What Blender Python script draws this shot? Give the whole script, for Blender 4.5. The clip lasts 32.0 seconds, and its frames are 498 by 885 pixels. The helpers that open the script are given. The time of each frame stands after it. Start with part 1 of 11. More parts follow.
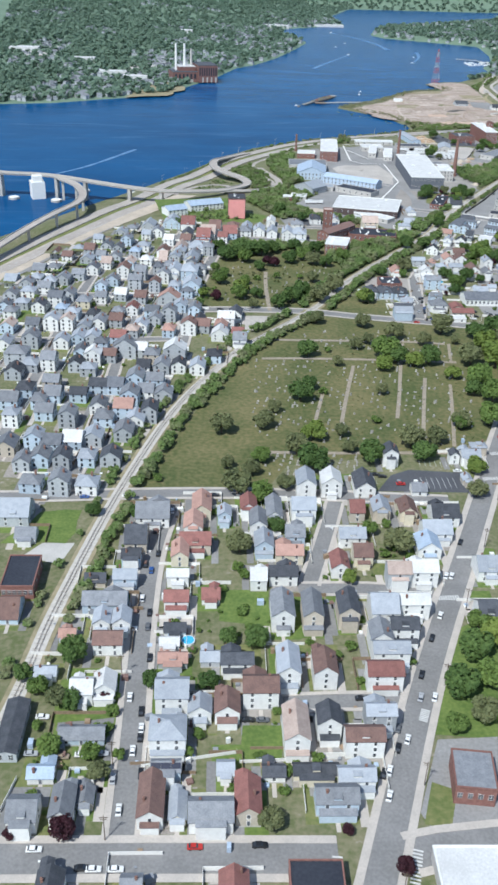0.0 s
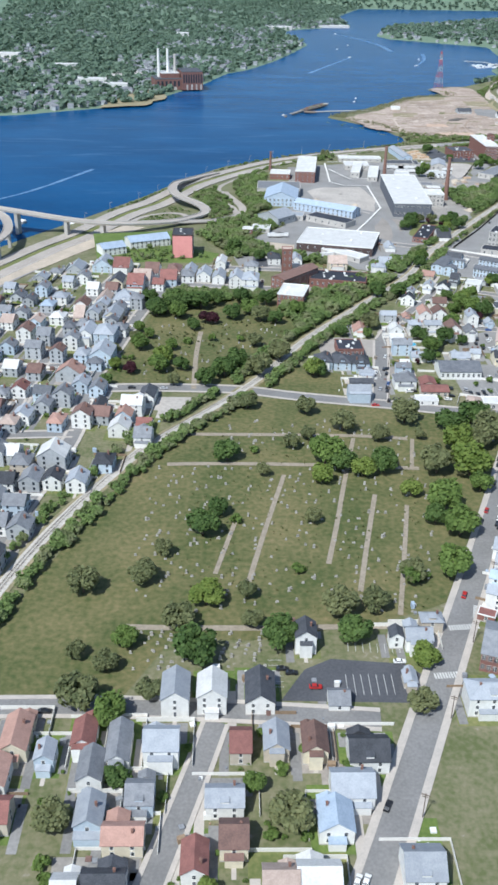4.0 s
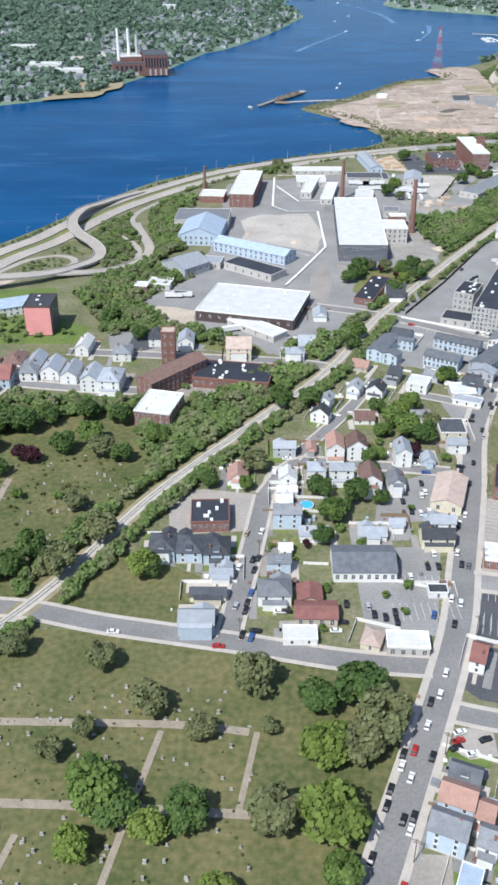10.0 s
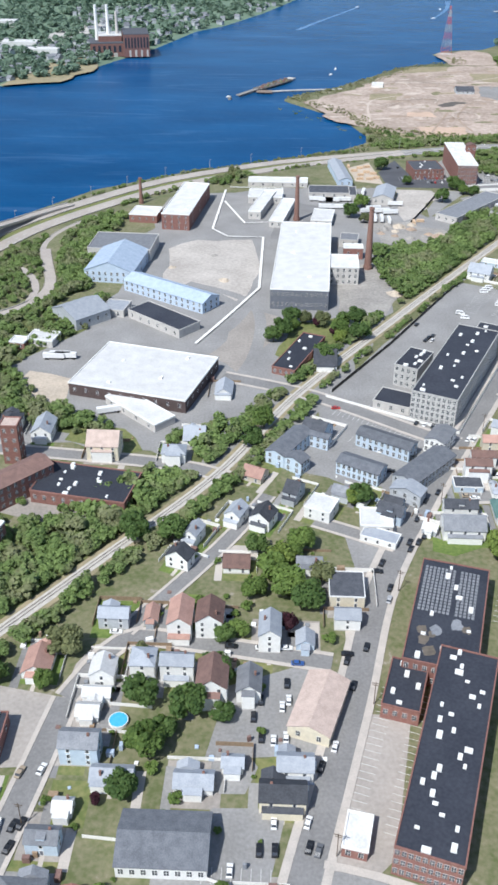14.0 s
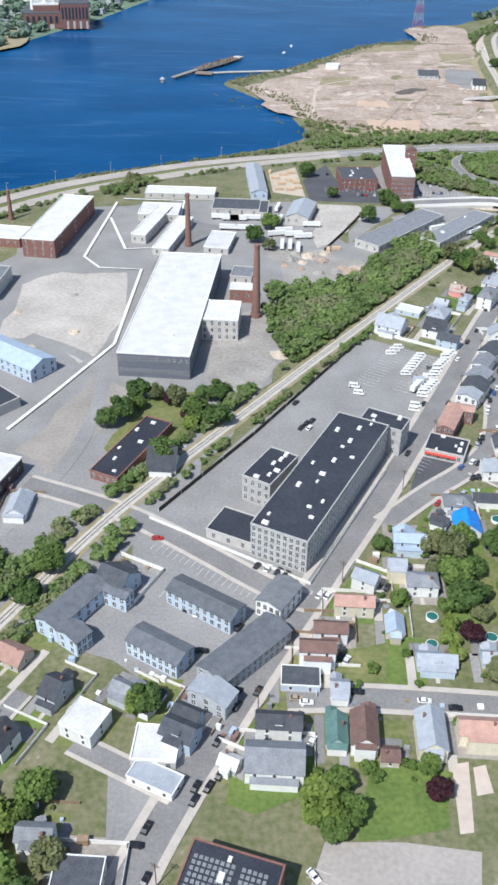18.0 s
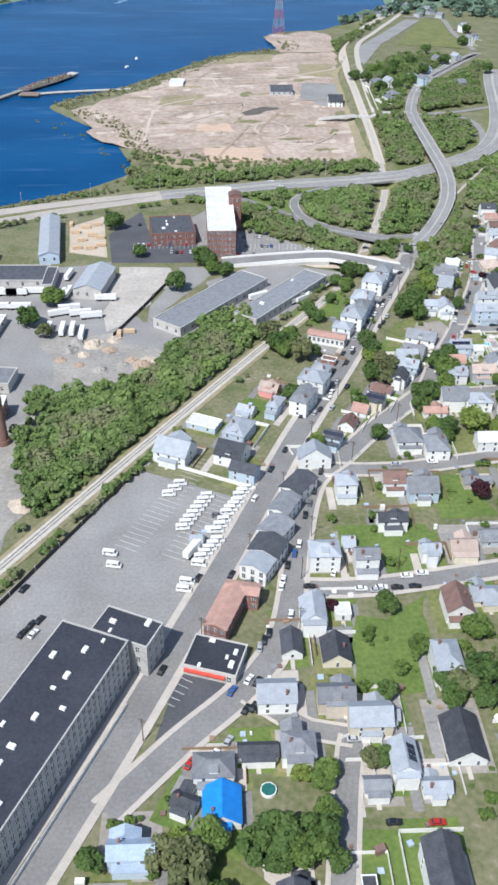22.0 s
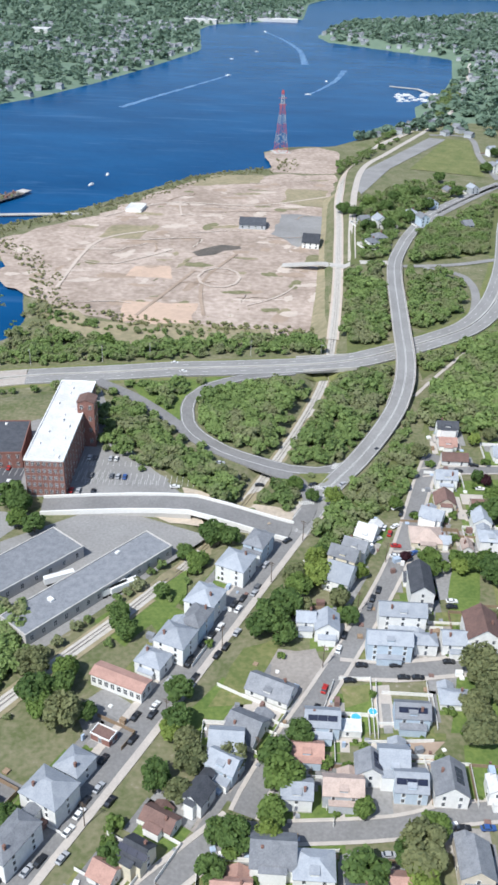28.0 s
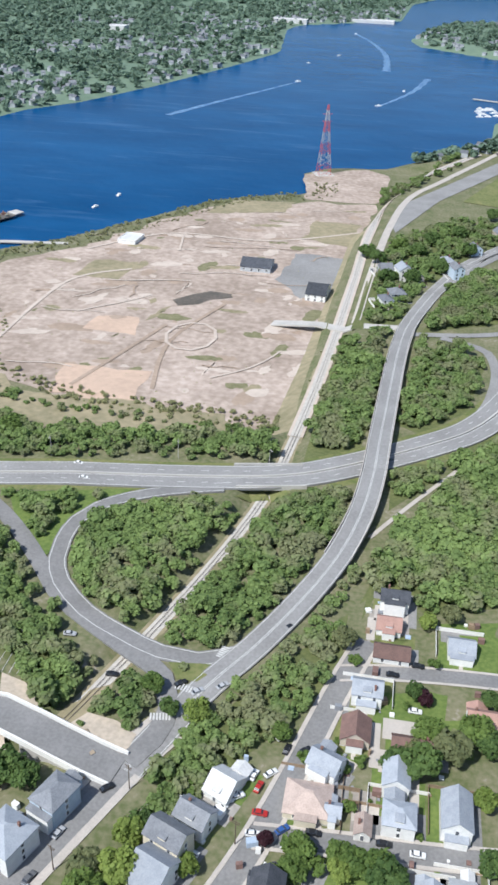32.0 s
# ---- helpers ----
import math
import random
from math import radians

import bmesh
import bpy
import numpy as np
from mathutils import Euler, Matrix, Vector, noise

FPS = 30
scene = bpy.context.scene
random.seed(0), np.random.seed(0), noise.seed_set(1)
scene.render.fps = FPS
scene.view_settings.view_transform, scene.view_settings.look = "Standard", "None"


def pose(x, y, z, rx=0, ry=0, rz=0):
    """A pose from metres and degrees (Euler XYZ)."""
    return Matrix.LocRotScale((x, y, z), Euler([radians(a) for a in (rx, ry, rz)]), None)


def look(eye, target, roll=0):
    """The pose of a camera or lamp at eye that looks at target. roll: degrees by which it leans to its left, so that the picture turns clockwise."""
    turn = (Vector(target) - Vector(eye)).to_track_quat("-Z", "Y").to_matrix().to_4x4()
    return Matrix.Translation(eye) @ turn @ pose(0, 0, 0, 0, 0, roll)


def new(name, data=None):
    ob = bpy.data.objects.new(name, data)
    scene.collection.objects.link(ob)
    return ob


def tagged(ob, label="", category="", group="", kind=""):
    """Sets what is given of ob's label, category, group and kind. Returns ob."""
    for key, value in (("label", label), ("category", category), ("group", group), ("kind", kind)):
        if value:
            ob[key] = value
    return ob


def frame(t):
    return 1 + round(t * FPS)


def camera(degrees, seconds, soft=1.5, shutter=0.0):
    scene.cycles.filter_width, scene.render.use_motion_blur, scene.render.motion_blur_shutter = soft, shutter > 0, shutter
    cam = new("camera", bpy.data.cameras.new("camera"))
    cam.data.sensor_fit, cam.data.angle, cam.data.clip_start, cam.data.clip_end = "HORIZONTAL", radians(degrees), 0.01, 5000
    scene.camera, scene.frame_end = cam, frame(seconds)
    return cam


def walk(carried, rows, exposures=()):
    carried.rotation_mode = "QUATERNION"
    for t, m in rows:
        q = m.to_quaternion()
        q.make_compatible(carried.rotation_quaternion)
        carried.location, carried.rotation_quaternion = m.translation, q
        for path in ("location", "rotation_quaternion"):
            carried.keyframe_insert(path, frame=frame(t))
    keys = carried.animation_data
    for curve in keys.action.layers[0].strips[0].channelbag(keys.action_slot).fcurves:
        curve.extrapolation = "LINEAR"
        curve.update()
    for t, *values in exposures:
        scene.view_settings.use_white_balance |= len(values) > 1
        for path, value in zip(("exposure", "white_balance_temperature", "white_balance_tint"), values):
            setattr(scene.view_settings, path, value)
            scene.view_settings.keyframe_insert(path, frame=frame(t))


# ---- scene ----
cam = camera(30.9, 32.0, soft=2.9)
PATH = [
    (0, (-2.82, 1.49, 228.07), (5.02, 177.11, 132.69), 1.63),
    (0.5, (6.19, 18.84, 227.12), (12.82, 194.70, 132.09), 1.27),
    (1, (14.67, 36.47, 226.28), (20.34, 212.54, 131.58), 1.03),
    (1.5, (22.73, 54.29, 225.56), (27.65, 230.47, 131.03), 0.82),
    (2, (30.47, 72.26, 224.96), (34.75, 248.51, 130.53), 0.79),
    (2.5, (37.98, 90.33, 224.49), (41.89, 266.57, 130.03), 0.85),
    (3, (45.34, 108.46, 224.14), (49.02, 284.57, 129.42), 0.86),
    (3.5, (52.61, 126.64, 223.90), (56.25, 302.61, 128.92), 0.87),
    (5.5, (81.87, 199.24, 224.04), (87.03, 374.09, 127.08), 0.76),
    (6, (89.39, 217.27, 224.30), (95.06, 391.84, 126.87), 0.54),
    (6.5, (97.05, 235.23, 224.62), (103.06, 409.47, 126.62), 0.52),
    (7, (104.85, 253.11, 225.01), (111.12, 427.06, 126.50), 0.54),
    (7.5, (112.79, 270.91, 225.43), (118.80, 444.67, 126.57), 0.44),
    (8, (120.89, 288.63, 225.89), (126.04, 462.27, 126.79), 0.35),
    (8.5, (129.15, 306.26, 226.37), (132.10, 479.63, 126.70), 0.27),
    (9, (137.54, 323.82, 226.86), (138.40, 496.86, 126.59), 0.10),
    (9.5, (146.08, 341.29, 227.34), (145.47, 514.12, 126.70), -0.08),
    (10, (154.75, 358.69, 227.82), (152.84, 531.23, 126.70), -0.16),
    (10.5, (163.54, 376.01, 228.27), (160.32, 548.19, 126.57), -0.25),
    (11, (172.43, 393.27, 228.69), (168.05, 565.15, 126.53), -0.36),
    (11.5, (181.42, 410.46, 229.08), (176.04, 582.14, 126.62), -0.46),
    (12, (190.48, 427.60, 229.41), (184.58, 598.99, 126.50), -0.39),
    (12.5, (199.61, 444.68, 229.70), (193.19, 615.58, 126.01), -0.27),
    (13, (208.79, 461.72, 229.93), (201.89, 632.08, 125.38), -0.11),
    (13.5, (218.01, 478.71, 230.10), (210.86, 648.51, 124.67), 0.03),
    (14, (227.25, 495.67, 230.20), (219.50, 664.89, 123.87), 0.21),
    (14.5, (236.50, 512.60, 230.24), (227.03, 681.16, 123.01), 0.35),
    (16.5, (273.42, 580.03, 229.75), (253.65, 745.16, 118.66), 1.11),
    (17, (282.59, 596.84, 229.47), (262.65, 761.68, 117.98), 1.34),
    (17.5, (291.72, 613.63, 229.15), (272.81, 778.19, 117.07), 1.13),
    (18, (300.82, 630.41, 228.78), (293.04, 795.54, 116.21), 0.87),
    (18.5, (309.89, 647.17, 228.38), (309.50, 812.57, 115.94), 0.55),
    (19, (318.91, 663.91, 227.94), (323.77, 830.04, 116.69), 0.47),
    (19.5, (327.91, 680.64, 227.48), (334.38, 846.90, 116.51), 0.50),
    (20, (336.88, 697.36, 227.01), (344.32, 863.35, 115.69), 0.61),
    (20.5, (345.82, 714.06, 226.53), (353.60, 879.68, 114.68), 0.56),
    (21, (354.74, 730.74, 226.05), (362.95, 896.11, 113.86), 0.65),
    (21.5, (363.66, 747.40, 225.59), (371.92, 912.41, 112.88), 0.73),
    (22, (372.57, 764.05, 225.15), (380.93, 928.67, 111.87), 0.89),
    (22.5, (381.49, 780.68, 224.73), (389.64, 944.79, 110.70), 0.99),
    (23, (390.42, 797.29, 224.36), (398.58, 961.69, 110.75), 1.00),
    (23.5, (399.37, 813.89, 224.02), (407.18, 978.00, 109.97), 0.93),
    (24, (408.36, 830.48, 223.74), (415.83, 994.37, 109.35), 0.92),
    (24.5, (417.38, 847.05, 223.51), (424.47, 1010.94, 109.09), 0.90),
    (25, (426.44, 863.63, 223.33), (432.83, 1028.21, 109.87), 1.01),
    (25.5, (435.55, 880.20, 223.22), (437.55, 1050.23, 117.93), 1.21),
    (27.5, (472.41, 946.76, 223.25), (467.20, 1120.30, 123.97), 1.88),
    (28, (481.70, 963.54, 223.34), (475.79, 1136.93, 123.84), 1.95),
    (28.5, (490.99, 980.42, 223.44), (484.66, 1154.06, 124.41), 2.14),
    (29, (500.26, 997.42, 223.53), (492.98, 1170.74, 123.99), 1.98),
    (29.5, (509.47, 1014.58, 223.57), (501.60, 1187.75, 123.82), 1.87),
    (30, (518.58, 1031.91, 223.54), (510.07, 1204.86, 123.46), 1.73),
    (30.5, (527.48, 1049.34, 223.40), (518.29, 1222.09, 123.04), 1.67),
    (31, (536.12, 1066.90, 223.11), (525.85, 1239.39, 122.41), 1.76),
    (31.5, (544.43, 1084.62, 222.63), (530.19, 1256.79, 121.85), 1.92),
    (32, (552.33, 1102.52, 221.91), (525.90, 1273.31, 121.25), 2.44),
]

walk(cam, [(t, look(e, g, r)) for t, e, g, r in PATH], [(0, 0.26, 5850, 5), (8, 0.38, 6000, 7), (16, 0.40, 6050, 8), (27, 0.42, 6050, 8), (32, 0.38, 6050, 8)])

# ---------------- sky and sun
world = bpy.data.worlds.new("sky")
scene.world = world
world.use_nodes = True
wt = world.node_tree
sky = wt.nodes.new("ShaderNodeTexSky")
sky.sky_type, sky.sun_disc = "NISHITA", False
SUN = Vector((-0.58, -0.81, 1.33)).normalized()
sky.sun_elevation = math.asin(SUN.z)
sky.sun_rotation = math.atan2(SUN.x, SUN.y)
wt.links.new(sky.outputs[0], wt.nodes["Background"].inputs[0])
wt.nodes["Background"].inputs[1].default_value = 0.10
lamp = bpy.data.lights.new("sun", "SUN")
lamp.energy, lamp.angle, lamp.color = 4.0, radians(0.55), (1.0, 0.95, 0.88)
sun = new("sun", lamp)
sun.matrix_world = look(SUN * 500, (0, 0, 0))

# ---------------- materials
MATS = {}


def mat(name, a, b=None, scale=0.5, rough=0.85, bump=0.0, fine=6.0, metal=0.0, vary=0.0, c=None, spec=0.3):
    """Two colours mixed by a broad and a fine noise in world metres; vary: lightness by object; c: a third, blotchy colour."""
    m = bpy.data.materials.new(name)
    m.use_nodes = True
    nt = m.node_tree
    N, Lk = nt.nodes, nt.links
    p = N["Principled BSDF"]
    p.inputs["Roughness"].default_value = rough
    p.inputs["Metallic"].default_value = metal
    p.inputs["Specular IOR Level"].default_value = spec
    geo = N.new("ShaderNodeNewGeometry")
    b = b or tuple(v * 0.8 for v in a)
    n1, n2 = N.new("ShaderNodeTexNoise"), N.new("ShaderNodeTexNoise")
    n1.inputs["Scale"].default_value, n1.inputs["Detail"].default_value = scale, 5
    n2.inputs["Scale"].default_value, n2.inputs["Detail"].default_value = scale * fine, 3
    for n in (n1, n2):
        Lk.new(geo.outputs["Position"], n.inputs["Vector"])
    add = N.new("ShaderNodeMath")
    add.operation = "MULTIPLY_ADD"
    add.inputs[1].default_value = 0.5
    Lk.new(n2.outputs[0], add.inputs[0])
    half = N.new("ShaderNodeMath")
    half.operation = "MULTIPLY"
    half.inputs[1].default_value = 0.5
    Lk.new(n1.outputs[0], half.inputs[0])
    Lk.new(half.outputs[0], add.inputs[2])
    ramp = N.new("ShaderNodeValToRGB")
    e = ramp.color_ramp.elements
    e[0].position, e[0].color = 0.38, (*b, 1)
    e[1].position, e[1].color = 0.62, (*a, 1)
    if c:
        x = e.new(0.70)
        x.color = (*c, 1)
    Lk.new(add.outputs[0], ramp.inputs[0])
    out = ramp.outputs[0]
    if vary:
        oi = N.new("ShaderNodeObjectInfo")
        hs = N.new("ShaderNodeHueSaturation")
        mr = N.new("ShaderNodeMapRange")
        mr.inputs[3].default_value, mr.inputs[4].default_value = 1 - vary, 1 + vary
        Lk.new(oi.outputs["Random"], mr.inputs[0])
        Lk.new(mr.outputs[0], hs.inputs["Value"])
        Lk.new(out, hs.inputs["Color"])
        out = hs.outputs[0]
    Lk.new(out, p.inputs["Base Color"])
    if bump:
        bp = N.new("ShaderNodeBump")
        bp.inputs["Strength"].default_value = bump
        bp.inputs["Distance"].default_value = 0.3
        Lk.new(n2.outputs[0], bp.inputs["Height"])
        Lk.new(bp.outputs[0], p.inputs["Normal"])
    MATS[name] = m
    return m


def leafy(name, a, b, c=None):
    """Foliage: colour varies leaf by leaf and tree by tree, and towards c from stand to stand."""
    m = bpy.data.materials.new(name)
    m.use_nodes = True
    N, Lk = m.node_tree.nodes, m.node_tree.links
    p = N["Principled BSDF"]
    p.inputs["Roughness"].default_value = 0.7
    p.inputs["Specular IOR Level"].default_value = 0.25
    geo, oi = N.new("ShaderNodeNewGeometry"), N.new("ShaderNodeObjectInfo")
    noi = N.new("ShaderNodeTexNoise")
    noi.inputs["Scale"].default_value = 0.06
    Lk.new(geo.outputs["Position"], noi.inputs["Vector"])
    s = N.new("ShaderNodeMath")
    s.operation = "MULTIPLY_ADD"
    s.inputs[1].default_value = 0.55
    Lk.new(geo.outputs["Random Per Island"], s.inputs[0])
    s2 = N.new("ShaderNodeMath")
    s2.operation = "MULTIPLY_ADD"
    s2.inputs[1].default_value = 0.35
    Lk.new(oi.outputs["Random"], s2.inputs[0])
    s3 = N.new("ShaderNodeMath")
    s3.operation = "MULTIPLY_ADD"
    s3.inputs[1].default_value, s3.inputs[2].default_value = 0.9, -0.42
    Lk.new(noi.outputs[0], s3.inputs[0])
    Lk.new(s3.outputs[0], s2.inputs[2])
    Lk.new(s2.outputs[0], s.inputs[2])
    ramp = N.new("ShaderNodeValToRGB")
    e = ramp.color_ramp.elements
    e[0].position, e[0].color = 0.1, (*b, 1)
    e[1].position, e[1].color = 0.9, (*a, 1)
    Lk.new(s.outputs[0], ramp.inputs[0])
    if c:
        nb, rb, mb = N.new("ShaderNodeTexNoise"), N.new("ShaderNodeMapRange"), N.new("ShaderNodeMix")
        nb.inputs["Scale"].default_value, nb.inputs["Detail"].default_value = 0.07, 3
        Lk.new(geo.outputs["Position"], nb.inputs["Vector"])
        rb.inputs[1].default_value, rb.inputs[2].default_value, rb.inputs[4].default_value = 0.48, 0.62, 0.8
        Lk.new(nb.outputs[0], rb.inputs[0])
        mb.data_type = "RGBA"
        Lk.new(rb.outputs[0], mb.inputs["Factor"])
        Lk.new(ramp.outputs[0], mb.inputs[6])
        mb.inputs[7].default_value = (*c, 1)
        Lk.new(mb.outputs[2], p.inputs["Base Color"])
    else:
        Lk.new(ramp.outputs[0], p.inputs["Base Color"])
    tr, mx = N.new("ShaderNodeBsdfTranslucent"), N.new("ShaderNodeMixShader")
    mx.inputs[0].default_value = 0.38
    Lk.new(ramp.outputs[0], tr.inputs[0])
    Lk.new(p.outputs[0], mx.inputs[1])
    Lk.new(tr.outputs[0], mx.inputs[2])
    Lk.new(mx.outputs[0], N["Material Output"].inputs[0])
    MATS[name] = m
    return m


ROOF = {
    "g": mat("shingle_grey", (.245, .255, .275), (.165, .175, .195), 0.4, vary=.18, bump=.2),
    "d": mat("shingle_dark", (.085, .09, .105), (.05, .055, .065), 0.4, vary=.25, bump=.2),
    "w": mat("roof_white", (.64, .64, .635), (.51, .51, .505), 0.15, vary=.06, fine=9),
    "l": mat("shingle_pale", (.37, .395, .435), (.285, .31, .35), 0.4, vary=.15, bump=.2),
    "b": mat("shingle_brown", (.21, .13, .11), (.14, .09, .08), 0.4, vary=.2, bump=.2),
    "r": mat("shingle_red", (.27, .125, .11), (.19, .09, .08), 0.4, vary=.18, bump=.2),
    "o": mat("shingle_terracotta", (.45, .28, .23), (.34, .21, .175), 0.4, vary=.15, bump=.2),
    "t": mat("shingle_tan", (.50, .40, .35), (.38, .30, .26), 0.4, vary=.15, bump=.2),
    "B": mat("roof_blue", (.40, .48, .59), (.31, .38, .48), 0.3, vary=.1, bump=.1),
    "G": mat("roof_green", (.12, .21, .19), (.08, .15, .14), 0.3, vary=.1, bump=.1),
    "k": mat("roof_membrane", (.045, .05, .065), (.028, .032, .045), 0.08, vary=.1, fine=12),
    "a": mat("shingle_slate", (.155, .165, .185), (.10, .108, .125), 0.4, vary=.15, bump=.2),
    "u": mat("tarpaulin_blue", (.03, .28, .80), (.02, .2, .62), 0.5, rough=.5),
}
WALL = {
    "w": mat("siding_white", (.78, .78, .76), (.66, .66, .64), 0.7, vary=.07),
    "c": mat("siding_cream", (.70, .64, .50), (.58, .53, .42), 0.7, vary=.1),
    "s": mat("siding_grey", (.45, .47, .49), (.35, .37, .39), 0.7, vary=.15),
    "e": mat("siding_pale_blue", (.50, .58, .66), (.41, .49, .57), 0.7, vary=.12),
    "y": mat("siding_sand", (.56, .50, .42), (.46, .41, .34), 0.7, vary=.12),
    "n": mat("siding_dark", (.16, .17, .2), (.11, .12, .14), 0.7, vary=.2),
    "R": mat("brick_red", (.285, .145, .12), (.19, .095, .08), 0.8, vary=.1, fine=5, bump=.2),
    "S": mat("granite_block", (.50, .49, .47), (.36, .355, .345), 0.5, vary=.05, fine=5, bump=.3),
    "P": mat("panel_pink", (.74, .33, .31), (.66, .28, .27), 0.2),
    "z": mat("sheet_blue", (.50, .59, .70), (.42, .50, .61), 0.3),
    "C": mat("concrete_wall", (.55, .53, .50), (.44, .42, .40), 0.3, bump=.1),
    # dark brick; also stands for the shaded flanks of the apartment tower
    "K": mat("brick_dark_and_shade", (.10, .075, .07), (.07, .05, .05), 0.8, vary=.1),
}
TRIM = mat("trim_white", (.82, .82, .80), (.72, .72, .70), 1.0)
BRICK = mat("chimney_brick", (.27, .155, .125), (.18, .105, .085), 1.5, bump=.2)
CONC = mat("concrete", (.52, .50, .47), (.40, .385, .36), 0.12, bump=.1, fine=14)
WALKM = mat("pavement_concrete", (.51, .465, .42), (.41, .375, .34), 0.2, fine=10)
ASPH = mat("asphalt_worn", (.245, .24, .237), (.18, .177, .175), 0.07, fine=14, bump=.05)
ASPHD = mat("asphalt_dark", (.10, .103, .115), (.07, .073, .083), 0.07, fine=14)
ASPHL = mat("asphalt_pale", (.30, .295, .29), (.22, .215, .21), 0.05, fine=18, c=(.36, .35, .335))
LINE = mat("road_paint", (.66, .66, .64), (.45, .45, .44), 1.2)
LAWN = mat("lawn", (.205, .205, .085), (.11, .14, .045), 0.06, fine=8, bump=.3, c=(.27, .225, .13))
YARD = mat("ground_mixed", (.215, .20, .125), (.105, .125, .05), 0.07, fine=7, bump=.3, c=(.32, .29, .25))
MEADOW = mat("cemetery_grass", (.180, .160, .074), (.070, .092, .030), 0.03, fine=14, bump=.5, c=(.235, .185, .10))
GREEN = mat("green_lawn", (.155, .205, .055), (.085, .135, .032), 0.08, fine=8, bump=.3)
FLOORW = mat("woodland_floor", (.15, .165, .065), (.085, .105, .038), 0.1, bump=.4)
DIRT = mat("site_dirt", (.49, .40, .34), (.29, .23, .185), 0.026, fine=9, bump=.5, c=(.56, .48, .425))
DIRTD = mat("site_earth_dark", (.40, .31, .24), (.31, .24, .185), 0.05, fine=7, bump=.3)
DIRTL = mat("site_sand_pale", (.57, .49, .42), (.48, .405, .345), 0.05, fine=7, bump=.3)
DIRT2 = mat("site_scrub", (.34, .29, .19), (.22, .20, .12), 0.03, fine=8, bump=.3)
DIRT3 = mat("site_orange", (.57, .42, .32), (.47, .35, .27), 0.03, fine=9)
SAND = mat("sand_bank", (.54, .46, .37), (.40, .345, .28), 0.08, fine=8, bump=.3)
BALLAST = mat("ballast", (.56, .53, .485), (.42, .395, .36), 0.5, fine=5, bump=.3)
RUBBLE = mat("rubble_yard", (.36, .34, .31), (.24, .225, .21), 0.06, fine=9, bump=.4, c=(.46, .44, .41))
STEEL = mat("rail_steel", (.34, .30, .27), (.24, .21, .19), 2.0, rough=.45, metal=.7)
PUDDLE = mat("dark_wet_ground", (.16, .135, .11), (.09, .08, .065), 0.1, rough=.55)
STONE = mat("headstone", (.46, .44, .41), (.25, .24, .22), 0.3, fine=4)
PATHM = mat("cemetery_path", (.36, .31, .25), (.25, .215, .165), 0.3, fine=6)
BARK = mat("bark", (.14, .105, .075), (.08, .06, .045), 2.0)
GLASS = mat("window_glass", (.045, .055, .07), (.03, .035, .045), 0.3, rough=.12, spec=.6)
RUBBER = mat("tyre_rubber", (.03, .03, .032), (.02, .02, .022), 3.0)
RED = mat("tower_red", (.62, .10, .07), (.5, .08, .06), 1.0)
FENCEW = mat("fence_white", (.80, .79, .76), (.68, .67, .64), 1.5)
FENCED = mat("fence_dark", (.07, .065, .06), (.05, .045, .04), 1.5)
POOLG = mat("pool_water_green", (.035, .16, .14), (.025, .11, .10), 0.8, rough=.15)
POOL = mat("pool_water", (.10, .46, .68), (.07, .38, .60), 0.8, rough=.15)
SOLAR = mat("solar_panel", (.02, .025, .05), (.012, .016, .035), 1.0, rough=.2, spec=.6)
FOAM = mat("foam", (.22, .35, .50), (.02, .09, .24), 0.12, fine=8, rough=.6)
CARM = {k: mat("car_paint_" + k, c, tuple(v * .9 for v in c), 0.5, rough=.3, spec=.5) for k, c in
        (("white", (.78, .78, .77)), ("silver", (.42, .43, .45)), ("black", (.02, .021, .024)), ("grey", (.13, .135, .145)),
         ("red", (.42, .03, .025)), ("blue", (.04, .10, .30)), ("tan", (.36, .29, .21)))}
LEAF = {
    "m": leafy("leaf_green", (.20, .285, .075), (.085, .14, .035)),
    "d": leafy("leaf_deep", (.145, .22, .065), (.06, .11, .032)),
    "y": leafy("leaf_bright", (.27, .34, .085), (.13, .19, .04)),
    "o": leafy("leaf_olive", (.25, .265, .125), (.12, .145, .065)),
    "p": leafy("leaf_purple", (.09, .03, .042), (.035, .014, .02)),
}
WOODM = leafy("leaf_wood", (.275, .37, .128), (.125, .19, .063), (.275, .275, .16))
LOTW = mat("warm_paving", (.40, .365, .335), (.31, .285, .26), 0.06, fine=12)
HWYC = mat("highway_concrete", (.44, .395, .355), (.34, .305, .275), 0.05, fine=14)
SCRUB = leafy("leaf_scrub", (.40, .40, .21), (.25, .26, .13))
DEMO = mat("cleared_ground", (.50, .465, .425), (.36, .33, .30), 0.05, fine=9, bump=.3, c=(.58, .54, .49))
OLDPAVE = mat("broken_paving", (.345, .315, .285), (.25, .228, .207), 0.06, fine=12, bump=.2)
# distance haze is mixed into these leaf colours: paler, bluer, low in contrast
FARM = leafy("leaf_far_hazed", (.20, .285, .205), (.165, .24, .18))

WATER = bpy.data.materials.new("river_water")
WATER.use_nodes = True
N, Lk = WATER.node_tree.nodes, WATER.node_tree.links
pw = N["Principled BSDF"]
pw.inputs["Roughness"].default_value = 0.22
pw.inputs["IOR"].default_value = 1.33
geo = N.new("ShaderNodeNewGeometry")
mp = N.new("ShaderNodeMapping")
mp.inputs["Rotation"].default_value = (0, 0, radians(35))
mp.inputs["Scale"].default_value = (0.5, 1.0, 1.0)
Lk.new(geo.outputs["Position"], mp.inputs[0])
wn, wl = N.new("ShaderNodeTexNoise"), N.new("ShaderNodeTexNoise")
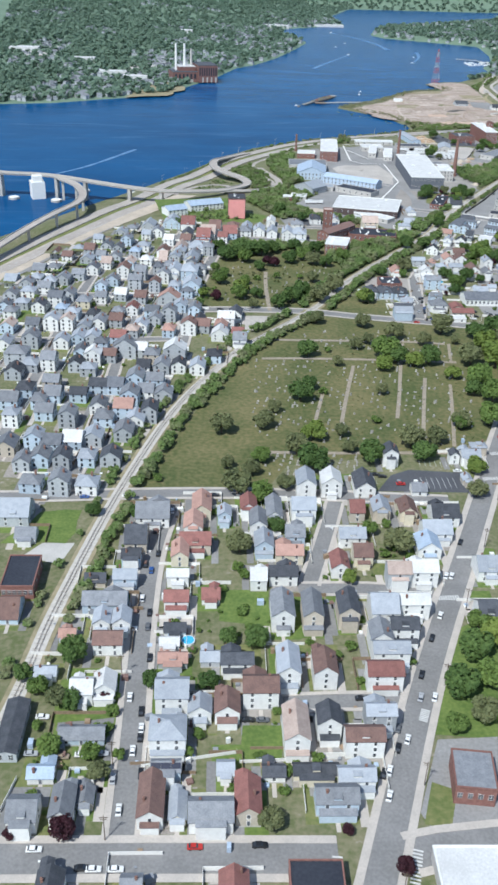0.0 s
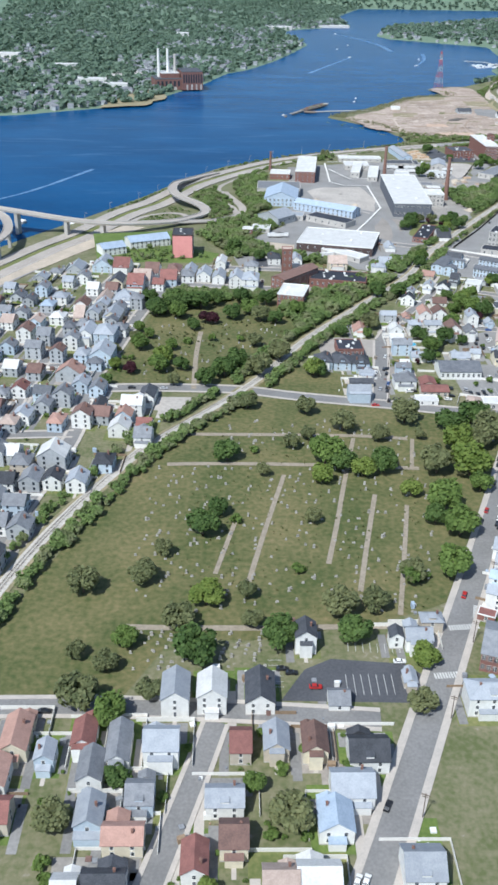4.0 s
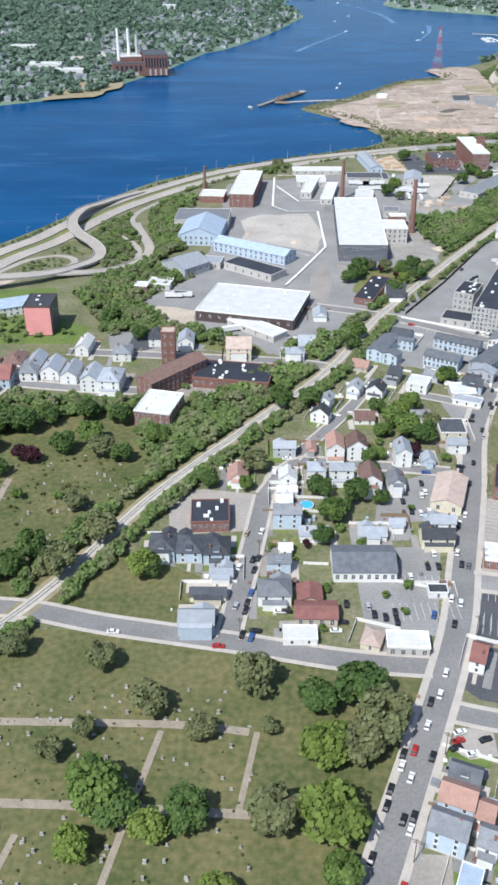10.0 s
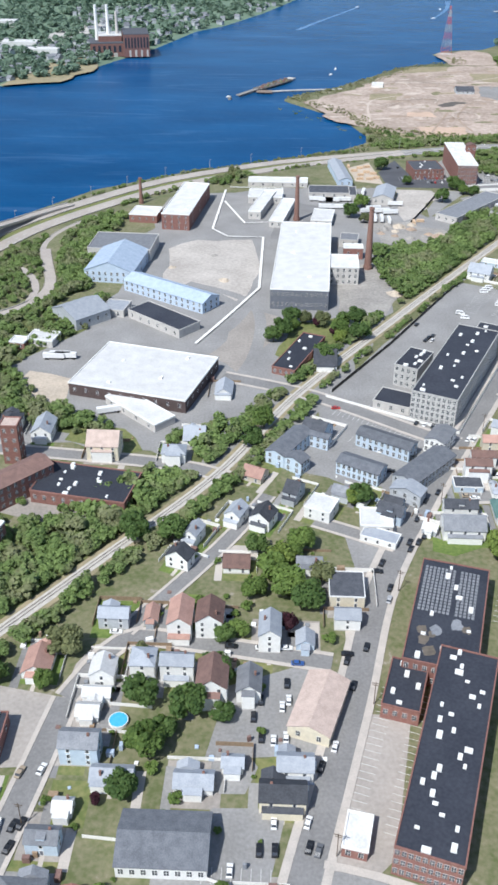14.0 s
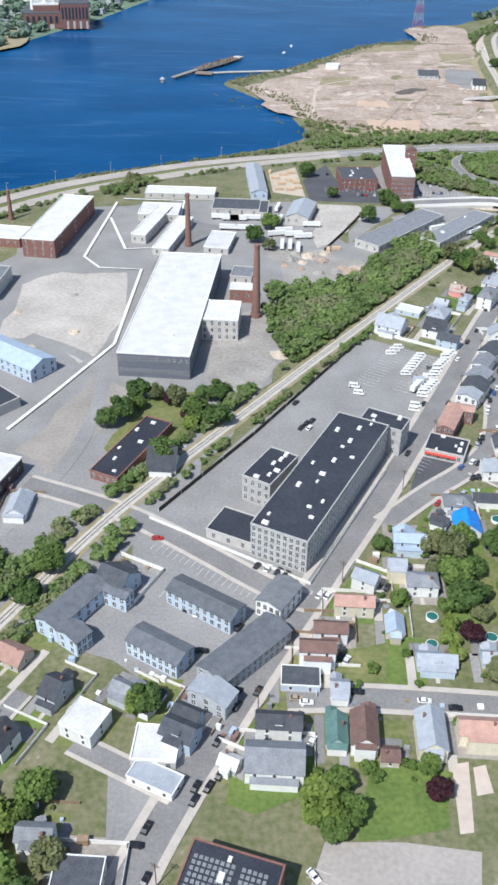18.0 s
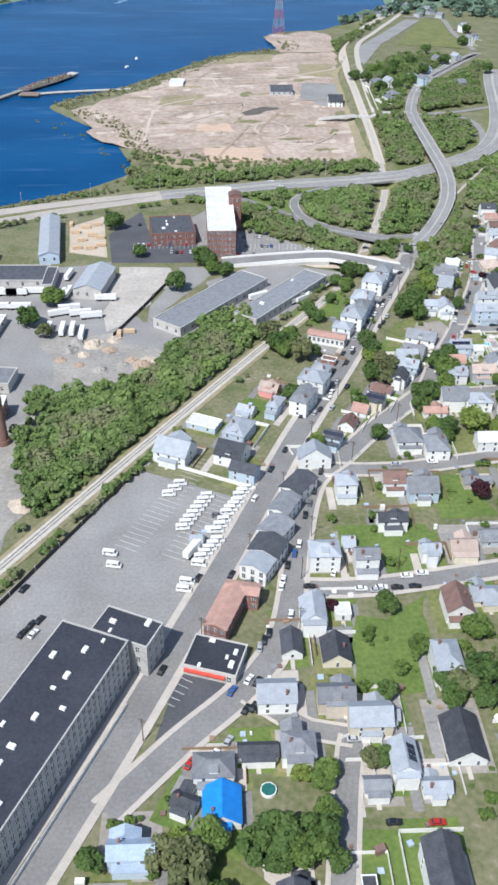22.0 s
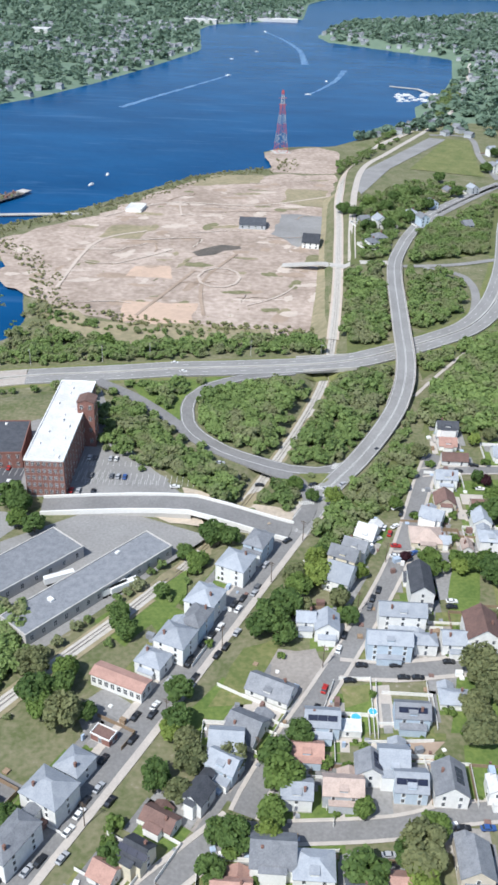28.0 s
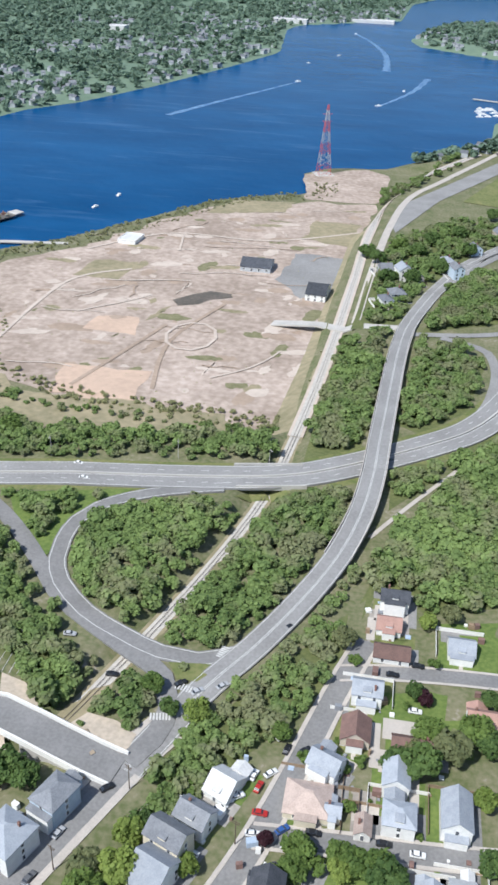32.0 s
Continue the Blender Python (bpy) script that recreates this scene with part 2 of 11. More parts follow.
wn.inputs["Scale"].default_value, wn.inputs["Detail"].default_value = 0.05, 7
wl.inputs["Scale"].default_value, wl.inputs["Detail"].default_value = 0.011, 9
wl.inputs["Roughness"].default_value = 0.62
Lk.new(geo.outputs["Position"], wn.inputs["Vector"])
Lk.new(mp.outputs[0], wl.inputs["Vector"])
wr = N.new("ShaderNodeValToRGB")
pw.inputs["Specular IOR Level"].default_value = 0.03
wr.color_ramp.elements[0].position, wr.color_ramp.elements[0].color = 0.34, (.003, .050, .148, 1)
wr.color_ramp.elements[1].position, wr.color_ramp.elements[1].color = 0.74, (.010, .083, .222, 1)
Lk.new(wl.outputs[0], wr.inputs[0])
ms = N.new("ShaderNodeMapping")
ms.inputs["Rotation"].default_value = (0, 0, radians(-28))
ms.inputs["Scale"].default_value = (0.16, 1.0, 1.0)
Lk.new(geo.outputs["Position"], ms.inputs[0])
wk, wv = N.new("ShaderNodeTexNoise"), N.new("ShaderNodeValToRGB")
wk.inputs["Scale"].default_value, wk.inputs["Detail"].default_value = 0.055, 8
wk.inputs["Roughness"].default_value = 0.6
wk.inputs["Distortion"].default_value = 0.5
Lk.new(ms.outputs[0], wk.inputs["Vector"])
wv.color_ramp.elements[0].position, wv.color_ramp.elements[0].color = 0.56, (0, 0, 0, 1)
wv.color_ramp.elements[1].position, wv.color_ramp.elements[1].color = 0.80, (.40, .40, .40, 1)
Lk.new(wk.outputs[0], wv.inputs[0])
wm = N.new("ShaderNodeMix")
wm.data_type = "RGBA"
wm.inputs[7].default_value = (.10, .20, .36, 1)
Lk.new(wv.outputs[0], wm.inputs[0])
Lk.new(wr.outputs[0], wm.inputs[6])
Lk.new(wm.outputs[2], pw.inputs["Base Color"])
wb = N.new("ShaderNodeBump")
wb.inputs["Strength"].default_value, wb.inputs["Distance"].default_value = 0.55, 1.2
Lk.new(wn.outputs[0], wb.inputs["Height"])
Lk.new(wb.outputs[0], pw.inputs["Normal"])


# ---------------- shape of the land
RIVER = -12.0
BANK_NEAR = [(-800, 100), (-420, 480), (-206, 844), (-141, 965), (-88, 1055), (-36, 1149), (0, 1230), (47, 1306), (119, 1366),
             (215, 1420), (276, 1459), (305, 1492), (308, 1522), (297, 1560), (280, 1610), (240, 1665), (212, 1705), (222, 1728),
             (284, 1793), (335, 1872), (380, 1945), (436, 1984), (461, 1990), (458, 2030), (448, 2073), (471, 2106), (534, 2122),
             (589, 2202), (657, 2316), (669, 2435), (724, 2555), (772, 2759), (815, 3059), (692, 3174), (556, 3301), (531, 3419)]
BANK_NEAR2 = [(598, 3743), (769, 3896), (1134, 4239), (1500, 5000), (1900, 6500)]
BANK_FAR = [(1100, 6500), (700, 5200), (520, 4500), (500, 3890), (246, 3608), (235, 3484), (280, 3060), (221, 2801), (152, 2548),
            (92, 2380), (45, 2302), (-11, 2075), (-48, 1985), (-94, 1846), (-140, 1810), (-164, 1777), (-214, 1745), (-286, 1693),
            (-380, 1665), (-700, 1500), (-1500, 900), (-2500, 300)]
SHORE = np.array(BANK_NEAR + BANK_NEAR2 + BANK_FAR, float)


def river_distance(x, y):
    """Metres to the river's edge: positive on land."""
    x, y = np.asarray(x, float), np.asarray(y, float)
    best = np.full(x.shape, 1e9)
    inside = np.zeros(x.shape, bool)
    for (ax, ay), (bx, by) in zip(SHORE, np.roll(SHORE, -1, 0)):
        dx, dy = bx - ax, by - ay
        u = np.clip(((x - ax) * dx + (y - ay) * dy) / (dx * dx + dy * dy), 0, 1)
        best = np.minimum(best, np.hypot(x - ax - u * dx, y - ay - u * dy))
        if dy:
            inside ^= ((ay > y) != (by > y)) & (x < dx * (y - ay) / dy + ax)
    return np.where(inside, -best, best)


def ease(v, a, b):
    u = np.clip((np.asarray(v, float) - a) / (b - a), 0, 1)
    return u * u * (3 - 2 * u)


HWY = [(-300, 560), (-230, 670), (-185, 745), (-150, 830), (-107, 927), (-82, 972), (-50, 1050), (-24, 1093), (-7, 1132), (19, 1192), (66, 1260), (120, 1320),
       (195, 1372), (241, 1396), (289, 1410), (338, 1421), (380, 1426), (408, 1430), (468, 1440), (514.5, 1451), (545, 1468), (584, 1498), (605.5, 1520), (625, 1556),
       (641, 1602), (656, 1660), (674.6, 1749.7), (692.9, 1823.8)]


def highway_level(x):
    """Height of the carriageways: low along the river, up to the street level at the interchange."""
    return np.interp(x, [-60, 240, 300, 350, 420], [-7.4, -7.4, -5.0, -2.5, 1.0])


def shelf(x, y):
    """Height of the low shelf that carries the highway along the river."""
    x, y = np.asarray(x, float), np.asarray(y, float)
    best = np.full(x.shape, 1e9)
    for (ax, ay), (bx, by) in zip(HWY[:18], HWY[1:19]):
        dx, dy = bx - ax, by - ay
        u = np.clip(((x - ax) * dx + (y - ay) * dy) / (dx * dx + dy * dy), 0, 1)
        best = np.minimum(best, np.hypot(x - ax - u * dx, y - ay - u * dy))
    return highway_level(x) - .8 + np.interp(x, [30, 90], [.12, .5]) * np.maximum(0, best - 24)


def cutting(x, y):
    """Height of the cutting that takes the railway under the roads."""
    xr = np.interp(y, [1250, 1337, 1427, 1498, 1594, 1735, 1855, 1997], [447, 481, 506, 514.6, 521, 527, 532, 552])
    deep = np.interp(y, [1225, 1285, 1340, 1440, 1500, 1650, 1800, 1920], [0, -3.5, -3.6, -4.6, -5, -5, -3.5, 0])
    return deep + np.maximum(0, np.abs(x - xr) * .95 - 5) * .8


def lay(x, y):
    """Height of the ground."""
    x, y = np.asarray(x, float), np.asarray(y, float)
    d = river_distance(x, y)
    far = x < np.interp(y, [900, 1500, 1800, 2300, 3000, 3600, 4400, 6500], [-900, -200, 60, 300, 420, 380, 560, 1400])
    site = ease(y - (1437 + (x - 418) * 0.26), 22, 55) * ease(np.interp(y, [1430, 1700, 1833, 1954, 2130], [512, 520, 525, 546, 596]) - x, -2, 9) * ease(2160 - y, 0, 60)
    z = -10.0 * np.maximum(site, ease(d, 50, 6))
    z = z + np.where(y > 2300, 1, 0) * 32 * ease(y, 2600, 5200) * ease(d, 40, 500)
    zf = -10 + 26 * ease(d, 20, 900) + 62 * ease(y, 3300, 5600) * ease(d, 60, 700)
    z = np.minimum(np.minimum(z, np.where(x < 425, shelf(x, y), 0)), np.where((y > 1225) & (y < 1920), cutting(x, y), 0))
    z = np.where(far, zf, z)
    z = np.where(d < 6, np.maximum(-10 + (d - 6) * 0.35, -15.5), z)
    return np.maximum(z, -16 + 90 * ease(y, 5050, 5650))


def gz(x, y):
    return float(lay(np.array([x]), np.array([y]))[0])


# ---------------- mesh helpers
def link(name, verts, faces, mats, idx=None, parent=None, label="", category="", group="", kind="", smooth=False):
    me = bpy.data.meshes.new(name)
    me.from_pydata(verts, [], faces)
    for m in (mats if isinstance(mats, (list, tuple)) else [mats]):
        me.materials.append(m)
    if idx is not None:
        me.polygons.foreach_set("material_index", idx)
    if smooth:
        me.polygons.foreach_set("use_smooth", [True] * len(faces))
    me.update()
    return put(name, me, parent, None, label, category, group, kind)


def put(name, me, parent=None, m=None, label="", category="", group="", kind=""):
    ob = new(name, me)
    if parent is not None:
        ob.parent = parent
    if m is not None:
        ob.matrix_local = m
    return tagged(ob, label, category, group, kind)


class Shape:
    """Collects boxes, prisms and panels into one mesh."""

    def __init__(self):
        self.v, self.f, self.i = [], [], []

    def add(self, verts, faces, k=0):
        n = len(self.v)
        self.v += [tuple(p) for p in verts]
        self.f += [tuple(n + q for q in f) for f in faces]
        self.i += [k] * len(faces)
        return self

    def box(self, x0, y0, z0, x1, y1, z1, k=0, m=None):
        p = [(x0, y0, z0), (x1, y0, z0), (x1, y1, z0), (x0, y1, z0), (x0, y0, z1), (x1, y0, z1), (x1, y1, z1), (x0, y1, z1)]
        if m is not None:
            p = [m @ Vector(q) for q in p]
        return self.add(p, [(3, 2, 1, 0), (4, 5, 6, 7), (0, 1, 5, 4), (1, 2, 6, 5), (2, 3, 7, 6), (3, 0, 4, 7)], k)

    def slab(self, a, b, c, d, t, k=0):
        """A plate with upper corners a b c d (counter-clockwise from above), t thick downwards."""
        top = [Vector(q) for q in (a, b, c, d)]
        low = [q - Vector((0, 0, t)) for q in top]
        return self.add(top + low, [(0, 1, 2, 3), (7, 6, 5, 4), (0, 4, 5, 1), (1, 5, 6, 2), (2, 6, 7, 3), (3, 7, 4, 0)], k)

    def prism(self, pts, z0, z1, k=0):
        n = len(pts)
        v = [(x, y, z0) for x, y in pts] + [(x, y, z1) for x, y in pts]
        f = [tuple(range(n - 1, -1, -1)), tuple(range(n, 2 * n))] + [(i, (i + 1) % n, n + (i + 1) % n, n + i) for i in range(n)]
        return self.add(v, f, k)

    def tube(self, x, y, z0, z1, r0, r1, n=8, k=0):
        v = [(x + r0 * math.cos(6.2832 * i / n), y + r0 * math.sin(6.2832 * i / n), z0) for i in range(n)]
        v += [(x + r1 * math.cos(6.2832 * i / n), y + r1 * math.sin(6.2832 * i / n), z1) for i in range(n)]
        return self.add(v, [tuple(range(n - 1, -1, -1)), tuple(range(n, 2 * n))] + [(i, (i + 1) % n, n + (i + 1) % n, n + i) for i in range(n)], k)

    def beam(self, a, b, w, k=0):
        a, b = Vector(a), Vector(b)
        q = (b - a).to_track_quat("Z", "Y").to_matrix().to_4x4()
        return self.box(-w / 2, -w / 2, 0, w / 2, w / 2, (b - a).length, k, Matrix.Translation(a) @ q)

    def done(self, name, mats, parent=None, **tags):
        return link(name, self.v, self.f, mats, self.i, parent, **tags)

    def mesh(self, name, mats):
        me = bpy.data.meshes.new(name)
        me.from_pydata(self.v, [], self.f)
        for m in (mats if isinstance(mats, (list, tuple)) else [mats]):
            me.materials.append(m)
        me.polygons.foreach_set("material_index", self.i)
        me.update()
        return me


def curve(pts, step=7.0):
    """A smooth line through the points, in even steps."""
    P = np.array([pts[0], *pts, pts[-1]], float)
    out = []
    for i in range(1, len(P) - 2):
        p0, p1, p2, p3 = P[i - 1:i + 3]
        n = max(1, int(np.hypot(*(p2 - p1)[:2]) / step))
        for u in np.arange(n) / n:
            out.append(0.5 * (2 * p1 + (p2 - p0) * u + (2 * p0 - 5 * p1 + 4 * p2 - p3) * u * u + (3 * p1 - p0 - 3 * p2 + p3) * u ** 3))
    out.append(P[-2])
    return np.array(out)


ROADS = []
LIFT, ROADLIFT = [0.02], [0.15]


def ribbon(name, pts, width, m, lift=None, side=0.0, zs=None, thick=0.0, kind="structure", label="", category="", parent=None, straight=False, level=None):
    """A strip along a line on the ground, or at the heights zs or level(x); thick makes it a slab; width and side may change with x."""
    c = np.array(pts, float) if straight else curve([tuple(p) for p in pts])
    if zs is not None:
        run = lambda q: np.r_[0, np.cumsum(np.hypot(*np.diff(np.array(q, float), axis=0).T))]
        at, go = run(pts), run(c)
        zl = np.maximum(np.interp(go / go[-1], at / at[-1], zs), lay(c[:, 0], c[:, 1]) + .2)
    if level:
        zl = level(c[:, 0]) + (lift or 0)
    t = np.gradient(c, axis=0)
    t /= np.maximum(np.linalg.norm(t, axis=1), 1e-6)[:, None]
    nrm = np.stack([t[:, 1], -t[:, 0]], 1)
    if lift is None:
        ROADLIFT[0] += 0.0008
        lift = ROADLIFT[0]
    wid = width(c[:, 0]) if callable(width) else np.full(len(c), width)
    off = side(c[:, 0]) if callable(side) else np.full(len(c), side)
    a, b = c + nrm * (off - wid / 2)[:, None], c + nrm * (off + wid / 2)[:, None]
    fixed = zs is not None or level
    za = zl if fixed else lay(a[:, 0], a[:, 1]) + lift
    zb = zl if fixed else lay(b[:, 0], b[:, 1]) + lift
    if name.startswith(("road", "track", "bridge_deck")):
        ROADS.append(np.column_stack([(a + b) / 2, wid / 2]))
    n = len(c)
    v = [(*a[i], za[i]) for i in range(n)] + [(*b[i], zb[i]) for i in range(n)]
    f = [(i, n + i, n + i + 1, i + 1) for i in range(n - 1)]
    if thick:
        v += [(x, y, z - thick) for x, y, z in v]
        k = 2 * n
        f += [(k + i, k + i + 1, k + n + i + 1, k + n + i) for i in range(n - 1)]
        f += [(i, i + 1, k + i + 1, k + i) for i in range(n - 1)] + [(n + i, k + n + i, k + n + i + 1, n + i + 1) for i in range(n - 1)]
        f += [(0, k, k + n, n), (n - 1, 2 * n - 1, k + 2 * n - 1, k + n - 1)]
    return link(name, v, f, m, None, parent, label, category, "", kind)


def patch(name, pts, m, lift=None, kind="structure", label="", z=None):
    """A flat piece of ground cover."""
    if lift is None:
        LIFT[0] += 0.001
        lift = LIFT[0]
    cx, cy = np.mean([p[0] for p in pts]), np.mean([p[1] for p in pts])
    h = (gz(cx, cy) if z is None else z) + lift
    bm = bmesh.new()
    bmesh.ops.triangulate(bm, faces=[bm.faces.new([bm.verts.new((x, y, h)) for x, y in pts])])
    bmesh.ops.recalc_face_normals(bm, faces=bm.faces)
    if sum(f.normal.z for f in bm.faces) < 0:
        bmesh.ops.reverse_faces(bm, faces=bm.faces)
    me = bpy.data.meshes.new(name)
    bm.to_mesh(me)
    bm.free()
    me.materials.append(m)
    return put(name, me, None, None, label, "", "", kind)


def wobble(pts, amount, seed, step=12):
    """An outline with uneven edges."""
    r = random.Random(seed)
    out = []
    for (ax, ay), (bx, by) in zip(pts, pts[1:] + pts[:1]):
        n = max(1, int(math.hypot(bx - ax, by - ay) / step))
        for i in range(n):
            u = i / n
            out.append((ax + (bx - ax) * u + r.uniform(-amount, amount), ay + (by - ay) * u + r.uniform(-amount, amount)))
    return out


def clear(spots, keep=0.6):
    """Drops the crowns that would stand on a road or a track."""
    R = np.concatenate(ROADS)
    out = []
    for x, y, r in spots:
        near = R[(np.abs(R[:, 0] - x) < 30) & (np.abs(R[:, 1] - y) < 30)]
        if not len(near) or (np.hypot(near[:, 0] - x, near[:, 1] - y) > near[:, 2] + keep * r + .6).all():
            out.append((x, y, r))
    return out


def within(pts, x, y):
    inside = False
    for (ax, ay), (bx, by) in zip(pts, pts[1:] + pts[:1]):
        if (ay > y) != (by > y) and x < (bx - ax) * (y - ay) / (by - ay) + ax:
            inside = not inside
    return inside

# ---------------- ground and river
gx = np.concatenate([np.arange(-30000, -4200, 2150), np.arange(-4200, -500, 160), np.arange(-500, 440, 11), np.arange(440, 560, 4), np.arange(560, 1000, 11), np.arange(1000, 4600, 160), np.arange(4600, 32000, 2000)])
gy = np.concatenate([np.arange(-400, 100, 50), np.arange(100, 1230, 11), np.arange(1230, 1700, 5), np.arange(1700, 2450, 11), np.arange(2450, 6600, 45), np.arange(6600, 46000, 1500)])
GX, GY = np.meshgrid(gx, gy)
GZ = lay(GX, GY) - 0.02
nx = len(gx)
ground = link("ground", np.stack([GX, GY, GZ], -1).reshape(-1, 3).tolist(),
              [(j * nx + i, j * nx + i + 1, (j + 1) * nx + i + 1, (j + 1) * nx + i) for j in range(len(gy) - 1) for i in range(nx - 1)],
              YARD, kind="structure", smooth=True)
# haze is put into the far land's colour too, close to the far leaves
FARLAND = mat("far_ground_hazed", (.17, .235, .165), (.13, .19, .135), 0.01, fine=7)
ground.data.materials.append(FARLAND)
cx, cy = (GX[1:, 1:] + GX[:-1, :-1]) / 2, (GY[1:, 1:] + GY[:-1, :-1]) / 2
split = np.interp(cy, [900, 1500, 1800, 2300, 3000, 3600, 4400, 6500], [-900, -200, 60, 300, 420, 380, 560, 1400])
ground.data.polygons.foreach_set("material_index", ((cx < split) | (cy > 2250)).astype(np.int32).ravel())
link("water", [(-4200, -400, RIVER), (4600, -400, RIVER), (4600, 6600, RIVER), (-4200, 6600, RIVER)], [(0, 1, 2, 3)], WATER, kind="structure")

# cemeteries, lawns, yards, car parks, the cleared site
patch("ground_cemetery", [(-41.0, 372.8), (-15.9, 376.2), (22.4, 373.4), (38.4, 404.7), (67.5, 403.3), (113.6, 412.9), (138.6, 422.6), (146.7, 427.1), (214.4, 591.7), (148.7, 596.9), (99.1, 609.9), (70.8, 610.3), (49.4, 594.0), (21.0, 546.2), (1.1, 501.4)], MEADOW)
patch("ground_cemetery_small", [(-17.3, 629.1), (35.7, 622.4), (61.5, 625.1), (97.4, 681.5), (168.8, 796.0), (106.4, 775.9), (8.9, 781.6)], MEADOW)
patch("ground_corner_lawn", [(66.7, 622.1), (81.6, 652.7), (103.7, 657.1), (138.9, 637.8), (120.8, 609.0)], MEADOW)
patch("ground_lot_white_gravel", wobble([(17.5, 585), (18.6, 612), (37, 611), (35, 601), (24, 583)], .7, 95, 5), DEMO)
patch("ground_park", [(70.0, 217.9), (89.5, 269.3), (111.3, 282.9), (92.6, 215.3)], GREEN)
patch("ground_school_yard", [(60.8, 186.5), (72.3, 215.4), (92.9, 216.5), (82.9, 180.2), (63.6, 179.4)], ASPHL)
patch("ground_corner_grass", [(61.2, 182.4), (66.7, 198.1), (74.0, 194.7), (68.9, 180.3)], LAWN)
patch("ground_lot_black", [(77.0, 372.8), (86.1, 388.1), (96.0, 393.6), (122.2, 391.1), (128.0, 385.3), (126.1, 371.7)], ASPHD)
patch("ground_lot_white", [(-83.9, 318.6), (-77.1, 328.3), (-63.0, 328.3), (-67.4, 312.6)], CONC)
patch("ground_field", [(-0.2, 276.0), (0.7, 295.5), (19.9, 295.5), (19.4, 272.7)], GREEN)
patch("ground_field_small", [(6.4, 207.6), (7.6, 222.1), (21.0, 222.0), (20.0, 207.5)], GREEN)
patch("ground_lot_a", [(194.9, 606.7), (194.2, 643.0), (209.5, 661.0), (231.2, 661.8), (220.9, 607.7)], ASPHL)
patch("ground_lot_b", [(205.4, 677.7), (210.9, 708.0), (234.1, 718.0), (250.7, 715.5), (241.8, 681.6)], ASPHL)
patch("ground_lot_dark_roofdeck", [(230.0, 608.1), (241.3, 632.5), (272.7, 623.0), (270.1, 609.6)], ASPHD)
patch("ground_lot_deck_south", [(238.8, 632.3), (247.8, 629.7), (267.3, 623.3), (252.8, 571.5), (229.7, 576.8), (224.3, 583.2), (232.1, 609.9)], ASPHD)
patch("ground_lot_cars", [(219.1, 564.5), (231.1, 564.6), (230.7, 553.3), (221.3, 551.9), (216.1, 556.3)], LOTW)
patch("ground_lot_brown", [(198.2, 519.2), (209.5, 518.6), (207.8, 504.5), (190.3, 504.4)], OLDPAVE)
patch("ground_lot_brick_yard", [(243.9, 642.8), (255.1, 698.1), (271.1, 698.7), (261.6, 647.6), (255.6, 641.3)], LOTW)
patch("ground_lot_club", [(117.2, 669.3), (114.5, 701.4), (130.3, 705.0), (158.0, 700.1), (163.8, 673.6)], LOTW)
patch("ground_industrial", wobble([(66.9, 920.9), (101.4, 986.4), (115.0, 1044.7), (122.4, 1245.5), (166.1, 1264.4), (237.1, 1284.8), (309.0, 1287.2), (338.2, 1204.4), (374.7, 1254.1), (392.1, 1237.9), (410.2, 1237.9), (371.8, 1146.0), (341.2, 1127.7), (299.0, 1046.8), (279.0, 984.7), (246.0, 893.2), (201.7, 833.5), (161.7, 848.2), (123.6, 855.2), (63.7, 861.8), (56.9, 886.3)], 4, 3), ASPHL)
patch("ground_demolition", wobble([(144.0, 1051.9), (140.6, 1126.4), (157.2, 1143.8), (198.0, 1146.4), (207.9, 1094.6), (198.8, 1039.9), (193.9, 1032.1), (168.6, 1060.0)], 2, 4), DEMO)
patch("ground_scrapyard", wobble([(295.3, 1139.2), (284.8, 1195.9), (321.3, 1195.3), (356.8, 1167.5), (345.2, 1145.4), (320.2, 1141.1)], 4, 5), RUBBLE)
patch("ground_gravel_yard", wobble([(315.7, 1195.4), (317.5, 1281.6), (346.8, 1282.9), (351.0, 1266.3), (333.1, 1219.1)], 3, 6), DEMO)
patch("ground_lumber_yard", [(284.5, 1305.7), (279.5, 1349.7), (300.5, 1368.9), (309.1, 1297.4)], SAND)
patch("ground_bus_lot", [(249.3, 908.5), (282.4, 971.5), (343.1, 1071.3), (386.0, 1050.0), (351.5, 967.2), (315.1, 876.1)], ASPHL)
patch("ground_apartment_yard", [(248.7, 845.2), (243.8, 898.8), (259.0, 904.2), (304.5, 878.9), (285.2, 824.8), (273.6, 826.9)], ASPHL)
patch("ground_brick_mill_lot", [(360.6, 1293.1), (342.9, 1353.6), (362.3, 1367.7), (384.8, 1403.0), (407.1, 1337.6), (433.5, 1314.4), (422.8, 1299.0)], ASPHL)
patch("ground_depot_yard", [(391.0, 1189.7), (370.3, 1260.0), (402.5, 1285.9), (425.2, 1283.7), (455.7, 1271.9), (401.1, 1196.1)], ASPHL)
patch("ground_fork_lot", [(353.1, 929.7), (362.1, 964.1), (377.1, 959.8), (375.8, 950.7)], ASPHD)
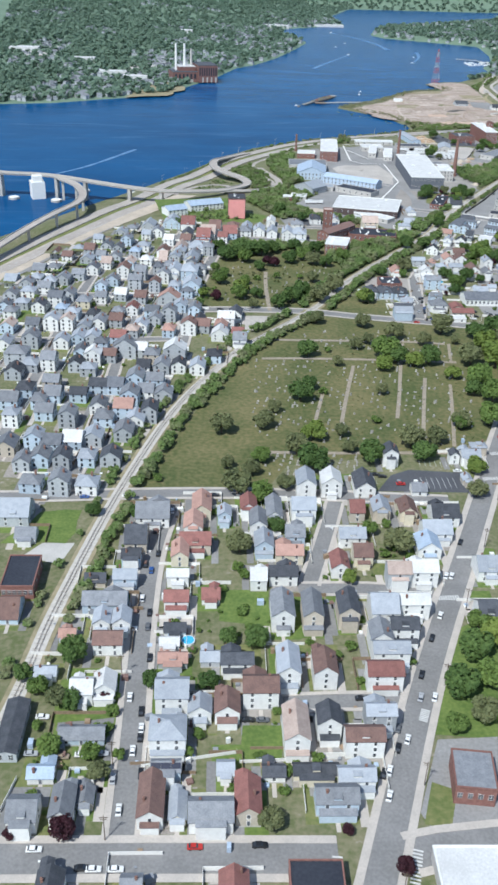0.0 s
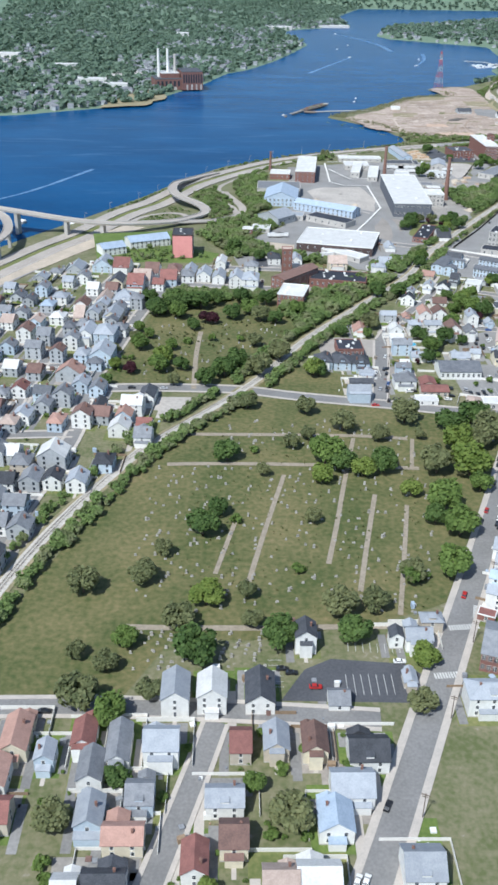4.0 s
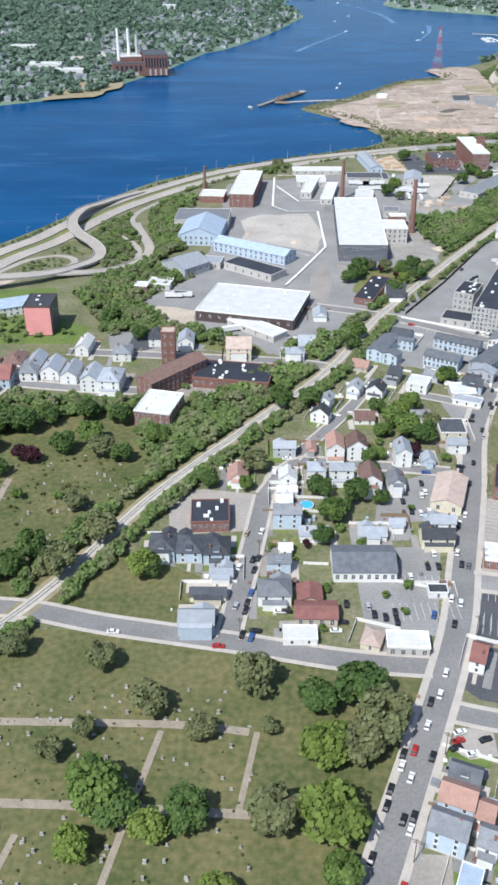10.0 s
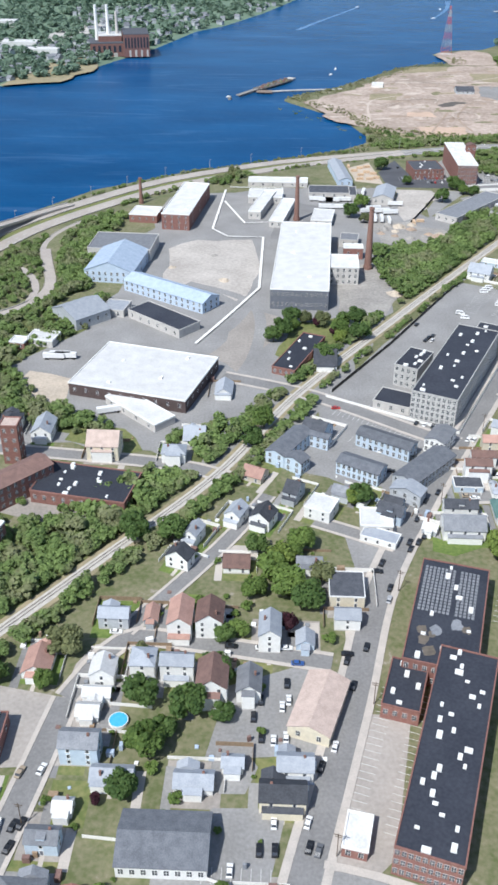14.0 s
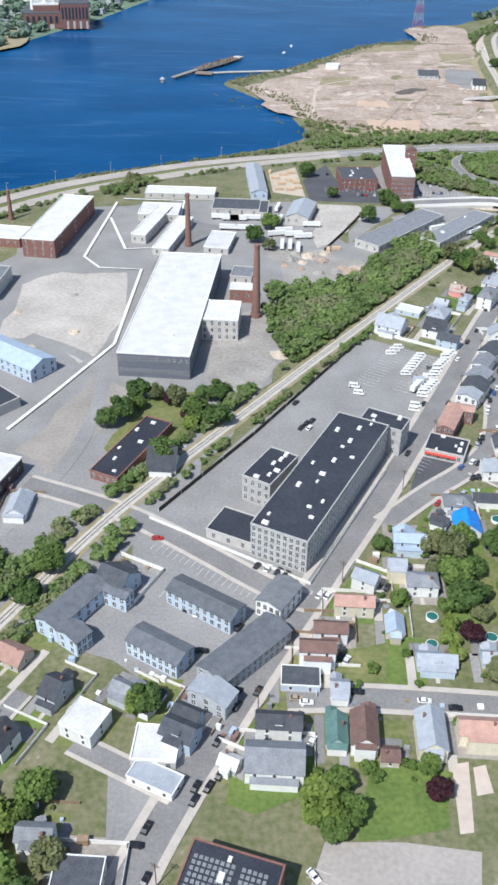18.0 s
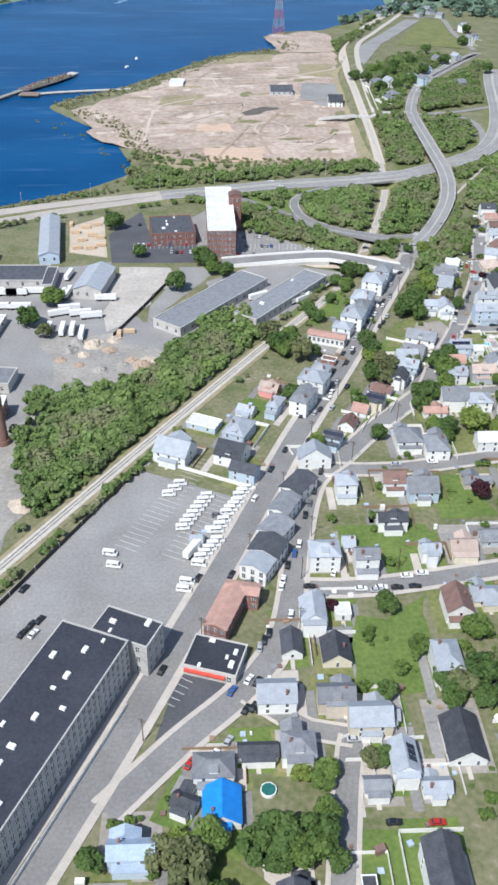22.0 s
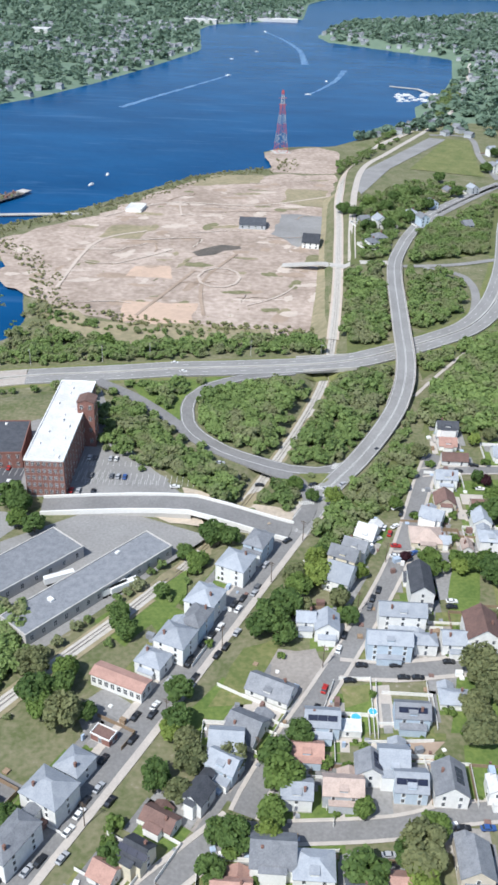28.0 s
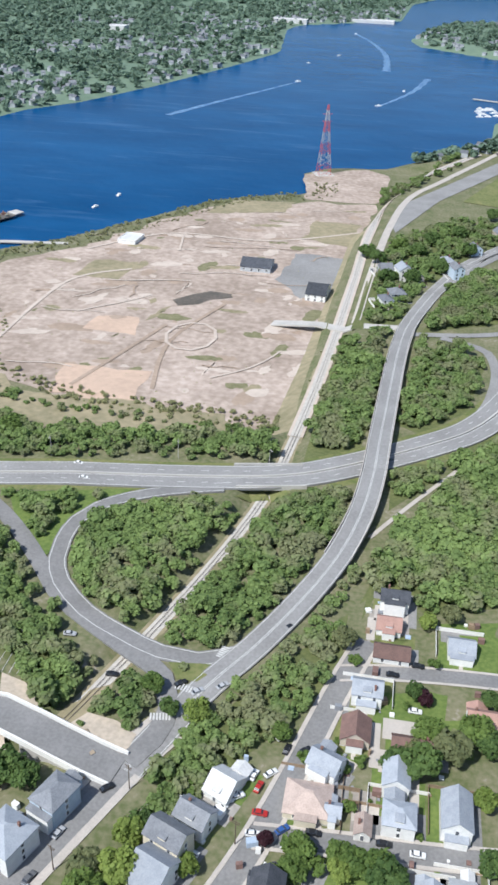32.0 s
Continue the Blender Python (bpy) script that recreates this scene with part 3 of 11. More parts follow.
for k, pts in enumerate([[(369.9, 908.2), (380.3, 908.1), (371.9, 855.9), (357.5, 856.2)], [(331.0, 829.5), (335.7, 854.3), (351.4, 849.6), (350.9, 829.1)], [(417.0, 949.4), (421.2, 974.6), (447.0, 993.9), (441.6, 952.3)],
                         [(457.2, 1054.6), (461.1, 1064.5), (483.2, 1064.1), (475.3, 1038.6)], [(459.1, 1156.0), (452.4, 1166.8), (468.8, 1190.6), (485.0, 1167.0)], [(506.6, 1168.7), (515.1, 1191.7), (522.9, 1192.3), (521.1, 1169.8)],
                         [(562.2, 1309.8), (565.0, 1325.2), (589.3, 1330.4), (587.2, 1315.0)], [(433.2, 1001.5), (439.4, 1033.5), (455.6, 1033.1), (458.0, 1003.3)], [(-95.6, 329.0), (-82.8, 354.0), (-62.1, 354.2), (-66.3, 329.2)],
                         [(-54.8, 223.8), (-56.1, 245.2), (-34.4, 248.0), (-33.4, 226.2)], [(583.7, 1339.8), (585.8, 1363.7), (606.9, 1371.5), (605.3, 1344.5)], [(419.1, 1215.3), (448.8, 1248.2), (450.3, 1234.3), (431.9, 1201.5)]]):
    patch("ground_back_lawn_%d" % k, wobble(pts, 1.5, 40 + k, 8), GREEN)

patch("ground_mill_car_park", [(312.6, 1288.9), (306.9, 1334.6), (316.7, 1361.6), (325.9, 1378.1), (333.9, 1334.7), (364.0, 1336.9), (367.8, 1288.8)], ASPHD)
patch("ground_mill_car_park_east", [(384.6, 1295.2), (388.4, 1342.3), (397.0, 1353.9), (412.2, 1338.5), (440.5, 1303.1), (429.7, 1295.2)], ASPHL)
patch("ground_depot_apron", [(338.4, 1194.5), (339.0, 1227.6), (352.5, 1265.7), (354.7, 1282.5), (379.7, 1280.6), (340.6, 1210.5), (352.3, 1192.2), (361.5, 1187.8), (353.9, 1181.4)], ASPHL)
patch("ground_panel_mill_lot", [(316.5, 773.6), (338.2, 774.9), (359.1, 773.4), (350.4, 718.2), (302.2, 711.3), (307.7, 745.1)], LOTW)
patch("ground_stall_lot", [(408.3, 887.6), (448.0, 886.2), (445.0, 876.9), (406.5, 878.3)], ASPHD)
patch("ground_stall_lawn", [(411.8, 904.7), (431.5, 904.4), (427.9, 887.3), (409.0, 888.0)], GREEN)
patch("ground_corner_yard", wobble([(479.7, 1207.2), (498.3, 1204.9), (504.9, 1196.0), (499.4, 1181.7), (493.6, 1179.9), (483.8, 1192.5)], 1, 94, 6), OLDPAVE)
patch("ground_shop_yard", [(253.0, 794.0), (268.9, 784.9), (268.2, 775.1), (263.9, 768.2), (256.9, 769.2)], ASPHL)
patch("ground_flats_yard", [(217.1, 847.7), (231.4, 874.3), (247.4, 866.5), (267.4, 870.8), (294.1, 832.6), (267.9, 819.2), (247.1, 834.3), (233.0, 838.3)], ASPHL)
for pts in [[(354.5, 800.8), (359.6, 802.1), (357.9, 779.1), (353.9, 778.3)], [(360.7, 800.2), (364.5, 801.4), (365.4, 792.0), (360.4, 790.7)]]:
    patch("ground_garden_bed", pts, DIRTL)
patch("ground_hall_lot", [(420.4, 1172.6), (428.9, 1182.9), (440.8, 1174.5), (438.0, 1160.5), (428.7, 1156.8)], ASPHL)
for m, pts in [(WALKM, [(499.3, 1164.6), (496.7, 1170.2), (504.2, 1181.0), (513.9, 1170.4), (514.0, 1165.8)]), (WALKM, [(517.9, 1190.6), (524.7, 1191.2), (526.0, 1172.5), (519.5, 1172.0)]), (DIRTD, [(524.4, 1166.6), (540.6, 1167.8), (534.8, 1160.7), (524.1, 1158.8)]), (DIRTD, [(533.1, 1161.2), (536.3, 1161.9), (535.2, 1143.1), (532.0, 1144.8)]),
               (ASPHL, [(512.0, 1148.3), (520.0, 1156.3), (521.4, 1148.0), (521.1, 1134.4), (511.8, 1133.7)]), (ASPHL, [(548.2, 1258.9), (556.0, 1259.6), (552.7, 1239.1), (544.8, 1237.4)]), (GREEN, [(556.3, 1261.5), (567.9, 1262.5), (562.6, 1234.0), (550.1, 1232.9)]), (LAWN, [(530.1, 1255.4), (539.3, 1256.3), (538.8, 1242.0), (528.8, 1239.4)]),
               (LAWN, [(507.7, 1189.8), (518.5, 1190.7), (517.5, 1183.6), (509.2, 1179.7)]), (GREEN, [(545.9, 1167.1), (558.5, 1168.1), (553.6, 1142.5), (544.0, 1141.8)]), (LAWN, [(545.1, 1230.9), (558.5, 1232.0), (556.7, 1223.9), (544.1, 1222.8)]), (LAWN, [(514.8, 1169.3), (541.5, 1171.4), (540.7, 1168.5), (514.6, 1166.5)]),
               (GREEN, [(555.3, 1214.7), (569.1, 1212.9), (561.3, 1172.9), (543.0, 1171.5), (548.6, 1197.1)]), (OLDPAVE, [(483.9, 1202.9), (499.9, 1207.1), (503.6, 1193.4), (495.8, 1182.4), (484.4, 1184.0)]), (GREEN, [(495.6, 1125.3), (505.1, 1125.9), (504.7, 1116.0), (498.7, 1115.6)]), (ASPHL, [(505.1, 1125.1), (511.5, 1127.3), (510.8, 1116.4), (504.7, 1116.0)]),
               (LOTW, [(156.0, 700.1), (157.9, 715.1), (163.1, 724.9), (171.8, 725.2), (168.2, 700.5), (166.6, 681.3), (160.8, 681.1)]), (OLDPAVE, [(114.0, 830.3), (136.4, 811.1), (148.8, 797.5), (129.1, 792.3), (106.8, 800.5), (102.1, 809.8)]), (ASPHL, [(66.1, 853.1), (60.0, 886.4), (84.4, 887.3), (106.4, 869.3), (105.8, 857.5)]),
               (ASPHL, [(207.3, 680.3), (215.0, 685.8), (222.5, 675.8), (218.6, 666.0), (211.2, 665.7)])]:
    patch("ground_garden_plot", wobble(pts, .4, 77, 9), m)
for m, pts in [(LAWN, [(570.5, 1253.4), (603.4, 1256.6), (616.3, 1255.8), (610.5, 1227.2), (568.8, 1223.3)]), (DIRTD, [(598.3, 1259.3), (605.3, 1259.9), (601.5, 1237.0), (595.8, 1236.4)]), (OLDPAVE, [(572.8, 1249.6), (579.0, 1253.2), (577.9, 1240.3), (571.1, 1235.9)]), (GREEN, [(579.4, 1248.2), (597.3, 1251.9), (595.3, 1238.2), (577.4, 1234.7)]), (GREEN, [(592.8, 1360.6), (624.8, 1364.1), (621.1, 1342.6), (597.2, 1340.1)]), (GREEN, [(580.4, 1316.3), (597.1, 1321.0), (595.0, 1303.6), (579.3, 1301.9)])]:
    patch("ground_garden_plot", wobble(pts, .6, 79, 8), m)
for k, pts in enumerate([[(421.1, 986.0), (439.3, 980.6), (436.9, 951.6), (417.0, 950.9)], [(374.1, 900.4), (389.5, 888.3), (385.7, 858.6), (371.1, 859.2)], [(464.8, 1065.3), (481.4, 1065.1), (485.7, 1038.1), (463.3, 1036.5)], [(477.9, 1108.6), (492.0, 1093.7), (484.9, 1075.0), (473.5, 1075.2)],
                         [(421.1, 1033.2), (444.4, 1032.8), (443.6, 1019.4), (419.6, 1021.7)], [(492.2, 1036.0), (509.6, 1035.6), (501.9, 1006.0), (489.2, 1006.2)], [(434.6, 1222.2), (443.8, 1227.6), (457.0, 1217.6), (444.6, 1206.2)], [(463.6, 1177.5), (473.5, 1204.7), (481.0, 1209.3), (488.7, 1214.1), (482.0, 1194.1), (478.6, 1178.7)],
                         [(289.8, 792.6), (307.8, 785.3), (297.4, 781.5), (288.5, 784.5)], [(322.1, 844.4), (338.6, 848.4), (336.8, 825.6), (321.3, 823.3)], [(329.5, 799.7), (340.7, 801.4), (354.3, 798.9), (351.7, 779.3), (324.6, 775.2)], [(255.8, 828.3), (272.2, 826.6), (266.3, 807.1), (258.5, 808.4)]]):
    patch("ground_lot_lawn_%d" % k, wobble(pts, 1.2, 140 + k, 8), (GREEN, LAWN)[k % 2])

patch("ground_site", wobble([(272.8, 1588.6), (243.6, 1688.1), (307.6, 1771.1), (375.7, 1901.9), (461.9, 1954.0), (533.8, 1966.7), (528.5, 1809.6), (519.1, 1621.5), (510.3, 1511.9), (504.6, 1502.0), (381.3, 1515.3), (329.9, 1541.4)], 5, 8), DIRT, 0.25, z=-10)
for k, (m, pts) in enumerate([(DIRT3, [(362.8, 1613.1), (365.4, 1637.1), (393.7, 1641.0), (399.5, 1611.8)]), (PUDDLE, [(405.6, 1676.7), (413.8, 1690.4), (428.6, 1699.7), (443.3, 1699.1), (445.7, 1692.3), (432.6, 1683.4), (422.6, 1672.4), (410.8, 1668.0)]), (DIRT2, [(320.4, 1707.3), (328.5, 1742.0), (362.8, 1747.2), (359.3, 1705.1)]),
                              (DIRT3, [(372.2, 1524.1), (371.7, 1560.8), (419.7, 1561.5), (422.1, 1520.3)]), (DIRT2, [(382.7, 1891.4), (396.0, 1937.2), (455.8, 1952.9), (451.3, 1914.9)]), (ASPHL, [(468.4, 1737.6), (477.0, 1801.5), (519.2, 1798.6), (512.4, 1719.6), (493.1, 1701.2)]),
                              (DIRT, [(418.5, 1614.3), (427.5, 1634.9), (445.2, 1633.4), (444.7, 1607.8), (427.9, 1605.6)]), (DIRT2, [(476.3, 1841.2), (481.0, 1896.5), (521.5, 1891.9), (517.2, 1827.4)])]):
    patch("ground_site_spot_%d" % k, wobble(pts, 2.5, 60 + k, 9), m, 0.35 + 0.02 * k, z=-10)
patch("ground_point", wobble([(461.5, 1966.9), (451.9, 2065.0), (512.8, 2102.2), (539.7, 2081.8), (532.5, 1966.5)], 3, 70), DIRT, 0.2, z=-10)
for k, pts in enumerate([[(381.8, 1535.4), (412.3, 1632.9)], [(316.3, 1582.3), (323.4, 1692.0), (360.4, 1729.8)], [(427.7, 1541.2), (421.3, 1608.4), (442.4, 1678.9)], [(313.7, 1766.5), (368.1, 1823.6), (449.4, 1826.6), (520.9, 1869.7)]]):
    ribbon("ground_track_%d" % k, pts, 2.6, DIRTL if k % 2 else DIRTD, 0.6 + .02 * k, kind="structure")

SCRUBG = mat("site_weeds", (.24, .225, .13), (.15, .15, .075), 0.2, bump=.4)
r = random.Random(31)
SITE = [(280.9, 1589.6), (259.0, 1667.4), (312.2, 1748.3), (379.5, 1868.1), (462.8, 1924.2), (519.6, 1938.9), (512.7, 1735.9), (505.0, 1530.5), (382.6, 1530.4)]
x0, x1, y0, y1 = min(p[0] for p in SITE), max(p[0] for p in SITE), min(p[1] for p in SITE), max(p[1] for p in SITE)
SPOTS = [Shape() for q in range(4)]
for k in range(190):
    cx, cy = r.uniform(x0, x1), r.uniform(y0, y1)
    if within(SITE, cx, cy):
        a, b, t = r.uniform(2, 15), r.uniform(1.2, 6), r.choice((.1, .25, 1.3, .0))
        pts = [(cx + a * math.cos(q) * math.cos(t) - b * math.sin(q) * math.sin(t), cy + a * math.cos(q) * math.sin(t) + b * math.sin(q) * math.cos(t)) for q in (0, .7, 1.5, 2.4, 3.1, 3.9, 4.7, 5.5)]
        pts = wobble(pts, 1.3, 500 + k, 2.5)
        SPOTS[r.choice((0, 0, 1, 1, 2, 3))].add([(px, py, -9.73 + .0006 * k) for px, py in pts] + [(cx, cy, -9.73 + .0006 * k)], [(i, (i + 1) % len(pts), len(pts)) for i in range(len(pts))])
for q, m in zip(SPOTS, (DIRTD, DIRTL, DIRT2, SCRUBG)):
    q.done("ground_site_spots", [m], kind="structure")
for k in range(26):
    cx, cy, t, a = r.uniform(x0, x1), r.uniform(y0, y1), r.choice((.12, .12, 1.62, .9)) + r.uniform(-.1, .1), r.uniform(8, 40)
    if within(SITE, cx, cy):
        ribbon("ground_rut", [(cx + u * a * math.cos(t) + r.uniform(-3, 3), cy + u * a * math.sin(t) + r.uniform(-3, 3)) for u in (-1, -.5, 0, .5, 1)], r.uniform(.7, 1.6), DIRTD if k % 3 == 0 else DIRTL, .72 + .002 * k)
c = [(432.3, 1618.7)]
patch("ground_scrub_belt", wobble([(315, 1535), (330, 1543), (358, 1524), (385, 1521), (445, 1523), (470, 1521), (486, 1508), (505, 1497), (505, 1480), (445, 1484), (385, 1484), (345, 1496)], 4, 96, 9), DIRT2, .62, z=-10)
ribbon("ground_ring", [(c[0][0] + 16 * math.cos(q * .628), c[0][1] + 22 * math.sin(q * .628)) for q in range(11)], 2.2, DIRTL, .8)
for k, pts in enumerate([[(170.8, 1271.6), (167.8, 1169.0), (180.7, 1152.6), (207.4, 1152.2), (208.1, 1053.3), (186.9, 998.4), (174.2, 967.5)], [(174.1, 1279.8), (219.7, 1279.5), (221.0, 1239.3), (213.7, 1188.2), (191.8, 1184.1), (172.1, 1239.7)]]):
    ribbon("kerb_yard_%d" % k, pts, 1.8, FENCEW, .75, straight=True)
for k, (m, pts) in enumerate([(OLDPAVE, [(183.1, 953.1), (205.9, 1017.6), (228.9, 1005.8), (222.4, 981.2), (201.1, 933.7)]), (LAWN, [(222.5, 957.0), (230.3, 1000.0), (259.8, 1010.3), (257.5, 974.7), (237.9, 919.9)]), (ASPH, [(211.8, 1149.6), (233.9, 1150.4), (250.5, 1233.1), (216.5, 1248.7)]), (LAWN, [(123.1, 858.1), (124.6, 876.1), (147.7, 870.8), (161.2, 853.8), (147.6, 847.7)]),
                              (RUBBLE, [(256.6, 1007.2), (279.1, 1052.5), (290.1, 1058.0), (299.0, 1046.8), (281.1, 988.9)]), (ASPHD, [(74.7, 853.5), (75.2, 886.9), (99.7, 887.8), (103.4, 869.2)]), (RUBBLE, [(260.5, 1019.8), (255.9, 1071.3), (292.5, 1119.8), (295.9, 1072.7), (278.2, 1010.9)]), (SAND, [(76.7, 907.1), (88.1, 929.0), (112.2, 922.5), (114.9, 888.4)])]):
    patch("ground_yard_part_%d" % k, wobble(pts, 2, 200 + k, 10), m)

# ---------------- streets
MAIN = [(30, 125), (44, 161), (74, 243), (110.5, 328), (143.5, 405), (175.5, 479), (207.5, 556), (228, 609), (238.5, 649), (252.5, 704), (266, 761), (290, 820),
        (318, 880), (345, 938), (380, 1020), (410.5, 1095), (445, 1172), (489, 1275), (500, 1297)]


PAVE = [0.30]


def step_up():
    PAVE[0] += 0.0008
    return PAVE[0]


def street(name, pts, width=7.5, walk_w=2.2, m=ASPH, walks=True):
    ribbon(name, pts, width, m)
    if walks:
        for s in (-1, 1):
            o = ribbon("pavement_" + name, pts, walk_w, WALKM, step_up(), side=s * (width + walk_w) / 2, thick=0.14)


street("road_main", MAIN, 9, 2.6)
street("road_deck_side", [(220.1, 571.3), (228.0, 568.9), (247.1, 564.3)], 7, 1.8)
street("road_bottom", [(-260, 172), (-63, 172), (34, 171)], 10, 2.6)
street("road_bottom_east", [(55, 172), (82, 176), (200, 184)], 10, 2.6)
street("road_left_lane", [(-29, 178), (-29, 217), (-30, 282), (-28, 328), (-22, 362)], 7.5)
street("road_cross", [(-330, 362), (-104, 366), (-45, 369), (9, 370), (58, 368), (110, 364)], 7, 1.8)
street("road_house_lane", [(37, 299), (48, 337), (55, 363)], 6.5, 1.6)
street("road_house_row", [(34, 296), (61, 296), (88, 293)], 6.5, 1.6)
street("road_house_row_low", [(22, 232), (42, 233), (64, 233)], 6.5, 1.6)
street("road_cemetery", [(-24, 622), (10, 624), (62, 622), (99, 613), (150, 603), (187, 595), (216, 592)], 8, 1.8)
street("road_hill", [(-40, 470), (-24, 560), (-24, 625), (-15, 683), (-3, 758), (13, 814)], 7, 1.8)
street("road_hill_top", [(13, 814), (60, 806), (107, 802)], 7, 1.8)
for k, dx in enumerate((-46, -92, -140)):
    street("road_hood_%d" % k, [(-26 + dx, 372 + 8 * k), (-20 + dx, 470), (-14 + dx, 620), (0 + dx, 760), (14 + dx, 830 - 20 * k)], 6, 1.6)
for k, y in enumerate((478, 560, 650, 740)):
    street("road_hood_cross_%d" % k, [(-190 + 6 * k, y), (-100, y + 2), (-32 + 8 * k, y + 6)], 6, 1.6)
street("road_lane", [(144, 606), (152, 657), (158, 700)], 7.5, 1.6)
street("road_lane_side", [(158, 700), (172, 727), (193, 728), (246, 720)], 6.5, 1.6)
street("road_lane_up", [(172, 732), (203, 782), (221, 819)], 5.5, 1.2)
street("road_mill_left", [(40, 855), (66, 853), (125, 847), (176, 841), (202, 832)], 7, 1.6)
street("road_mill_up", [(180, 840), (186, 880), (209, 956), (205, 1027), (160, 1060)], 7, 1.6, ASPHL, False)
street("road_mill_cross", [(193, 929), (241, 910), (297, 873), (312, 866)], 8, 1.8)
street("road_side_low", [(241, 801), (274, 786)], 6, 1.4)
street("road_side_east", [(305, 822), (334, 824), (397, 823), (470, 822)], 8, 2)
street("road_side_north", [(396, 826), (401, 864), (410, 919), (414, 935)], 6.5, 1.4)
street("road_fork", [(342, 912), (363, 935), (383, 955), (397, 980), (406, 1029), (415, 1062), (429, 1079), (448, 1103), (476, 1133)], 8, 1.8)
street("road_fork_low", [(383, 952), (401, 938), (414, 935)], 6, 1.2)
street("road_terrace", [(405, 999), (431, 999), (486, 1008), (560, 1018)], 7, 1.8)
street("road_terrace_up", [(419, 1071), (451, 1070), (506, 1080), (570, 1090)], 7, 1.6)
street("road_hillside", [(478, 1136), (485, 1154), (506, 1196), (533, 1259), (551, 1322), (560, 1350)], 7, 1.4)
street("road_hillside_a", [(508, 1198), (527, 1198), (564, 1205), (640, 1216)], 7, 1.8)
street("road_hillside_b", [(491, 1131), (522, 1135), (552, 1143), (640, 1150)], 6.5, 1.2)
street("road_hillside_c", [(533, 1264), (557, 1266), (600, 1269), (680, 1280)], 6.5, 1.2)
street("road_mill_gate", [(240.6, 639.1), (255.0, 636.3), (274.1, 630.3), (285.8, 626.2)], 9, 2.4, ASPHL)
street("road_hillside_d", [(551, 1332), (570, 1336), (604, 1339), (660, 1340)], 6, 1.0)

# crossings and stop lines
paint = Shape()


def zebra(x, y, ang, length, n):
    c, s = math.cos(ang), math.sin(ang)
    for i in range(n):
        u = (i - (n - 1) / 2) * length / n
        m = pose(x, y, 0, 0, 0, math.degrees(ang))
        paint.box(u - .3, -1.5, .27 if y < 1250 else .66, u + .3, 1.5, .285 if y < 1250 else .68, 0, m)


for x, y, a, l, n in ((38, 152, 0, 12, 12), (33, 166, 1.45, 12, 10), (56, 168, 1.3, 12, 10), (92, 290, .05, 11, 11), (70, 226, 1.2, 6, 7),
                      (137.7, 385.1, .1, 12, 12), (148.3, 411.0, .1, 12, 12), (155.4, 419.9, 1.3, 8, 8), (496.8, 1300.3, .2, 7, 7), (502.7, 1313.7, -.2, 9, 9), (510.7, 1333.1, 1.3, 6, 6)):
    zebra(x, y, a, l, n)
paint.done("crossing_marks", LINE, kind="structure")


def stalls(name, x, y, ang, n, gap=2.7, depth=5.0, both=False):
    """A row of painted parking stalls."""
    s = Shape()
    m = pose(x, y, 0, 0, 0, ang)
    h = gz(x, y) + .2
    for i in range(n + 1):
        s.box(i * gap - .09, 0, h, i * gap + .09, depth, h + .01, 0, m)
        if both:
            s.box(i * gap - .09, -depth, h, i * gap + .09, 0, h + .01, 0, m)
    return s.done(name, LINE, kind="structure")


stalls("marks_lot_a", 208.1, 637.4, 0, 8)
stalls("marks_lot_a", 206.8, 620.5, 3, 9, both=True)
stalls("marks_lot_deck", 240.9, 628.1, -14, 18)
stalls("marks_lot_deck", 236.8, 616.4, -14, 20, both=True)
stalls("marks_lot_deck", 236.0, 614.5, -14, 12, both=True)
stalls("marks_lot_yard", 250.9, 651.5, 74, 22, 2.7, 5)
stalls("marks_lot_yard", 263.5, 654.1, 74, 20, 2.7, 5)
stalls("marks_lot_black", 102.8, 397.4, -3, 12)
stalls("marks_lot_black", 100.4, 380.5, 0, 6, both=True)
stalls("marks_lot_black", 78.3, 379.2, 90, 5)
stalls("marks_bus_lot", 325.4, 1042.2, 58, 17, 2.9)
stalls("marks_bus_lot", 340.1, 1022.0, 62, 22, 2.9, both=True)
stalls("marks_bus_lot", 358.0, 1016.2, 62, 14, 2.9, both=True)
stalls("marks_apartment", 251.2, 890.4, -28, 8)
stalls("marks_apartment", 270.5, 877.0, -28, 9)
stalls("marks_apartment", 258.3, 865.0, -28, 12)
stalls("marks_brick_mill", 392.3, 1322.9, 2, 12)
stalls("marks_brick_mill", 395.7, 1306.8, 2, 12)
stalls("marks_mill_car_park", 324.4, 1315.3, 0, 30, 2.7, 4.6, True)
stalls("marks_mill_car_park", 336.6, 1327.4, 0, 22, 2.7, 4.6, True)
stalls("marks_mill_car_park", 391.1, 1313.3, 0, 20, 2.7, 4.6, True)
stalls("marks_stall_lot", 407.6, 878.7, 0, 18, 3.0, 6)
stalls("marks_panel_lot", 328.3, 737.0, 70, 9, 2.7, 5.4, True)
stalls("marks_panel_lot", 310.8, 742.2, 72, 8, 2.9, 6)
stalls("marks_fork", 360.3, 947.6, 60, 9)

# ---------------- highway, ramps, bridges
def spread(x):
    return np.interp(x, [200, 330], [10.0, 4.9])


def breadth(x):
    return np.interp(x, [200, 330], [12.5, 9.2])


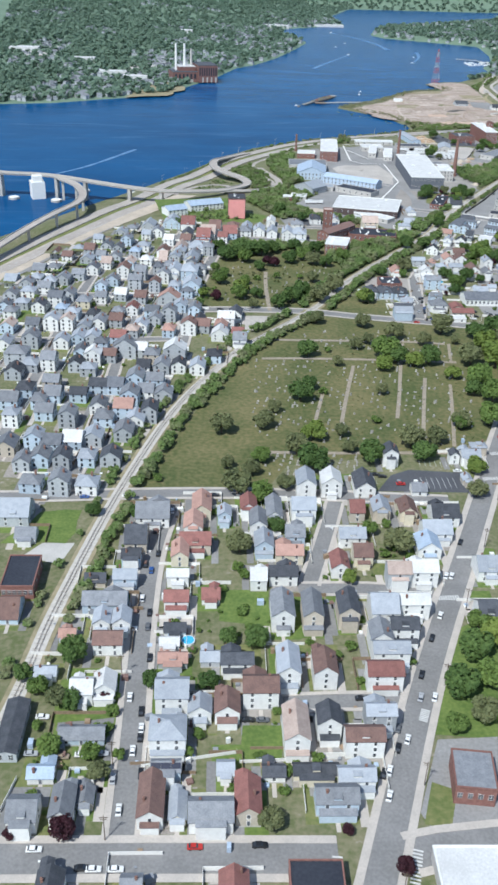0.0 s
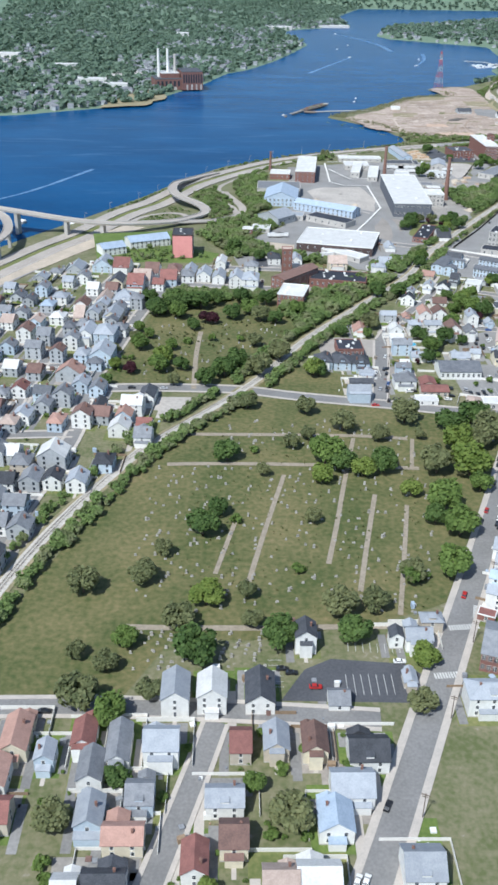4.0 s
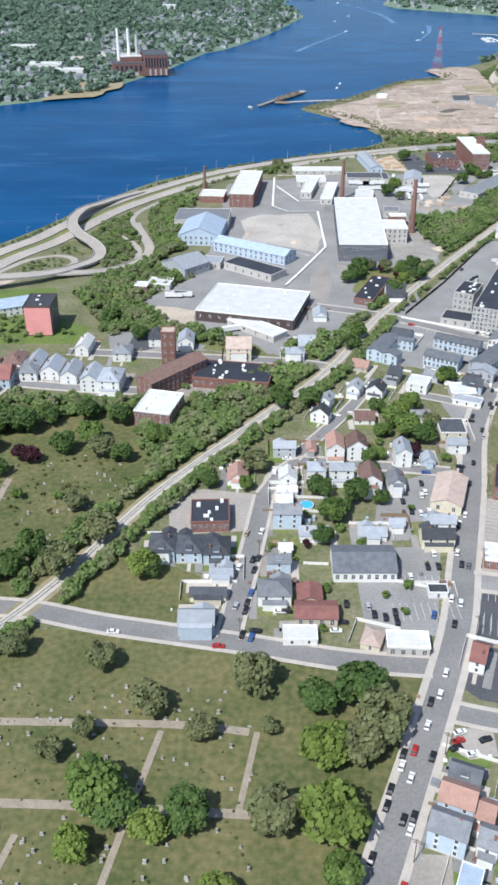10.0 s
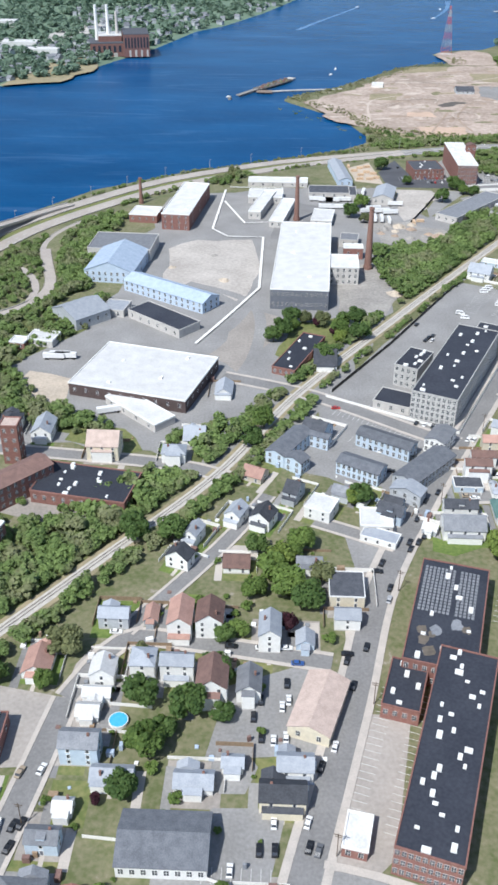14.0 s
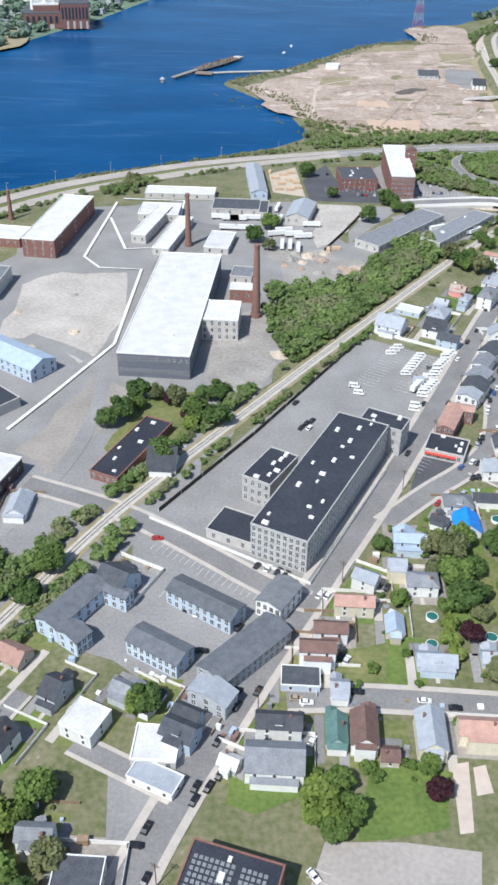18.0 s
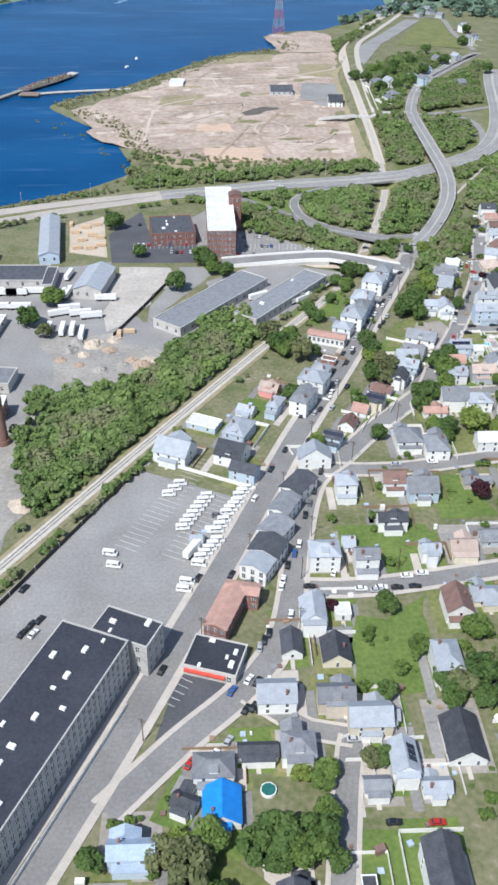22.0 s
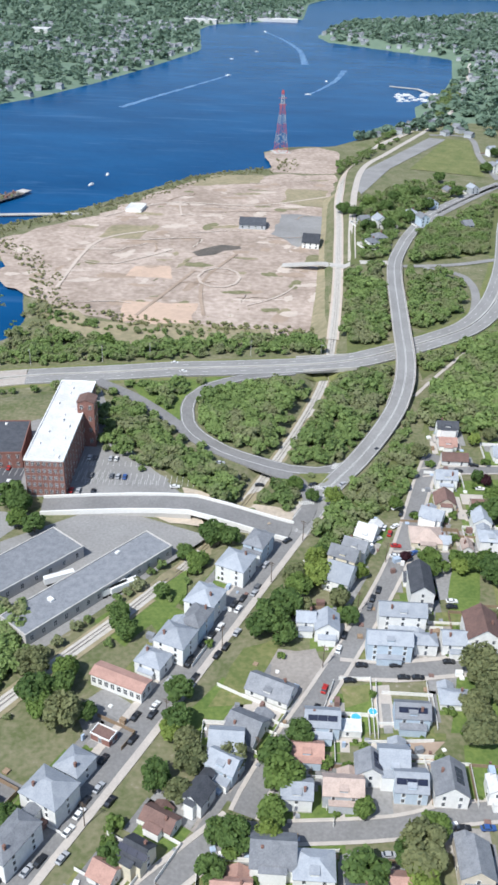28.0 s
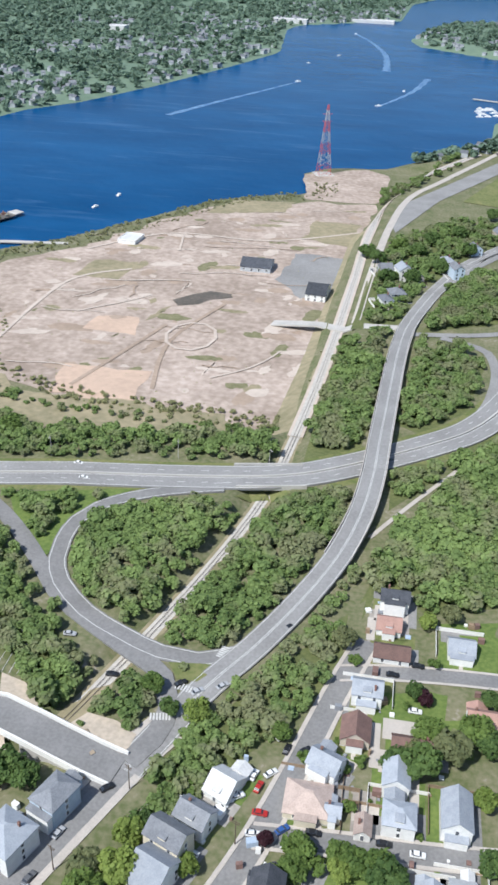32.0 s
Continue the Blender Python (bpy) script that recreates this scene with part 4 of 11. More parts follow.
ribbon("road_highway_bed", HWY, 27, LAWN, 0.04)
for sign, name in ((-1, "road_highway_north"), (1, "road_highway_south")):
    def mid(x, sign=sign):
        return sign * spread(x)
    ribbon(name, HWY[:16], breadth, HWYC, 0, side=mid, thick=.9, level=highway_level)
    ribbon(name, HWY[15:], breadth, ASPHL, 0.01, side=mid, thick=.9, level=highway_level)
    for e in (-1, 1):
        def edge(x, sign=sign, e=e):
            return sign * spread(x) + e * (breadth(x) / 2 - .6)
        ribbon("lane_edge_line", HWY, .3, LINE, .05, side=edge, level=highway_level)
    c = curve(HWY, 9)
    d = Shape()
    for a, b in zip(c, c[1:]):
        t = (b - a) / np.linalg.norm(b - a)
        q = a + np.array([t[1], -t[0]]) * sign * float(spread(a[0]))
        d.box(0, -.15, 0, 3.4, .15, .02, 0, pose(*q, float(highway_level(q[0])) + .05, 0, 0, math.degrees(math.atan2(t[1], t[0]))))
    d.done("lane_dashes", LINE, kind="structure")
ribbon("barrier_median", HWY[14:], .6, CONC, .8, thick=.8, level=highway_level)

RIVERBRIDGE = [(-323, 1030), (-236, 1008), (-200, 1007), (-175, 1003), (-143, 993), (-94, 976), (-60, 971), (-33, 975), (2, 985), (21, 1003), (32, 1021), (31, 1041), (22, 1061), (7.5, 1083),
               (-2.6, 1108), (-6, 1136), (-2.7, 1169), (8.6, 1195), (18.5, 1218), (40, 1248)]
bz = [14, 13, 12, 11, 9, 6.5, 4.5, 3.5, 3, 2.5, 2, 2, 2, 2, 1.5, .5, -1.5, -4, -6, -7]
ribbon("bridge_deck_river", RIVERBRIDGE, 9, HWYC, zs=bz, thick=1.2)
for s in (-4.6, 4.6):
    ribbon("bridge_parapet", RIVERBRIDGE, .4, CONC, zs=[q + .9 for q in bz], thick=.9, side=s)
CURVE2 = [(-175, 1003), (-167, 992), (-150, 971), (-138, 933), (-140, 902), (-155, 869), (-173, 821), (-188, 773), (-200, 730)]
cz = [11, 10.3, 9.5, 8.5, 7.5, 6, 4, 2, .5]
ribbon("bridge_deck_curve", CURVE2, 8, HWYC, zs=cz, thick=1.0)
for s in (-4, 4):
    ribbon("bridge_parapet", CURVE2, .35, CONC, zs=[q + .8 for q in cz], thick=.8, side=s)
LOOP1 = [(8, 986), (39.4, 993.6), (58, 1011), (68.4, 1034), (68, 1057), (60.7, 1082), (48.6, 1124), (46, 1153), (51, 1180), (72, 1222)]
lz = [2.4, 1.5, .5, -.5, -1.8, -2.8, -4, -5.2, -6.3, -7]
ribbon("road_ramp_loop", LOOP1, 7.5, HWYC, zs=lz, thick=.6)
ribbon("road_ramp_inner", [(41, 1081), (53.5, 1064.5), (61.5, 1043), (62, 1024)], 5, HWYC, .4)
ribbon("road_ramp_oval", [(-48, 1008), (-42, 1020), (-27, 1045), (-6, 1052), (10.7, 1036), (12.7, 1020), (4, 996)], 5.5, HWYC, .4)
for s in (-3.7, 3.7):
    ribbon("bridge_parapet", LOOP1, .3, CONC, zs=[q + .8 for q in lz], thick=.8, side=s)
patch("ground_flats_lawn", [(-51.2, 866.8), (-66.4, 951.3), (11.7, 964.0), (25.5, 906.6), (48.4, 892.7), (41.3, 866.4)], GREEN, .032)
ribbon("road_shore_sand", [(-189.0, 691.2), (-159.0, 769.7), (-121.1, 855.3), (-62.8, 955.6), (-34.7, 1001.5)], 26, SAND, .35)
ribbon("road_shore_lane", [(-182.8, 664.3), (-154.7, 745.3), (-118.7, 835.6), (-78.1, 923.4)], 7, ASPHL, .5)

LOOP2 = [(515.7, 1334), (502.5, 1328), (489, 1329), (472.5, 1335.6), (457, 1344), (442.5, 1358), (436, 1371), (434, 1384), (435, 1398), (441, 1410), (452, 1420), (468, 1428.5), (490, 1436)]
ribbon("road_loop", LOOP2, 7.5, ASPH, zs=[.5] * 11 + [.7, 1.0], thick=.9)
for s in (-3, 3):
    ribbon("lane_edge_line", LOOP2, .3, LINE, zs=[.56] * 11 + [.76, 1.06], side=s)
ribbon("road_ramp_west", [(380, 1413), (400.4, 1398.5), (417, 1382.6), (431.5, 1366), (446.3, 1348.5), (466, 1335), (481.5, 1326), (493, 1318), (498.5, 1305.4), (496.9, 1291), (491.7, 1281)], 7, ASPH, zs=[.54] * 11, thick=.9)
BR = [(492, 1278), (500, 1297), (509, 1317), (521, 1338), (534, 1365), (545, 1393), (552, 1422), (555.5, 1453), (557, 1490), (559.5, 1545), (562, 1595), (566, 1638), (575, 1680), (588, 1725), (612, 1786), (655, 1855), (700, 1915)]
brz = [.3, .35, .6, .9, 1.8, 3.2, 4.8, 6, 6, 5, 3.5, 2, .9, .6, .5, .5, .5]
ribbon("road_overpass", BR, 11, ASPHL, zs=brz, thick=1.4)
for s in (-4.9, -.3, .3, 4.9):
    ribbon("lane_edge_line", BR, .22, LINE, zs=[q + .06 for q in brz], side=s)
for s in (-5.6, 5.6):
    ribbon("bridge_parapet", BR[5:12], .35, WALKM, zs=[q + .7 for q in brz[5:12]], thick=.9, side=s)
ribbon("path_ramp_east", [(557, 1413), (573, 1441), (597, 1480), (610.5, 1502)], 2.0, WALKM, .3)
ribbon("road_oval", [(588, 1634), (603, 1628), (615.5, 1618), (619, 1587), (611.5, 1546), (598, 1518)], 6, ASPHL, .4)
ribbon("road_plaza_ramp", [(566, 1634), (610.6, 1643.6), (648, 1661.6)], 6, ASPHL, .45)
patch("ground_ramp_lawn", [(398.9, 1411.6), (451.5, 1426.2), (434.7, 1401.5), (430.9, 1368.8), (411.8, 1389.0)], GREEN, .3)
patch("ground_triangle", [(493.4, 1324.5), (511.7, 1327.1), (504.9, 1317.5), (497.9, 1317.5)], LAWN, .64)
patch("ground_bank_sand", wobble([(470, 1292), (473.5, 1298), (483, 1295.5), (491, 1292), (489.7, 1284), (480, 1286)], .8, 91, 5), SAND, .4, z=0)
patch("ground_bank_sand_north", wobble([(439.4, 1308.3), (449, 1306), (457, 1301), (458, 1296), (443, 1299)], .8, 93, 5), SAND, .4, z=0)
patch("ground_bank_sand_west", wobble([(418.7, 1287.9), (432.7, 1291.8), (449.0, 1286.0), (455.1, 1277.2), (437.8, 1280.2)], 1, 92, 5), SAND, .4)
NB = [(381, 1287), (411, 1290), (434.5, 1290), (447, 1289.5), (460, 1285.5), (471, 1282.3), (481, 1279.8), (490, 1277.8)]
nbz = [.8, 2, 3.6, 4, 3.6, 2.6, 1.4, .5]
ribbon("road_new_bridge", NB, 11, ASPH, zs=nbz, thick=1.2)
for s in (-6.2, 6.2):
    ribbon("bridge_parapet", NB, .7, FENCEW, zs=[q + 1.0 for q in nbz], thick=2.2, side=s)
    ribbon("bridge_wall", NB[:4], .6, CONC, zs=[q - 1.2 for q in nbz[:4]], thick=4.5, side=s)
    ribbon("bridge_wall", NB[4:], .6, CONC, zs=[q - 1.2 for q in nbz[4:]], thick=4.5, side=s)

# girders of the highway bridge over the railway
deck = Shape()
for e in (-9.7, -.3, 9.1):
    deck.box(-16, e, -.8, 16, e + .6, 1.9 if abs(e) > 1 else .0, 0, pose(509, 1449.8, 0, 0, 0, 13))
deck.done("bridge_deck_railway", CONC, kind="structure")
ribbon("road_site_bridge", [(479.5, 1652.4), (510.5, 1647.1), (527.9, 1641.3), (563.0, 1643.5)], 8, CONC, zs=[-8.5, -4.0, -3.5, -.3], thick=1)

# ---------------- far roads and yards beyond the interchange
ribbon("road_river_drive", [(534, 1650), (539, 1750), (548, 1871), (563, 1965), (599, 2051), (683.3, 2257.2), (749.3, 2486.6), (830.2, 2923.8)], 6, WALKM, .5)
patch("ground_far_lot", [(545.9, 1878.8), (557.9, 1941.0), (653.4, 2137.5), (673.6, 2131.2), (589.3, 1959.5), (552.5, 1846.9)], ASPHL, .45)
patch("ground_far_field", [(610.9, 1963.4), (674.1, 2134.7), (701.3, 2129.9), (689.2, 1977.5), (688.6, 1939.0)], LAWN, .45)
ribbon("road_far_town", [(582.8, 1713.4), (621.1, 1788.2), (695.1, 1904.2)], 8, ASPHL, .5)
ribbon("road_far_shore", [(655.6, 2155.5), (704.1, 2147.7), (699.0, 2034.9), (699.7, 1928.7)], 7, ASPHL, .5)

# ---------------- railway
RAIL = [(-130, -60), (-100, 100), (-73, 220), (-64, 284), (-47, 374), (-22, 468), (14, 550), (70, 628), (108, 700), (150, 763), (197, 833), (234, 911), (292, 1007),
        (345, 1092), (398, 1175), (447, 1250), (481, 1337), (506, 1427), (514.6, 1498), (521, 1594), (527, 1735), (532, 1855), (552, 1997), (635, 2175)]
ribbon("track_bed", RAIL[:7], 5.6, BALLAST, .3)
ribbon("track_bed_north", RAIL[6:19], 5.0, BALLAST, .31)
ribbon("track_bed_shore_side", RAIL[18:], 5, BALLAST, .66)
for s in (-.75, .75):
    ribbon("rail", RAIL if abs(s) < 1 else RAIL[:7], .16, STEEL, .82 if abs(s) < 1 else .5, side=s, thick=.16)
ribbon("track_verge", RAIL[:7], 9, DIRT2, .22)
ribbon("track_verge_mid", RAIL[6:15], 9, DIRT2, .21)
ribbon("track_verge_north", RAIL[14:], 8, DIRT2, .22)
ribbon("ground_rail_slope", RAIL[18:22], 12, DIRT2, .2, side=-10)
ribbon("track_bed_shore", RAIL[18:], 8, DIRTL, .62)
c = curve(RAIL[2:7], 2.2)
ties = Shape()
for i in range(len(c) - 1):
    t = c[i + 1] - c[i]
    ties.box(-.13, -1.6, .31, .13, 1.6, .36, 0, pose(c[i][0], c[i][1], 0, 0, 0, math.degrees(math.atan2(t[1], t[0]))))
ties.done("railway_sleepers", mat("sleeper_wood", (.36, .325, .285), (.28, .25, .215), 1.0), kind="stuff", label="weathered wooden sleepers under the railway track", category="sleepers")

# paths of the cemeteries
for k, (w, pts) in enumerate([(3.2, [(25.7, 566.6), (51.5, 566.2), (95.5, 566.0), (131.8, 565.0), (152.3, 562.3)]), (3.2, [(27.6, 534.2), (53.9, 535.0), (97.4, 534.3), (152.9, 531.3)]), (3, [(20.2, 410.9), (42.7, 410.4), (72.1, 410.4), (96.6, 411.0), (124.5, 411.5)]),
                              (2.2, [(66.9, 438.7), (75.1, 478.3), (85.4, 524.3)]), (2.2, [(100.5, 451.2), (106.9, 480.9), (114.7, 519.9), (123.8, 562.7)]), (2.2, [(111.6, 432.7), (118.4, 465.2), (127.5, 506.4)]),
                              (2, [(125.3, 418.2), (134.8, 464.9), (141.1, 497.2)]), (2, [(149.3, 531.4), (154.9, 562.3)]), (2, [(53.2, 444.1), (62.0, 485.0)]), (3, [(37.2, 622.4), (36.9, 674.8), (38.6, 713.2)])]):
    ribbon("path_%d" % k, pts, w, PATHM, .14 + .006 * k)

# ---------------- things: how each kind is built
WIN = Shape()
WIN.box(-.62, -.06, -.85, .62, .04, .85, 0)
WIN.box(-.48, -.075, -.70, .48, -.055, -.04, 1)
WIN.box(-.48, -.075, .04, .48, -.055, .70, 1)
WIN.box(-.7, -.12, -.95, .7, .04, -.85, 0)
WINDOW = WIN.mesh("window", [TRIM, GLASS])
DOORM = Shape().box(-.6, -.08, 0, .6, .04, 2.2, 0).box(-.45, -.10, .15, .45, -.07, 2.05, 1).mesh("door", [TRIM, WALL["n"]])
CHIM = Shape().box(-.34, -.34, 0, .34, .34, 2.0, 0).box(-.42, -.42, 2.0, .42, .42, 2.15, 0).box(-.2, -.2, 2.15, .2, .2, 2.4, 0).mesh("chimney", [BRICK])
PANELM = Shape().box(-1.5, -.9, 0, 1.5, .9, .08, 0).mesh("solar_panel", [SOLAR])
BULK = Shape().box(-1.4, -.9, 0, 1.4, .9, .9, 0).box(-1.3, -.8, .9, 1.3, .8, 1.1, 0).mesh("rooflight", [TRIM])
ROOFWORD = dict(g="grey", d="dark grey", w="white", l="pale grey", b="brown", r="red", o="terracotta", t="tan", B="blue", G="green", k="black", u="blue tarpaulin", a="slate grey")
WALLWORD = dict(w="white", c="cream", s="grey", e="pale blue", y="sand-coloured", n="dark grey", R="red brick", S="granite", P="pink", z="blue metal", C="concrete", K="dark brick")
FORMWORD = dict(v="gabled", h="gabled", p="hipped", f="flat-roofed")
RND = random.Random(11)


LOTS, FENCES, GRASS, CLUTTER = Shape(), Shape(), Shape(), Shape()


def lot(x, y, ang, w, l):
    """The drive, paved yard and fences of a house."""
    r = RND
    m = pose(x, y, .003 + len(LOTS.f) * .00008, 0, 0, ang)
    s = r.choice((-1, 1))
    k = r.choice((0, 0, 1, 2))
    def flat(x0, y0, x1, y1, q):
        LOTS.add([m @ Vector(p) for p in ((x0, y0, 0), (x1, y0, 0), (x1, y1, 0), (x0, y1, 0))], [(0, 1, 2, 3)], q)
    def grass(x0, y0, x1, y1, q):
        mm = pose(x, y, -.012 + len(GRASS.f) * .00004, 0, 0, ang)
        GRASS.add([mm @ Vector(p) for p in ((x0, y0, 0), (x1, y0, 0), (x1, y1, 0), (x0, y1, 0))], [(0, 1, 2, 3)], q)
    grass(-w / 2 - r.uniform(1.5, 4), -l / 2 - r.uniform(2, 5), w / 2 + r.uniform(1.5, 4), l / 2 + r.uniform(4, 13), r.choice((0, 0, 1, 1, 2, 3)))
    for i in range(r.choice((1, 2, 3, 4))):
        u, v, g = r.uniform(-w / 2 - 4, w / 2 + 4), l / 2 + r.uniform(1.5, 11), r.uniform(.3, 1.0)
        big = r.random() < .3
        CLUTTER.box(-g * (1.6 if big else 1), -g, 0, g * (1.6 if big else 1), g, (2.2 if big else r.uniform(.3, 1.0)), r.randrange(5), pose(x, y, 0, 0, 0, ang) @ pose(u, v, 0, 0, 0, r.choice((0, 0, 90, 20))))
    e = s * (w / 2 + .4)
    flat(min(e, e + s * 3), -l / 2 - r.uniform(3, 7), max(e, e + s * 3), l / 2 + r.uniform(0, 4), k)
    if r.random() < .5:
        flat(-w / 2 - r.uniform(1, 3), l / 2, w / 2 + r.uniform(1, 3), l / 2 + r.uniform(4, 9), r.choice((0, 1, 2, 3)))
    if r.random() < .6:
        flat(-.7, -l / 2 - r.uniform(3, 6), .7, -l / 2, 1)
    if r.random() < .6:
        a, b, h, q = w / 2 + r.uniform(2.5, 5), l / 2 + r.uniform(4, 10), r.uniform(1.2, 1.9), r.choice((0, 0, 1))
        mm = pose(x, y, 0, 0, 0, ang)
        FENCES.box(-a, b - .06, 0, a, b + .06, h, q, mm)
        FENCES.box(-s * a - .06, -l / 2 + 1, 0, -s * a + .06, b - .06, h, q, mm)


def far_house(x, y, ang, w, l, h, form, roof, wall):
    """A plain house of the crowded quarter by the river."""
    m = Matrix.Identity(4)
    HOOD, TOP = Shape(), Shape()
    a, b, k = w / 2, l / 2, 0
    HOOD.box(-a, -b, -.3, a, b, h, 0, m)
    q = .4
    if form == "v":
        p = [(-a - q, -b - q, h), (a + q, -b - q, h), (a + q, b + q, h), (-a - q, b + q, h), (0, -b - q, h + w * .36), (0, b + q, h + w * .36)]
        TOP.add([m @ Vector(v) for v in p], [(1, 2, 5, 4), (3, 0, 4, 5)], k)
        HOOD.add([m @ Vector(v) for v in ((-a, -b, h), (a, -b, h), (0, -b, h + w * .34))], [(0, 1, 2)], 0)
    elif form == "h":
        p = [(-a - q, -b - q, h), (a + q, -b - q, h), (a + q, b + q, h), (-a - q, b + q, h), (-a - q, 0, h + l * .34), (a + q, 0, h + l * .34)]
        TOP.add([m @ Vector(v) for v in p], [(0, 1, 5, 4), (2, 3, 4, 5), (1, 2, 5), (3, 0, 4)], k)
    else:
        g = min(a, b) * .9
        p = [(-a - q, -b - q, h), (a + q, -b - q, h), (a + q, b + q, h), (-a - q, b + q, h), (-a + g, -b + g, h + g * .6), (a - g, -b + g, h + g * .6), (a - g, b - g, h + g * .6), (-a + g, b - g, h + g * .6)]
        TOP.add([m @ Vector(v) for v in p], [(0, 1, 5, 4), (1, 2, 6, 5), (2, 3, 7, 6), (3, 0, 4, 7), (4, 5, 6, 7)], k)
    f = 1.9
    while f < h:
        for u in (-w / 4, w / 4):
            HOOD.box(u - .55, -b - .06, f - .8, u + .55, -b, f + .8, 1, m)
        for v in (-l / 4, l / 4):
            HOOD.box(a, v - .55, f - .8, a + .06, v + .55, f + .8, 1, m)
        f += 2.75
    HOOD.box(a * .3, b * .2, h, a * .3 + .9, b * .2 + .9, h + w * .36 + .5, 2, m)
    root = HOOD.done("house", [WALL[wall], GLASS, BRICK], label="%s %s house with a %s roof in crowded rows" % (WALLWORD[wall], FORMWORD[form], ROOFWORD[roof]), category="house", group="crowded houses")
    root.matrix_world = pose(x, y, gz(x, y), 0, 0, ang)
    TOP.done("roof", [ROOF[roof]], root)
    lot(x, y, ang, w, l)


def parapet(root, x0, y0, x1, y1, z0, z1, t, m):
    """A low wall round a flat roof, as one ring."""
    ring = []
    for e, z in ((0, z0), (0, z1), (t, z1), (t, z0)):
        ring += [(x0 + e, y0 + e, z), (x1 - e, y0 + e, z), (x1 - e, y1 - e, z), (x0 + e, y1 - e, z)]
    f = [(4 * k + i, 4 * k + (i + 1) % 4, 4 * ((k + 1) % 4) + (i + 1) % 4, 4 * ((k + 1) % 4) + i) for k in range(4) for i in range(4)]
    return link("parapet", ring, f, [m], None, root)


def roof_array(root, w, l, h):
    """Rows of small pale tilted panels, and worn damp spots, on a flat black roof."""
    s = Shape()
    nx, ny = int(w / 1.45), int(l * .5 / 1.7)
    for i in range(nx - 2):
        for j in range(ny):
            if i == nx // 2:
                continue
            x, y = 1.45 * (i + 1), l * .47 + 1.7 * j
            s.slab((x, y, h + .38), (x + 1.0, y, h + .38), (x + 1.0, y + 1.0, h + .6), (x, y + 1.0, h + .6), .08)
    s.done("roof_panel_field", [ROOF["g"]], root, label="grid of grey tilted roof panels", kind="stuff")
    r = random.Random(4)
    for i in range(9):
        cx, cy, q = r.uniform(.12, .88) * w, r.uniform(.08, .42) * l, r.uniform(.8, 2.4)
        n = 11
        pts = [(cx + q * r.uniform(.7, 1.2) * math.cos(6.283 * k / n), cy + q * 1.3 * r.uniform(.7, 1.2) * math.sin(6.283 * k / n)) for k in range(n)]
        Shape().prism(pts, h + .255, h + .262 + .002 * i).done("roof_stain", [PUDDLE if i % 3 else ROOF["g"]], root, label="damp worn spot")


